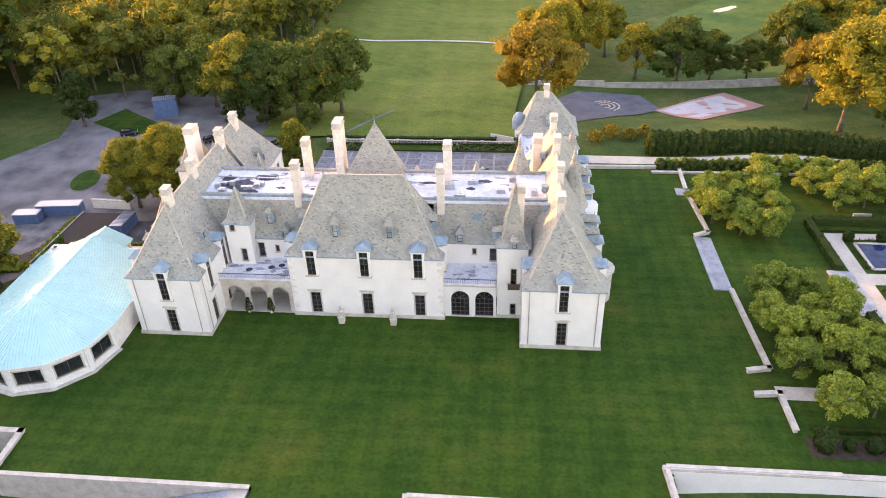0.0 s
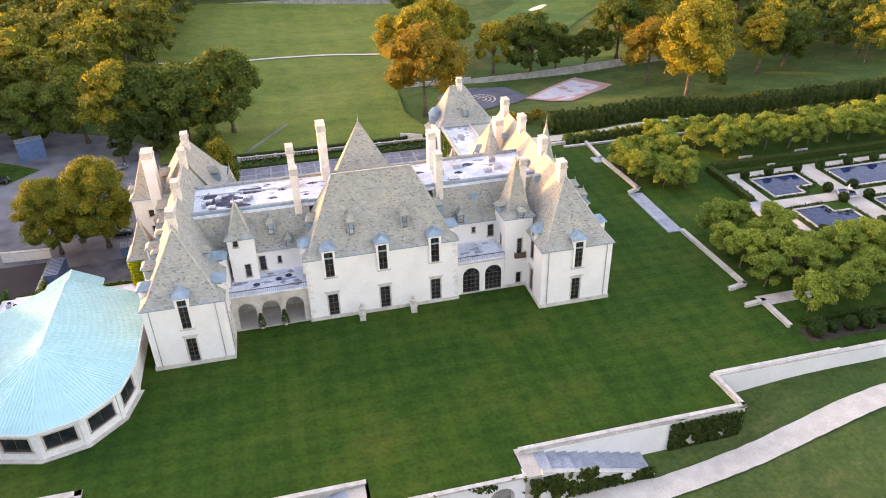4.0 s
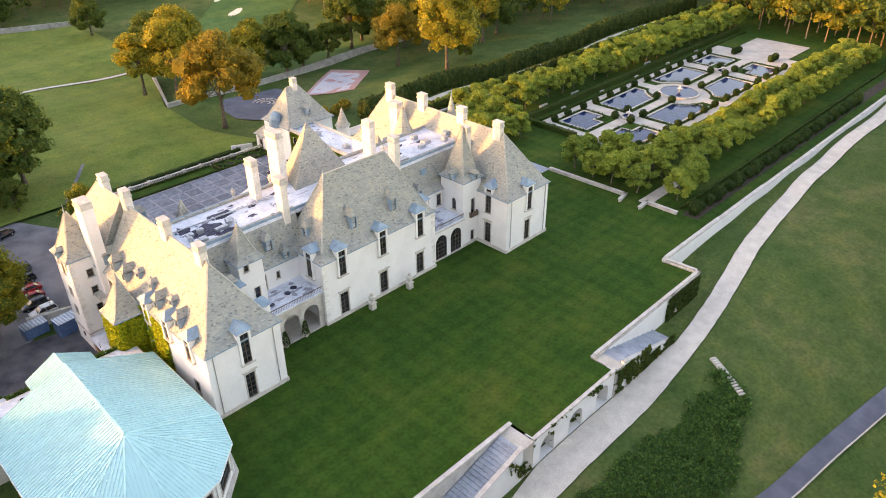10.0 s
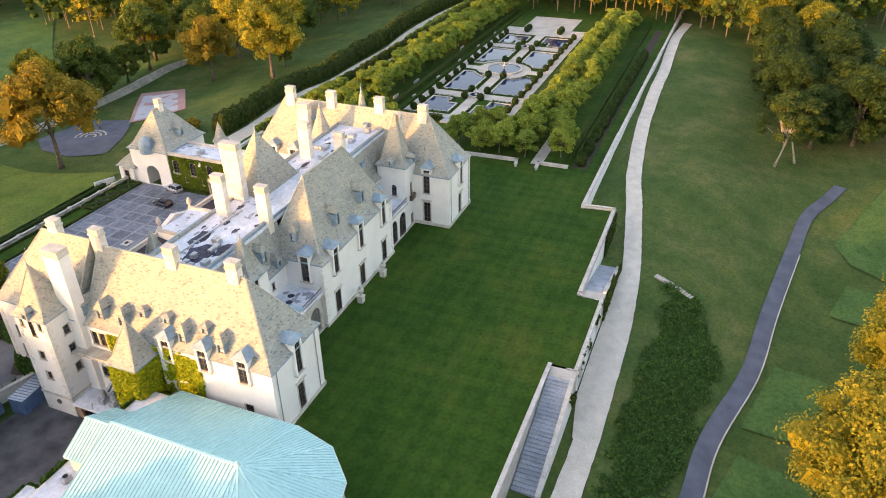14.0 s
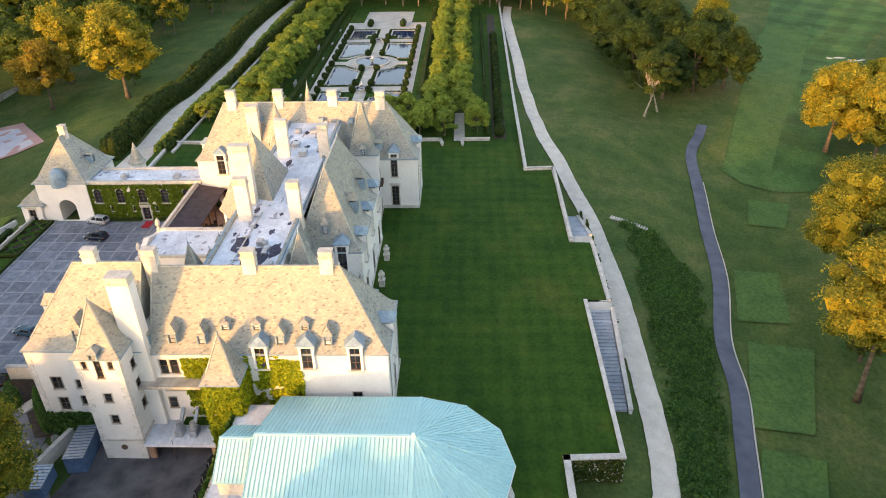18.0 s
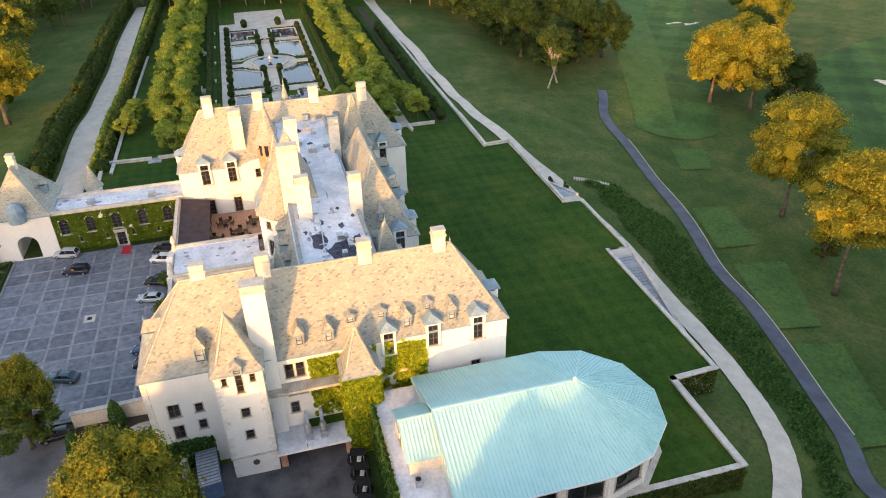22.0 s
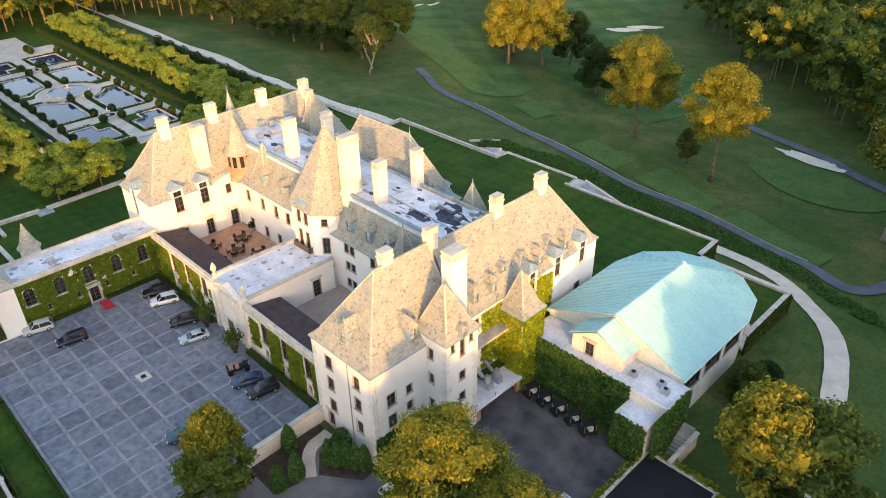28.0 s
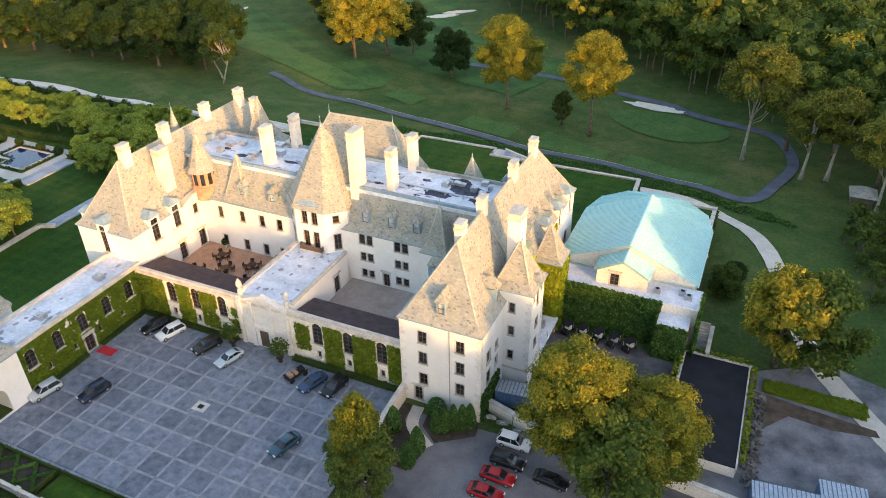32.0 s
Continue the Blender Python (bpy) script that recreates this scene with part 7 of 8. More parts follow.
def topiary(x, y, r, kind="ball", label="clipped round box topiary"):
    key = (round(r, 1), kind)
    if key not in _tp:
        rr = np.random.RandomState(int(r * 100))
        n = 330
        d = rr.normal(0, 1, (n, 3))
        d /= np.linalg.norm(d, axis=1)[:, None]
        p = d * r * rr.uniform(0.93, 1.05, (n, 1))
        p[:, 2] = p[:, 2] * (1.05 if kind == "ball" else 1.4) + r * 0.95
        core = Form().lathe(0, 0, [(0.4 * r, 0.0), (0.85 * r, 0.5 * r), (0.9 * r, r), (0.6 * r, 1.6 * r), (0.1 * r, 1.85 * r)], 9)
        _tp[key] = (quads_mesh("foliage", leaf_cloud(p, d, 0.34 * r ** 0.5, 3, 0.35), LEAF["yew"]), core.mesh("topiary", LEAF["yew"]))
    lv, core = _tp[key]
    ob = tagged(part("topiary", core, None, None, "", pose(x, y, 0.0, 0, 0, (x * 37) % 360)), label, "topiary", "topiary balls")
    part("foliage", lv, None, ob, "", Matrix())


for sgn in (1, -1):
    for x in (60.8, 66.5, 73.4, 79.0, 86.0, 92.6, 98.4, 105.2, 111.0, 117.6, 124.6, 130.2, 137.0, 143.0):
        topiary(x, AX + sgn * 12.2, 0.95)
    for x in (73.2, 79.0, 93.6, 110.0, 124.6, 130.6):
        topiary(x, AX + sgn * 2.3, 1.0)
    for x in (148, 151):
        topiary(x, AX + sgn * 6.0, 1.1)
# clipped hedges round the garden
hedge("garden_hedge", [(56.6, 176, 120.6, 122.0, -0.1, 1.5), (56.6, 176, 118.4, 118.9, -0.1, 0.5)], "long clipped hedge along the water garden", "hedge", 6, 0.36, 5)
hedge("garden_hedge", [(56.6, 174, 86.0, 87.2, -0.1, 1.4)], "long clipped hedge along the water garden", "hedge", 6, 0.36, 6)
hedge("garden_hedge", [(55.0, 56.4, 105.5, 121.0, -0.1, 1.3), (55.0, 56.4, 86.5, 93.0, -0.1, 1.3)], "clipped hedge at the head of the garden stair", "hedge", 7, 0.34, 7)
st = thing("garden_stair", "wide worn stone stair down to the pools", "stairs", pose(55, 99, 0), kind="structure")
for i in range(6):
    part("step", Form().add(Form().box(-0.4, 0.4, -6.2, 6.2, -0.3, 0.30 - 0.03 * i), pose(54.2 + 0.62 * i, 99.2, 0)), BLUESTONE, st)
for x in (70.0, 88.0, 106.0, 124.0, 142.0):
    b = thing("garden_bench", "white stone garden bench beside the hedge", "bench", pose(x, 119.6, 0), "garden benches")
    part("seat", Form().box(-0.9, 0.9, -0.25, 0.25, 0.42, 0.5), PAVING, b, "", Matrix())
    for sx in (-0.7, 0.7):
        part("leg", Form().box(sx - 0.1, sx + 0.1, -0.2, 0.2, 0, 0.42), PAVING, b, "", Matrix())
for x in (66.0, 80.0, 118.0):
    b = thing("stone_exedra", "grey stone seat block with a stepped back", "stone seat", pose(x, 122.8, 0), "stone seats")
    part("base", Form().box(-1.6, 1.6, -0.6, 0.6, -0.1, 0.5), DARKSTONE, b, "", Matrix())
    part("back", Form().box(-1.6, 1.6, 0.3, 0.6, 0.5, 1.3), DARKSTONE, b, "", Matrix())
drape("lime_walk", [(37.4, 74.2), (56, 74.4), (56, 76.8), (37.2, 76.8)], PAVING, 0.03, "pale straight path under the lime trees", "path", flat=0.0)
drape("topiary_bed", [(38.2, 64.4), (165, 63.6), (165, 66.2), (38.2, 67.6)], SOIL, 0.02, "dark bed with a row of clipped shrubs", "planting bed", flat=0.0)
i = 0
for x in np.arange(40, 128, 2.9):
    topiary(float(x), 66.0 - 0.012 * float(x - 40), (1.35, 0.8, 1.1)[i % 3], "egg" if i % 3 == 0 else "ball", "clipped yew mound in a long row")
    i += 1
hedge("lime_hedge", [(39.6, 168, 68.4, 69.0, -0.1, 0.7)], "thin low hedge under the lime trees", "hedge", 6, 0.34, 8)
# drive between tall clipped hedges
DR = [(14, 152.4), (33, 150.8), (78, 150.2), (140, 148.2), (204, 147.4)]
drape("drive", ribbon(DR, 3.3), GRAVEL, 0.16, "straight pale gravel drive between tall hedges", "road", 4.0)


def columns(name, line, off, step, hgt, rad, material, label):
    """A row of clipped columnar trees grown into a hedge."""
    line = np.array(line, float)
    seg = np.linalg.norm(np.diff(line, axis=0), axis=1)
    tot = seg.sum()
    v, core, s, k = [], Form(), 0.0, 0
    while s < tot:
        c, i = s, 0
        while c > seg[i]:
            c -= seg[i]
            i += 1
        d = (line[i + 1] - line[i]) / seg[i]
        p = line[i] + d * c + np.array([-d[1], d[0]]) * off
        z = h1(*p)
        r = np.random.RandomState(k + int(off * 10) + 500)
        hh = hgt * r.uniform(0.88, 1.1)
        n = 130
        q = r.uniform(0, 1, n)
        a = r.uniform(0, 2 * math.pi, n)
        rr = rad * np.sqrt(np.clip(1 - q ** 4, 0, 1)) * r.uniform(0.9, 1.08, n)
        v.append(leaf_cloud(np.stack([p[0] + rr * np.cos(a), p[1] + rr * np.sin(a), z + q * hh], 1), np.stack([np.cos(a), np.sin(a), q ** 3 * 1.5], 1), 0.7, k, 0.4))
        core.lathe(p[0], p[1], [(rad * 0.85, z - 0.1), (rad * 0.88, z + hh * 0.6), (rad * 0.6, z + hh * 0.88), (0.1, z + hh * 0.97)], 7)
        s += step
        k += 1
    ob = solo(name, core, LEAF[material], label, "hedge")
    part("foliage", quads_mesh("foliage", np.concatenate(v), LEAF[material]), None, ob)


columns("tall_hedge", DR[1:], 5.6, 1.7, 5.2, 1.25, "hedge", "tall clipped hedge of columnar evergreens along the drive")
columns("tall_hedge", DR[1:], 7.6, 1.9, 4.8, 1.25, "hedge", "tall clipped hedge of columnar evergreens along the drive")
# yellow-green linden leaves stand for the low sun on this row
columns("tall_hedge", DR[1:], -5.0, 1.6, 3.8, 1.0, "linden", "row of columnar evergreens along the drive, coloured yellow-green for the sun")
columns("tall_hedge", DR[1:], -7.2, 1.7, 3.6, 1.0, "hedge", "row of dark columnar evergreens along the drive")
run([(31.0, 141.6), (62.0, 141.4), (120, 140.2)], -0.6, 0.35, 0.5, STONE, "garden_wall", "low pale wall edging the north garden lawn", 0.12)
for x, y, r0 in ((21, 163, 2.0), (25, 165.5, 2.2), (29, 164.0, 1.8), (33, 166.0, 1.9)):
    r = np.random.RandomState(int(x))
    d = r.normal(0, 1, (420, 3))
    d /= np.linalg.norm(d, axis=1)[:, None]
    d[:, 2] = np.abs(d[:, 2])
    ob = solo("maple_shrub", quads_mesh("maple_shrub", leaf_cloud(d * r0 * r.uniform(0.6, 1.1, (420, 1)) + np.array([x, y, h1(x, y) + 0.8]), d, 0.55, 4), LEAF["rust"]), None, "rust-red Japanese maple shrub", "shrub", "maple shrubs")

# ---- trees ----


def crown_points(seed, hgt, rad, base, lobes, per, shape="round"):
    """Leaf places for a crown of many clumps; the clumps sit in a rough shell with gaps."""
    r = np.random.RandomState(seed)
    pts, nor, cores = [], [], []
    ch = hgt - base
    for i in range(lobes):
        k = (i + 0.5) / lobes
        a = i * 2.39996 + r.uniform(-0.4, 0.4)
        u = r.uniform(0.12, 1.0) if shape != "flat" else r.uniform(0.35, 0.9)
        prof = math.sin(math.pi * min(1, 0.14 + 0.82 * u)) ** 0.62 if shape != "tall" else math.sin(math.pi * (0.1 + 0.85 * u)) ** 0.8
        q = rad * prof * (r.uniform(0.55, 0.98) if k < 0.75 else r.uniform(0.05, 0.55))
        c = np.array([q * math.cos(a), q * math.sin(a), base + ch * (u if k < 0.75 else r.uniform(0.55, 0.9))])
        lr = rad * r.uniform(0.23, 0.38)
        d = r.normal(0, 1, (per, 3))
        d /= np.linalg.norm(d, axis=1)[:, None]
        d[:, 2] = np.where(d[:, 2] < -0.3, -d[:, 2], d[:, 2])
        pts.append(c + d * lr * r.uniform(0.55, 1.1, (per, 1)) * np.array([1, 1, 0.75]))
        nor.append(d + np.array([0, 0, 0.4]))
        cores.append((c, lr))
    return np.concatenate(pts), np.concatenate(nor), cores


def core_quads(cores, k, seed):
    """Rough dark blocks inside the clumps, so that the crown is not see-through."""
    r = np.random.RandomState(seed)
    cube = np.array([[(-1, -1, -1), (-1, 1, -1), (1, 1, -1), (1, -1, -1)], [(-1, -1, 1), (1, -1, 1), (1, 1, 1), (-1, 1, 1)], [(-1, -1, -1), (1, -1, -1), (1, -1, 1), (-1, -1, 1)],
                     [(1, -1, -1), (1, 1, -1), (1, 1, 1), (1, -1, 1)], [(1, 1, -1), (-1, 1, -1), (-1, 1, 1), (1, 1, 1)], [(-1, 1, -1), (-1, -1, -1), (-1, -1, 1), (-1, 1, 1)]], float).reshape(-1, 3)
    out = []
    for c, lr in cores:
        q, _ = np.linalg.qr(r.normal(0, 1, (3, 3)))
        out.append(cube @ q.T * lr * k + c)
    return np.concatenate(out)


def tree_meshes(seed, hgt, rad, base, lobes, per, leaf, material, shape="round", bark=None, lean=0.0):
    p, n, cores = crown_points(seed, hgt, rad, base, lobes, per, shape)
    crown = quads_mesh("crown", np.concatenate([leaf_cloud(p, n, leaf, seed, 0.5), core_quads(cores, 0.4, seed)]), material)
    r = random.Random(seed)
    f = Form()
    tr = min(0.030 * hgt, 0.42) * (0.55 if lean else 1.0)
    z1 = base + (hgt - base) * 0.5
    rings = []
    for i in range(6):
        k = i / 5
        q = tr * (1 - 0.65 * k) * (1.5 if i == 0 else 1)
        cx, cy = lean * k * z1 + 0.12 * math.sin(k * 5 + seed), 0.1 * math.cos(k * 4 + seed)
        rings.append([(cx + q * math.cos(2 * math.pi * j / 8), cy + q * math.sin(2 * math.pi * j / 8), k * z1 - 0.2) for j in range(8)])
    f.rings(rings)
    limbs = []
    for c, lr in cores[::max(1, len(cores) // 12)]:
        z0 = r.uniform(0.45, 0.85) * z1
        s = Vector((lean * z0, 0, z0))
        e = Vector(c) * 0.92 + Vector((0, 0, 0.04 * hgt))
        m = s.lerp(e, 0.5) + Vector((0, 0, -0.04 * hgt))
        w = tr * r.uniform(0.35, 0.5)
        g = Form()
        sec = []
        for q, ww in ((s, w), (m, w * 0.7), (e, w * 0.25)):
            sec.append([(q.x + ww * math.cos(2 * math.pi * j / 5), q.y + ww * math.sin(2 * math.pi * j / 5), q.z) for j in range(5)])
        g.rings(sec)
        limbs.append(g)
    for g in limbs:
        f.add(g, Matrix())
    return f.mesh("trunk", bark or BARK, True), crown


KINDS = {
    "oak_a": (101, 14, 5.8, 2.2, 66, 170, 0.42, "oak", "round"),
    "oak_b": (102, 16, 6.2, 2.6, 70, 170, 0.43, "oak", "round"),
    "oak_c": (103, 12, 5.0, 2.2, 54, 170, 0.40, "oak", "round"),
    "gold_a": (111, 17, 6.6, 4.4, 70, 165, 0.4, "gold", "round"),
    "gold_b": (112, 15, 5.6, 5.0, 60, 165, 0.4, "gold", "round"),
    "gold_d": (114, 17.5, 6.5, 3.4, 110, 300, 0.26, "sunleaf", "round"),
    "gold_c": (113, 13, 5.2, 3.6, 54, 165, 0.4, "gold", "round"),
    "rust_a": (121, 17, 7.4, 5.0, 70, 150, 0.42, "rust", "round"),
    "lime_a": (131, 5.6, 2.75, 1.2, 34, 190, 0.26, "linden", "round"),
    "lime_b": (132, 5.9, 2.85, 1.3, 36, 190, 0.26, "linden", "round"),
    "lime_c": (133, 5.3, 2.6, 1.2, 32, 190, 0.26, "linden", "round"),
    "park_a": (181, 24.5, 8.4, 8.2, 96, 330, 0.32, "gold", "round"),
    "park_b": (182, 25.4, 7.6, 10.5, 88, 330, 0.32, "gold", "round"),
    "umbrella_a": (183, 26.0, 8.0, 13.5, 74, 180, 0.46, "olive", "round"),
    "umbrella_b": (184, 19.0, 5.8, 9.0, 56, 170, 0.44, "olive", "round"),
    "pine_a": (141, 18, 5.0, 8.5, 46, 98, 0.5, "oak", "round"),
    "pine_b": (142, 20, 5.6, 10.0, 50, 98, 0.5, "oak", "round"),
    "fir_a": (151, 12, 3.4, 1.2, 60, 60, 0.5, "hedge", "tall"),
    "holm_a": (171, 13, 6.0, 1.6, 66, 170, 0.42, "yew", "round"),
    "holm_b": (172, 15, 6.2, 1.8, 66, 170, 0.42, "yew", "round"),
    "birch": (161, 11, 3.6, 4.4, 34, 90, 0.30, "hedge", "round"),
}
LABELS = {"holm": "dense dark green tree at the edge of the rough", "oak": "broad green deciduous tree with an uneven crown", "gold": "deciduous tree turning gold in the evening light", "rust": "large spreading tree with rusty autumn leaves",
          "lime": "pleached lime tree with a low spreading crown", "pine": "tall bare-stemmed tree with a high crown", "park": "tall spreading tree with a long bare trunk, coloured gold for the low sun", "umbrella": "tall tree with pale bare limbs under a high crown", "fir": "feathery conical evergreen tree, dark green", "birch": "leaning pale-barked birch at the edge of the rough"}
_made = {}


def tree(kind, x, y, s=1.0, turn=None, tall=1.0, z=None, label=""):
    k0 = kind.split("_")[0]
    turn = (x * 53.7 + y * 31.1) % 360 if turn is None else turn
    zz = (h1(x, y) if z is None else z) - 0.1
    m = Matrix.Translation((x, y, zz)) @ pose(0, 0, 0, 0, 0, turn)
    if kind not in _made:
        seed, hh, rr, bb, lo, pe, le, ma, sh = KINDS[kind]
        _made[kind] = tree_meshes(seed, hh, rr, bb, lo, pe, le, LEAF[ma], sh, PALEBARK if k0 in ("birch", "umbrella") else BARK, 0.3 if k0 == "birch" else 0.0)
    tr, cr = _made[kind]
    name = {"lime": "lime_tree", "pine": "tall_tree", "fir": "evergreen_tree", "birch": "birch_tree"}.get(k0, "tree")
    ob = thing(name, label or LABELS[k0], "tree", m @ Matrix.Diagonal((s, s, s * tall, 1)), {"lime": "lime trees"}.get(k0, "park trees"))
    part("trunk", tr, None, ob, "", Matrix())
    part("crown", cr, None, ob, "", Matrix())
    return ob


rt = random.Random(11)
LIMES = ("lime_a", "lime_b", "lime_c")


def lime(x, y, s=1.0):
    tree(LIMES[rt.randrange(3)], float(x) + rt.uniform(-0.7, 0.7), float(y) + rt.uniform(-0.7, 0.7), s * rt.uniform(1.02, 1.18), tall=rt.uniform(0.92, 1.15), z=0)


# limes on both sides of the water garden
for x, y in ((41, 95.0), (46.2, 95.2), (50.5, 93), (39.8, 89.6), (45, 90), (50.2, 88.0), (40, 84.4), (45.2, 84.8), (50.6, 83.2), (40.4, 79.6), (45.6, 79.8), (50.6, 78.4), (43.0, 71.8), (48.4, 72.0), (53.0, 73.0)):
    lime(x, y, 1.02)
for y0, xs in ((75.6, np.arange(57.4, 168, 5.5)), (81.6, np.arange(55.6, 168, 5.5))):
    for x in xs:
        lime(x, y0)
for x, y in ((38.6, 129.4), (43.4, 130.4), (48.6, 129.4), (37.8, 124.8), (42.8, 125.2), (47.8, 124.4), (38.6, 120.4), (43.2, 120.0), (48.0, 119.6), (42.2, 116.6), (46.8, 115.8)):
    lime(x, y, 1.02)
for y0, xs in ((127.5, np.arange(63, 182, 5.4)), (133.0, np.arange(60, 180, 5.4))):
    for x in xs:
        lime(x, y0 - 0.02 * (float(x) - 60), 1.04)
for x in (52.0, 57.5, 63.0):
    tree("lime_b", x, 140.0 - 0.1 * (x - 50), 0.9, z=0)
# north park
tree("rust_a", 7.2, 186, 1.42)
tree("rust_a", 81, 197, 1.12, 70)
for k, x, y, s in (("oak_b", -45, 183, 1.34), ("gold_c", -50, 181, 1.3), ("oak_a", -56, 179, 1.4), ("oak_b", -64, 180, 1.25), ("gold_a", -72, 181, 1.2), ("oak_a", -58, 204, 1.1), ("oak_b", -82, 188, 1.2), ("fir_a", -62, 172.5, 1.0), ("fir_a", -113, 172.5, 1.25), ("fir_a", -71, 172, 0.85), ("oak_a", -94, 190, 1.15), ("oak_c", -50.5, 170.5, 0.62),
                   ("oak_a", 50.4, 218.5, 1.4), ("gold_c", 38.5, 222.5, 1.25), ("oak_c", 62, 226, 1.25), ("oak_c", 73, 226, 1.05), ("oak_b", 85, 227, 1.35), ("gold_a", 94, 232, 1.35), ("gold_a", 14, 226, 1.25), ("gold_a", 23, 239, 1.3), ("gold_b", 7, 233, 1.25), ("gold_b", 32, 250, 1.2), ("oak_b", 26, 262, 1.2), ("gold_c", 54, 246, 1.1),
                   ("gold_a", 81, 173.5, 1.45), ("oak_c", 92, 176, 0.55), ("gold_a", 100, 200, 1.3), ("oak_b", 96, 210, 1.2), ("oak_a", 124, 190, 1.2), ("gold_b", 112, 186, 1.2), ("oak_b", 108, 222, 1.2), ("oak_a", 30, 330, 1.1), ("oak_c", -20, 378, 1.1), ("oak_a", 8, 372, 1.1), ("oak_b", -50, 382, 1.1)):
    tree(k, x, y, s)
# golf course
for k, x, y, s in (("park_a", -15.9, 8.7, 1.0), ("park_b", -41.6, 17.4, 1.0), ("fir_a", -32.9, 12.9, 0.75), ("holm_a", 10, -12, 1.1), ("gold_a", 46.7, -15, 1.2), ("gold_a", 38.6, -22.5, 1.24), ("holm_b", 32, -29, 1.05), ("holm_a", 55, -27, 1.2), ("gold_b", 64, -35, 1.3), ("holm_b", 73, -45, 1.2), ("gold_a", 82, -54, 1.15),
                   ("umbrella_a", -79.1, 21.1, 1.0), ("umbrella_b", -91.7, 30.1, 1.0), ("umbrella_b", -96.8, 28.6, 1.02), ("umbrella_a", -104.7, 46.0, 0.8), ("pine_b", -88, 12, 1.05), ("pine_a", -98, 14, 1.1), ("pine_b", -106, 30, 1.0), ("oak_b", 96, -68, 1.2), ("oak_a", 130, -85, 1.2)):
    tree(k, x, y, s)
tree("birch", 69.5, 24.8, 1.6, 200)
tree("birch", 73.5, 20.5, 1.5, 60)
# yew-dark leaves keep this cluster dark where the low sun would light it
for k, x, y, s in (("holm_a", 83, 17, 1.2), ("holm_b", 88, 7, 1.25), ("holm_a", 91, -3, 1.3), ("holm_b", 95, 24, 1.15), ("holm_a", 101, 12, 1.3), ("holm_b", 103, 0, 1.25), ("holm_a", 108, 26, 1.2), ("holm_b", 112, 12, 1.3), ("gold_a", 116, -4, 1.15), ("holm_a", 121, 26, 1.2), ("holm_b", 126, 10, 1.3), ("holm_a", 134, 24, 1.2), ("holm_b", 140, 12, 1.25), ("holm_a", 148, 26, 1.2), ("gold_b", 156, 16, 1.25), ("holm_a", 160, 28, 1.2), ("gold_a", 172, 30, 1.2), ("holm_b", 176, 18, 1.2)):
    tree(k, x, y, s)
# trees close to the car park and the pavilion
tree("gold_d", -68.2, 128.2, 1.0, 40, 1.0, label="large round tree, golden on top and green below")
tree("gold_d", -76.6, 128.2, 0.86, 160, 1.0)
tree("oak_a", -73.5, 132.0, 0.98, 200, 1.0)
tree("oak_c", -46.8, 143.4, 0.82, 50, 1.0, label="small green tree beside the forecourt wall")
# second tree added in gold leaves: the sunlit top of the one above
tree("gold_c", -46.0, 142.4, 0.6, 20, 1.65, label="taller gold tree added as the sunlit top of the small green tree")
tree("oak_a", -93.0, 97.6, 1.15, 30, 0.95, label="broad dense green tree beside the gravel road")
# added gold crown gives the green tree its sunlit edge
tree("gold_c", -89.6, 98.8, 1.1, 80, 1.05, label="gold tree added as the sunlit side of its green neighbour")
tree("oak_c", -81.0, 84.5, 0.55, z=h1(-81, 84.5) - 1.4)


def wood(name, ring, spacing, seed, label, mix_gold=0.2, hmin=12, hmax=19, quads=360, main="oak"):
    """A stand of trees as one mesh: clumps of leaves over every stem."""
    r = np.random.RandomState(seed)
    xs, ys = [p[0] for p in ring], [p[1] for p in ring]
    pts = []
    for x in np.arange(min(xs), max(xs), spacing):
        for y in np.arange(min(ys), max(ys), spacing):
            pts.append((x + r.uniform(-0.42, 0.42) * spacing, y + r.uniform(-0.42, 0.42) * spacing))
    pts = np.array(pts)
    pts = pts[inside(pts[:, 0], pts[:, 1], ring)]
    z = height(pts[:, 0], pts[:, 1])
    base = {}
    for k in range(4):
        for near, lobes, per, core in ((True, 24, max(14, quads // 9), 0.34), (False, 14, 14, 0.5)):
            p, n, cc = crown_points(seed * 10 + k, 1.0, 0.40, 0.22, lobes, per, "round")
            base[near, k] = (p, n, core_quads(cc, core, k))
    v = {0: [], 1: []}
    stems = Form()
    for i, ((x, y), zz) in enumerate(zip(pts, z)):
        near = math.hypot(x + 10, y - 105) < 215
        p, n, cq = base[near, i % 4]
        hh = r.uniform(hmin, hmax)
        w = hh * r.uniform(0.85, 1.15)
        a = r.uniform(0, 6.28)
        c, s = math.cos(a), math.sin(a)
        q = np.column_stack([(p[:, 0] * c - p[:, 1] * s) * w + x, (p[:, 0] * s + p[:, 1] * c) * w + y, p[:, 2] * hh + zz])
        nn = np.column_stack([n[:, 0] * c - n[:, 1] * s, n[:, 0] * s + n[:, 1] * c, n[:, 2]])
        cw = np.column_stack([(cq[:, 0] * c - cq[:, 1] * s) * w + x, (cq[:, 0] * s + cq[:, 1] * c) * w + y, cq[:, 2] * hh + zz])
        # mix_gold: share of crowns given gold leaves, standing for sunlit tops
        v[int(r.uniform() < mix_gold)].append(np.concatenate([leaf_cloud(q, nn, (0.62 if hmax > 8 else 0.45) if near else 1.7, i + seed, 0.5), cw]))
        stems.rings([[(x + t * math.cos(j * 2.094), y + t * math.sin(j * 2.094), b) for j in range(3)] for t, b in ((0.3, zz - 0.3), (0.15, zz + hh * 0.55))])
    ob = solo(name, stems, BARK, label, "woodland", kind="stuff")
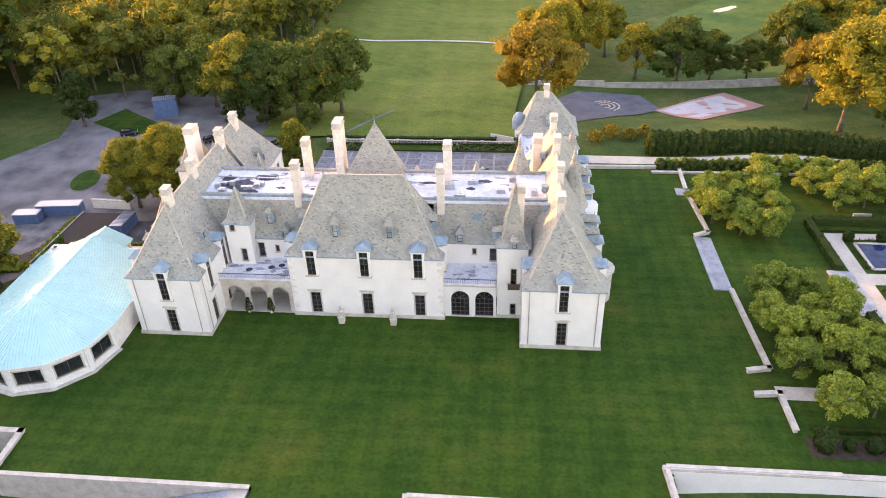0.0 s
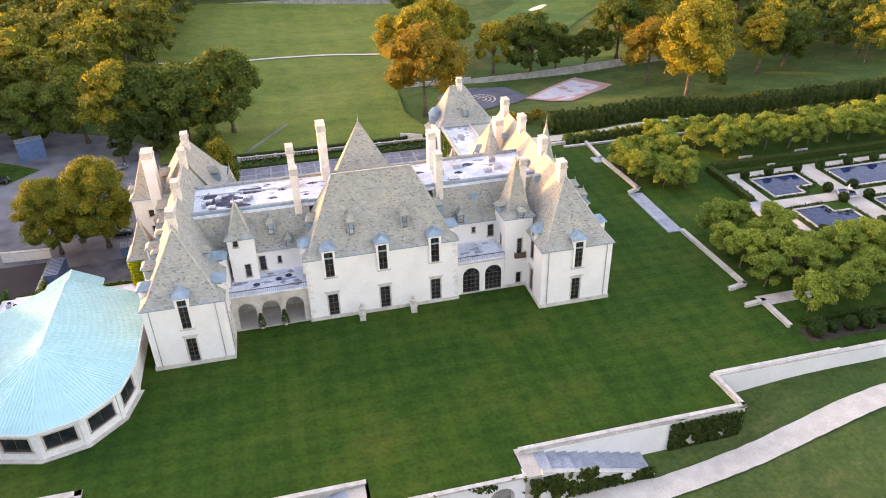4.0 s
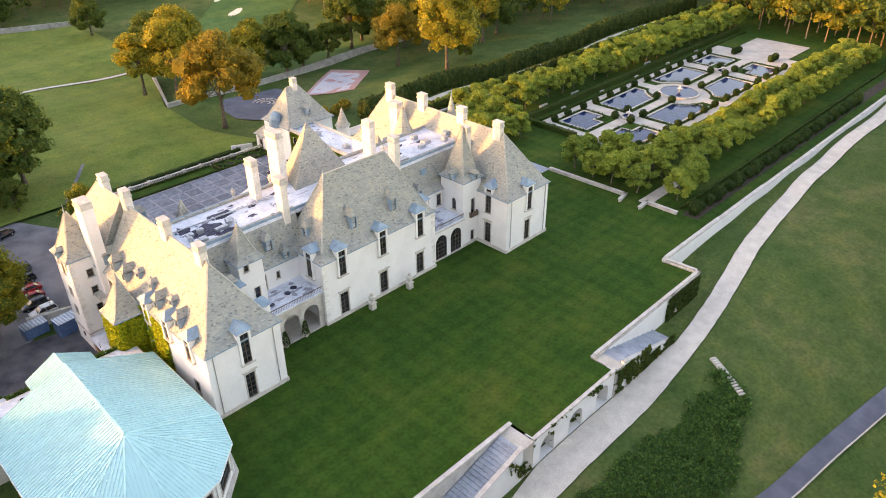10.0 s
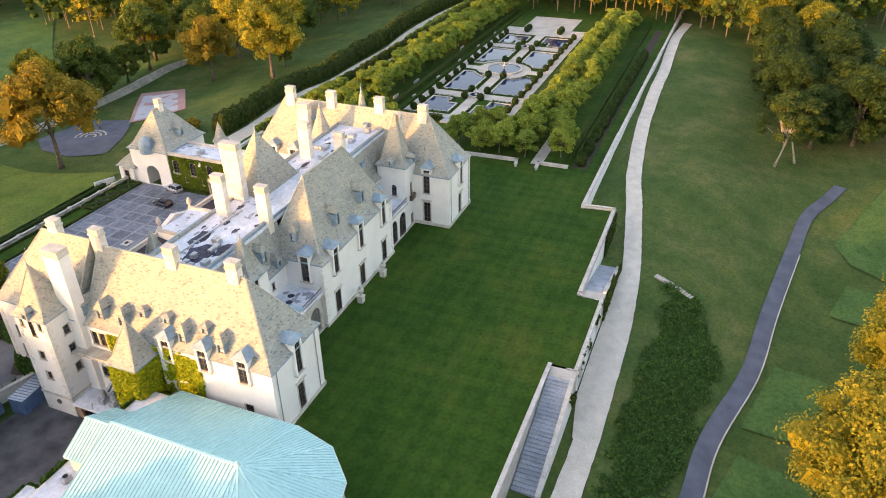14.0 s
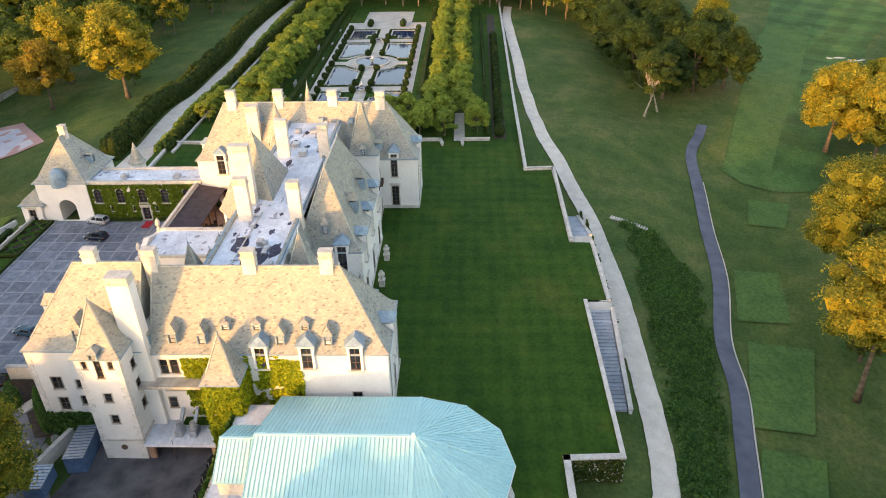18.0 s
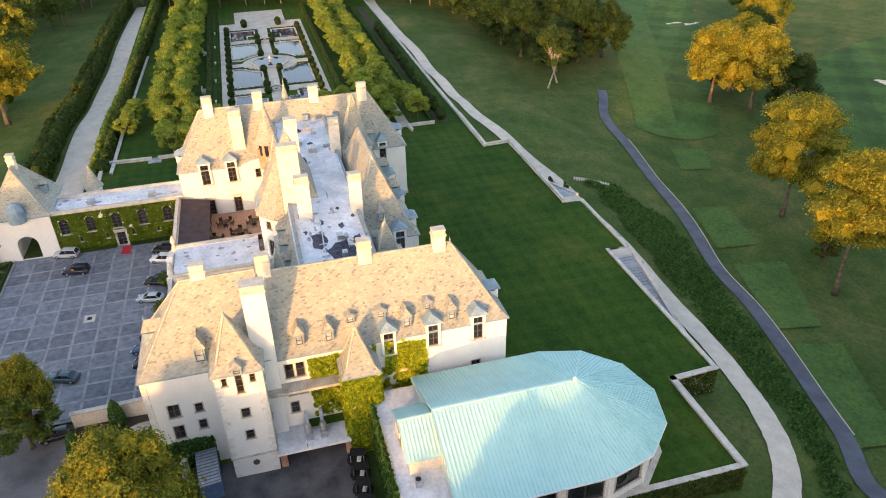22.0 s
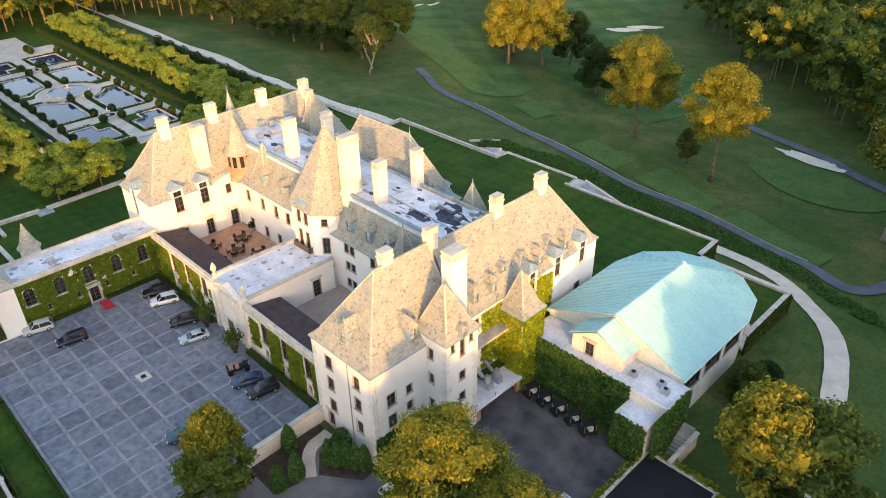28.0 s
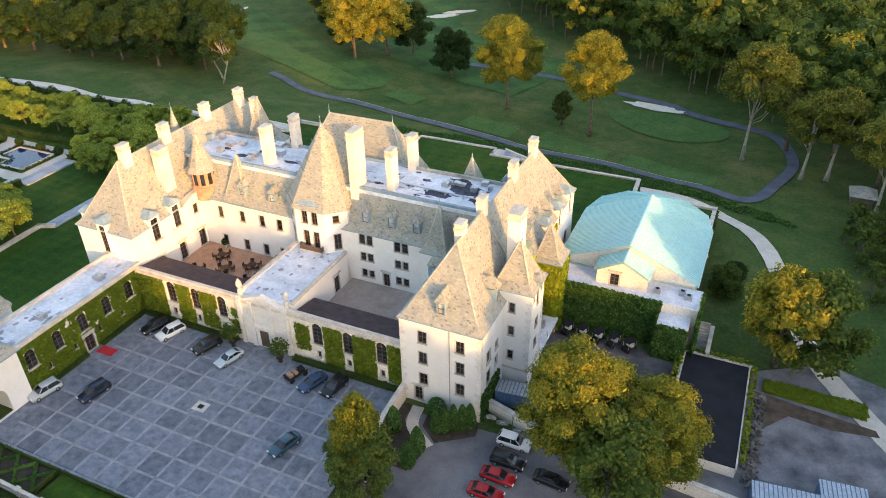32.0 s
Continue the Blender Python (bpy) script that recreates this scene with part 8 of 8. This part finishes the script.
    for k, m in ((0, main), (1, "gold")):
        if v[k]:
            part("crowns", quads_mesh("crowns", np.concatenate(v[k]), LEAF[m]), None, ob)
    return len(pts)


wood("woodland", [(-300, 150), (-196, 176), (-152, 212), (-121, 177), (-106, 196), (-88, 192), (-77, 210), (-70, 262), (-66, 330), (-70, 420), (-230, 440), (-330, 300)], 9.5, 1, "dense mixed woodland beyond the car park", 0.45, 18, 24, main="olive")
wood("woodland", [(-70, 430), (-60, 392), (0, 380), (60, 372), (132, 345), (104, 275), (116, 238), (134, 180), (230, 160), (330, 200), (330, 430), (100, 470)], 10.5, 2, "dark woodland beyond the meadow and the drive", 0.25)
wood("woodland", [(176, 64), (182, 50), (250, 46), (300, 120), (320, 190), (220, 156), (196, 144), (182, 122), (180, 92)], 8.0, 3, "woodland at the end of the water garden, gold in the light", 0.55, 12, 18)
wood("woodland", [(170, 48), (182, 50), (260, 46), (330, 40), (330, -60), (230, -40), (196, 0), (172, 24), (162, 34)], 9.5, 4, "woodland beside the golf course", 0.25)
wood("woodland", [(-116, 24), (-100, 4), (-84, -8), (-66, -20), (-50, -32), (-30, -48), (0, -72), (30, -104), (60, -190), (-60, -230), (-200, -160), (-240, -20), (-150, 30), (-116, 38)], 9.0, 5, "tall mixed woodland beside the golf course", 0.10, 19, 25)
# out of view: extended west so that its trees shade the lawn
wood("woodland", [(-300, 130), (-165, 145), (-150, 110), (-140, 60), (-128, 44), (-240, 0), (-330, 40)], 9.5, 6, "unseen woodland added west of the car park to cast shade", 0.22, 18, 25, 300)
# four unseen bands, heights tuned to where the evening sun is cut off
wood("woodland", [(-186, 138), (-148, 136), (-150, 62), (-186, 56)], 7.2, 8, "tall unseen woodland added west of the pavilion for its shade", 0.22, 27.4, 29.8, 300)
wood("woodland", [(-188, 199), (-148, 172), (-148, 138), (-186, 138)], 7.2, 9, "tall unseen woodland added west of the pavilion for its shade", 0.22, 21.0, 22.8, 300)
wood("woodland", [(-192, 216), (-150, 198), (-147, 180), (-188, 207)], 7.0, 10, "tall unseen woodland added to shade the forecourt side", 0.22, 26.5, 28.5, 300)
wood("woodland", [(-194, 232), (-153, 217), (-150, 200), (-192, 218)], 7.0, 11, "tall unseen woodland added to shade the forecourt side", 0.22, 31.0, 33.0, 300)
wood("shrub_belt", [(-124, 46), (-98, 50), (-99, 62), (-104, 80), (-112, 92), (-126, 84)], 3.6, 7, "belt of dark shrubs below the gravel road", 0.05, 2.5, 6.5, 150)

# ---- vehicles, containers and clutter ----
_paint = {}


def paint(name, col, rough=0.25):
    if name not in _paint:
        m, nt, p = mat(name, rough, 0.0, 0.45)
        v = coords(nt, space="Object")
        c = ramp(nt, noise_of(nt, v, 1.2, 3), [(0.3, tuple(x * 0.86 for x in col)), (0.7, col)])
        nt.links.new(c, p.inputs["Base Color"])
        p.inputs["Coat Weight"].default_value = 0.2
        _paint[name] = m
    return _paint[name]


PAINTS = {"black": (0.012, 0.012, 0.014), "white": (0.75, 0.75, 0.74), "silver": (0.48, 0.50, 0.51), "navy": (0.010, 0.016, 0.036), "red": (0.33, 0.012, 0.014), "blue": (0.025, 0.06, 0.13), "paleblue": (0.42, 0.50, 0.53), "teal": (0.03, 0.085, 0.12), "grey": (0.10, 0.11, 0.13)}
_car = {}


def car(x, y, turn, colour, style="saloon", z=None, label=""):
    L, W, H, waist = {"saloon": (4.7, 1.82, 1.42, 0.86), "suv": (4.7, 1.95, 1.72, 1.0), "small": (4.2, 1.75, 1.5, 0.9)}[style]
    key = (style, colour)
    if key not in _car:
        body = Form()
        sec = []
        top = {"saloon": ((-0.5, 0.66), (-0.49, 0.90), (-0.45, 0.97), (-0.30, 0.97), (0.22, 0.93), (0.36, 0.86), (0.45, 0.74), (0.49, 0.60), (0.5, 0.52)),
               "suv": ((-0.5, 0.70), (-0.495, 0.95), (-0.46, 1.02), (-0.30, 1.03), (0.20, 1.02), (0.34, 0.97), (0.44, 0.86), (0.485, 0.72), (0.5, 0.56)),
               "small": ((-0.5, 0.68), (-0.49, 0.92), (-0.46, 0.98), (-0.30, 0.98), (0.22, 0.95), (0.36, 0.88), (0.46, 0.76), (0.49, 0.62), (0.5, 0.54))}[style]
        for k, z1 in top:
            xx, z0 = k * L, 0.24 + (0.16 if abs(k) > 0.485 else 0.0)
            w = W / 2 * (0.80 if abs(k) > 0.495 else 0.89 if abs(k) > 0.485 else 0.95 if abs(k) > 0.44 else 1.0)
            hh = z1 - z0
            half = [(0.92 * w, z0), (w, z0 + 0.2 * hh), (w, z0 + 0.62 * hh), (0.965 * w, z0 + 0.86 * hh), (0.86 * w, z0 + 0.975 * hh), (0.45 * w, z1 + 0.02)]
            sec.append([(xx, y, z) for y, z in half] + [(xx, -y, z) for y, z in half[::-1]])
        body.rings(sec)
        cab = Form()
        a = {"saloon": (-0.43, -0.25, 0.06, 0.27), "suv": (-0.485, -0.40, 0.08, 0.25), "small": (-0.47, -0.36, 0.08, 0.27)}[style]
        w = W / 2

        def cabin_ring(k, zz):
            xa, xb, ww = a[0] + (a[1] - a[0]) * k, a[3] + (a[2] - a[3]) * k, w * (0.90 - 0.19 * k)
            return [(xa * L, -ww * 0.86, zz), (xa * L + 0.12, -ww, zz), (xb * L - 0.3, -ww, zz), (xb * L, -ww * 0.72, zz), (xb * L, ww * 0.72, zz), (xb * L - 0.3, ww, zz), (xa * L + 0.12, ww, zz), (xa * L, ww * 0.86, zz)]
        cab.rings([cabin_ring(0.0, waist), cabin_ring(0.55, waist + 0.5 * (H - waist)), cabin_ring(1.0, H - 0.08)])
        pil = []
        roof = Form().rings([cabin_ring(0.94, H - 0.10), cabin_ring(0.98, H - 0.04), [(x * 0.93 - 0.01 * L, y * 0.85, H) for x, y, _ in cabin_ring(1.0, H)]])
        for s in (-1, 1):
            pil.append(Form().bar((a[1] * L, s * w * 0.71, H - 0.06), (a[0] * L, s * w * 0.89, waist), 0.09))
            pil.append(Form().bar((a[2] * L, s * w * 0.71, H - 0.06), (a[3] * L, s * w * 0.89, waist), 0.07))
            pil.append(Form().bar((-0.06 * L, s * w * 0.715, H - 0.06), (-0.06 * L, s * w * 0.885, waist), 0.07))
        tyre = Form().lathe(0, 0, [(0.2, -0.11), (0.33, -0.11), (0.34, 0), (0.33, 0.11), (0.2, 0.11)], 14)
        rim = Form().lathe(0, 0, [(0.21, -0.10), (0.2, 0.115), (0.05, 0.125)], 10)
        lamp = Form().box(-0.06, 0.06, -0.2, 0.2, -0.07, 0.07)
        mc = paint("car_paint_" + colour, PAINTS[colour])
        _car[key] = [body.mesh("body", mc, True), cab.mesh("window_glass", GLASS), roof.mesh("roof", mc, True), tyre.mesh("tyre", RUBBER), rim.mesh("rim", METAL), lamp.mesh("headlight", WHITEPAINT), lamp.mesh("tail_light", REDCLOTH), [q.mesh("pillar", mc) for q in pil]]
    b, g, r, t, m, hl, tl, pl = _car[key]
    zz = h1(x, y) + 0.08 if z is None else z
    text = {"saloon": "saloon car", "suv": "sport utility vehicle", "small": "compact car"}[style]
    c = thing("car", label or "parked %s %s with dark windows" % (colour.replace("paleblue", "pale silver-blue"), text), "car", pose(x, y, zz, 0, 0, turn) @ Matrix.Diagonal((0.93, 0.95, 0.95, 1)), "parked cars")
    part("body", b, None, c, "", Matrix())
    part("window_glass", g, None, c, "", Matrix())
    rf = part("roof", r, None, c, "", Matrix())
    for q in pl:
        part("pillar", q, None, rf, "", Matrix())
    for sx in (-0.31, 0.31):
        for s in (-1, 1):
            w = part("wheel", t, None, c, "", pose(sx * L, s * (W / 2 - 0.1), 0.34, 90, 0, 0))
            part("rim", m, None, w, "", pose(0, 0, 0, 0 if s < 0 else 180, 0, 0))
    for s in (-1, 1):
        part("headlight", hl, None, c, "", pose(L * 0.485, s * W * 0.36, waist - 0.22))
        part("tail_light", tl, None, c, "", pose(-L * 0.485, s * W * 0.36, waist - 0.15))
    return c


K = CZ + 0.02
for x, y, t, c, st in ((1.6, 146.6, 77, "silver", "suv"), (-4.9, 144.0, 80, "navy", "suv"), (-2.2, 129.4, 70, "black", "suv"), (-5.4, 129.6, 70, "white", "suv"), (-12.7, 130.0, 70, "black", "suv"), (-17.5, 130.9, 75, "paleblue", "saloon"),
                      (-31.5, 130.5, 70, "blue", "saloon"), (-34.7, 130.0, 80, "black", "suv"), (-34.5, 141.5, 73, "teal", "saloon")):
    car(x, y, t, c, st, K)
for x, y, t, c, st in ((-60.5, 128.9, 180, "white", "suv"), (-60.8, 132.1, 180, "black", "suv"), (-60.5, 134.8, 180, "red", "saloon"), (-66.5, 132.7, 178, "black", "saloon"), (-60.0, 137.6, 180, "red", "saloon"), (-59.6, 141.4, 180, "black", "suv"), (-59.0, 145.5, 180, "grey", "suv"),
                      (-56.4, 161.5, 200, "black", "saloon"), (-97.5, 166.5, 30, "black", "suv"), (-74.0, 163.0, 40, "black", "suv"), (-71.5, 166.5, 40, "grey", "saloon"), (-45.9, 140.6, 95, "black", "small")):
    car(x, y, t, c, st)


def buggy(x, y, turn, z, label="black open golf cart with pale seats"):
    c = thing("golf_cart", label, "golf cart", pose(x, y, z, 0, 0, turn), "golf carts")
    part("body", Form().box(-1.1, 1.1, -0.55, 0.55, 0.3, 0.65).box(0.7, 1.15, -0.5, 0.5, 0.65, 0.9).box(-1.15, -0.6, -0.5, 0.5, 0.65, 0.85), RUBBER, c, "", Matrix())
    part("seat", Form().box(-0.5, 0.0, -0.5, 0.5, 0.65, 0.85).box(-0.55, -0.42, -0.5, 0.5, 0.85, 1.3), WHITEPAINT, c, "", Matrix())
    part("canopy", Form().box(-1.0, 0.8, -0.6, 0.6, 1.78, 1.84), RUBBER, c, "", Matrix())
    for sx in (-0.9, 0.7):
        for sy in (-0.52, 0.52):
            part("post", Form().box(sx - 0.03, sx + 0.03, sy - 0.03, sy + 0.03, 0.65, 1.78), METAL, c, "", Matrix())
            part("wheel", Form().lathe(0, 0, [(0.1, -0.1), (0.24, -0.1), (0.24, 0.1), (0.1, 0.1)], 10), RUBBER, c, "", pose(sx, sy * 1.05, 0.24, 90))


for x, y, t in ((-60.3, 104.2, 75), (-62.6, 104.2, 72), (-65.0, 104.3, 70), (-67.4, 104.4, 66), (-69.8, 104.6, 60)):
    buggy(x, y, t, h1(x, y) + 0.1)
vc = thing("vintage_car", "black open vintage car with spoked wheels and a brass grille", "car", pose(-28.4, 130.1, K, 0, 0, 250), "parked cars")
part("body", Form().box(-1.5, 0.6, -0.55, 0.55, 0.5, 0.85).box(0.6, 1.5, -0.35, 0.35, 0.5, 1.05), RUBBER, vc, "", Matrix())
part("seat", Form().box(-1.2, -0.6, -0.5, 0.5, 0.85, 1.25).box(-0.3, 0.2, -0.5, 0.5, 0.85, 1.2), TERRACOTTA, vc, "", Matrix())
part("grille", Form().box(1.5, 1.58, -0.33, 0.33, 0.5, 1.05), METAL, vc, "", Matrix())
for sx in (-1.1, 1.2):
    for sy in (-0.7, 0.7):
        part("wheel", Form().lathe(0, 0, [(0.3, -0.05), (0.38, -0.05), (0.38, 0.05), (0.3, 0.05)], 14).lathe(0, 0, [(0.08, -0.06), (0.08, 0.06)], 8), RUBBER, vc, "", pose(sx, sy, 0.38, 90))
        part("fender", Form().box(-0.45, 0.45, -0.12, 0.12, 0, 0.05), RUBBER, vc, "", pose(sx, sy, 0.82))


def container(x, y, turn, length, width, hgt, label, z=None):
    z = h1(x, y) + 0.1 if z is None else z
    c = thing("storage_container", label, "container", pose(x, y, z, 0, 0, turn), "containers")
    part("body", Form().box(-length / 2, length / 2, -width / 2, width / 2, 0, hgt - 0.06), BLUEPAINT, c, "", Matrix())
    part("roof", Form().box(-length / 2 - 0.04, length / 2 + 0.04, -width / 2 - 0.04, width / 2 + 0.04, hgt - 0.06, hgt + 0.02), METAL, c, "pale ribbed metal roof", Matrix())
    rb = Form()
    n = int(length / 0.5)
    for i in range(n):
        xx = -length / 2 + 0.25 + i * (length - 0.5) / max(1, n - 1)
        rb.box(xx - 0.05, xx + 0.05, -width / 2 - 0.05, width / 2 + 0.05, 0.1, hgt - 0.1)
        rb.box(xx - 0.05, xx + 0.05, -width / 2, width / 2, hgt, hgt + 0.06)
    part("ribs", rb, BLUEPAINT, c, "", Matrix())
    part("door", Form().box(length / 2, length / 2 + 0.06, -width / 2 + 0.1, width / 2 - 0.1, 0.15, hgt - 0.2), BLUEPAINT, c, "", Matrix())


container(-58.3, 121.6, 6, 5.6, 2.4, 2.5, "blue steel container with a pale roof beside the tower")
container(-63.4, 124.6, 4, 3.6, 2.2, 1.9, "low blue steel container in the yard")
container(-75.6, 119.0, 88, 6.0, 2.4, 2.5, "blue steel container beside the black roof")
container(-92.8, 125.4, 6, 9.0, 2.5, 2.4, "long blue container with a pale roof")
container(-98.0, 122.0, 6, 5.0, 2.5, 2.2, "short blue container with a pale roof")
container(-93.5, 181.0, 20, 6.0, 3.0, 5.0, "tall blue-grey storage box at the car park edge")
run([(-55.4, 124.4), (-63.4, 126.6)], -5, -1.4, 0.4, CREAM, "yard_wall", "cream rendered yard wall with a coping", 0.14, STONE)
run([(-78.6, 127.3), (-86.8, 128.0)], -5.5, -1.6, 0.45, CREAM, "yard_wall", "cream rendered wall round the storage yard", 0.14, STONE)
shed_b = thing("low_shed", "long low building with a black flat roof", "shed", pose(-81.5, 113, -4))
part("wall", Form().box(-86.4, -77.6, 103.2, 123.0, -5.5, -2.05), CREAM, shed_b)
part("flat_roof", Form().box(-86.3, -77.7, 103.3, 122.9, -2.05, -1.95), BLACKROOF, shed_b)
part("parapet", Form().box(-86.48, -86.3, 103, 123.2, -2.4, -1.8).box(-77.7, -77.3, 103, 123.2, -2.4, -1.75).box(-86.7, -77.3, 102.9, 103.3, -2.4, -1.75), STONE, shed_b)
part("ivy", quads_mesh("ivy", np.concatenate([hedge_leaves([(-77.4, -76.6, 103, 123, -4.5, -1.6), (-86.5, -77, 102.2, 103.1, -4.5, -1.5), (-87.3, -86.6, 103, 121, -3.0, -1.7)], 9, 0.42, 71)]), LEAF["ivy"]), None, shed_b, "shaggy ivy round the edges")
hedge("overgrown_wall", [(-101.5, -88.6, 103.2, 105.8, -5.4, -3.2)], "ivy-topped stone bank beside the storage yard", "ivy", 10, 0.4, 72, category="bank")
rub = random.Random(5)
deb = Form()
for k in range(260):
    x, y = rub.uniform(-89.0, -87.3), rub.uniform(106.5, 124.0)
    a, b, c = rub.uniform(0.08, 0.4), rub.uniform(0.06, 0.25), rub.uniform(0.06, 0.3)
    deb.add(Form().box(-a, a, -b, b, 0, c), pose(x, y, h1(x, y) + rub.uniform(0.0, 0.5), rub.uniform(-25, 25), rub.uniform(-25, 25), rub.uniform(0, 180)))
solo("rubble_heap", deb, mottled("dark_rubble", (0.07, 0.065, 0.06), (0.22, 0.20, 0.18), 0.8, 5.0, 0.95), "heap of grey building rubble along the shed", "rubble", kind="stuff")
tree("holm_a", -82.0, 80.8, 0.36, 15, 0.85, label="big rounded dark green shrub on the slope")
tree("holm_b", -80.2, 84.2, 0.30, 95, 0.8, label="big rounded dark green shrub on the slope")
hut = thing("halfway_hut", "small dark timber hut at the wood's edge", "hut", pose(-103, 38, -4.8))
part("wall", Form().box(-105, -101, 36, 40, -5.4, -2.6), BARK, hut)
part("roof", Form().rings([[(-105.6, 35.4, -2.6), (-100.4, 35.4, -2.6), (-100.4, 40.6, -2.6), (-105.6, 40.6, -2.6)], [(-103.6, 37.4, -1.3), (-102.4, 37.4, -1.3), (-102.4, 38.6, -1.3), (-103.6, 38.6, -1.3)]]), SLATE, hut)
st = thing("yard_stair", "narrow stone stair between ivy walls", "stairs", pose(-79.2, 99, -4.5), kind="structure")
for i in range(14):
    part("step", Form().box(-80.2, -78.7, 97.0 + 0.42 * i, 97.42 + 0.42 * i, -5.5, -0.5 - 0.28 * i), DARKSTONE, st)
run([(-80.5, 97.0), (-80.5, 103.2)], -6, -1.2, 0.35, STONE, "stair_wall", "stone wall beside the yard stair", 0.1)
for x, y, hh in ((-15.9, 128.0, 4.3), (-24.5, 128.2, 4.1)):
    r = np.random.RandomState(int(abs(x) * 10))
    t = thing("potted_tree", "loose leafy small tree in a dark urn before the arcade", "potted plant", pose(x, y, K), "courtyard pots")
    part("pot", Form().lathe(0, 0, [(0.3, 0), (0.34, 0.12), (0.18, 0.25), (0.5, 0.75), (0.58, 0.9), (0.46, 0.91)], 14), PATIOMETAL, t, "dark metal urn", Matrix())
    part("stem", Form().lathe(0, 0, [(0.09, 0.8), (0.05, hh * 0.65)], 6), BARK, t, "", Matrix())
    d = r.normal(0, 1, (620, 3))
    d /= np.linalg.norm(d, axis=1)[:, None]
    part("crown", quads_mesh("crown", leaf_cloud(d * np.array([1.55, 1.5, hh * 0.30]) * r.uniform(0.35, 1.12, (620, 1)) + np.array([0, 0, hh * 0.66]), d, 0.3, 9), LEAF["oak"]), None, t, "", Matrix())
part("ivy", quads_mesh("ivy", np.concatenate([ivy((-55.05, 127.0), (-55.05, 120.6), -3.2, 1.2, 2600, 61, (), 0.36, 0.7, 0.35)]), LEAF["bank"]), None, house, "green creeper at the foot of the wall")
for x, y, t, w in ((-56.3, 126.0, 8, 1.5), (-58.0, 126.4, 12, 1.8), (-60.2, 126.9, 20, 1.4)):
    sl = thing("carved_slab", "broken carved pale stone slab leaning on the yard wall", "stone slab", pose(x, y, h1(x, y) + 0.05, 24, 0, t + 180), "carved slabs")
    rr = random.Random(int(-x * 10))
    rg = [(w / 2 * rr.uniform(0.8, 1.05) * math.cos(k * 0.628), 0.75 + 0.8 * rr.uniform(0.8, 1.05) * math.sin(k * 0.628)) for k in range(10)]
    part("slab", Form().rings([[(a, yy, b) for a, b in rg] for yy in (0, 0.16)]), DARKSTONE, sl, "", Matrix())
    cf = Form()
    for k in range(9):
        a, b = rr.uniform(-w * 0.32, w * 0.32), rr.uniform(0.3, 1.2)
        cf.box(a - rr.uniform(0.06, 0.2), a + rr.uniform(0.06, 0.2), -0.07, 0.0, b, b + rr.uniform(0.06, 0.25))
    part("carving", cf, QUOIN, sl, "pale raised carving", Matrix())
for x, y in ((-59.6, 127.2), (-58.7, 109.8), (-25.9, 117.0)):
    l = thing("lamp_post", "slim dark lamp post with a globe", "street lamp", pose(x, y, h1(x, y)), "lamp posts")
    part("post", Form().lathe(0, 0, [(0.1, 0), (0.05, 0.4), (0.04, 3.4)], 8), FRAME, l, "", Matrix())
    part("globe", Form().lathe(0, 0, [(0.06, 3.4), (0.2, 3.6), (0.2, 3.75), (0.05, 3.95)], 10), WHITEPAINT, l, "", Matrix())
# stone park wall and timber fence far behind
for pts, z in (([(18, 251), (5, 214)], -6.0), ([(5, 214), (28, 214)], -5.0), ([(28, 214), (48, 215), (68, 217)], -5.6), ([(68, 217), (84, 219), (99, 217), (128, 210)], -5.4)):
    run(pts, z - 5, z, 0.5, DARKSTONE, "park_wall", "old grey stone park wall across the grass", 0.1)
run([(-66, 372.5), (-29, 371), (2, 363), (34, 351.5)], -14, -9.0, 0.5, DARKSTONE, "park_wall", "old grey stone park wall across the grass", 0.1)
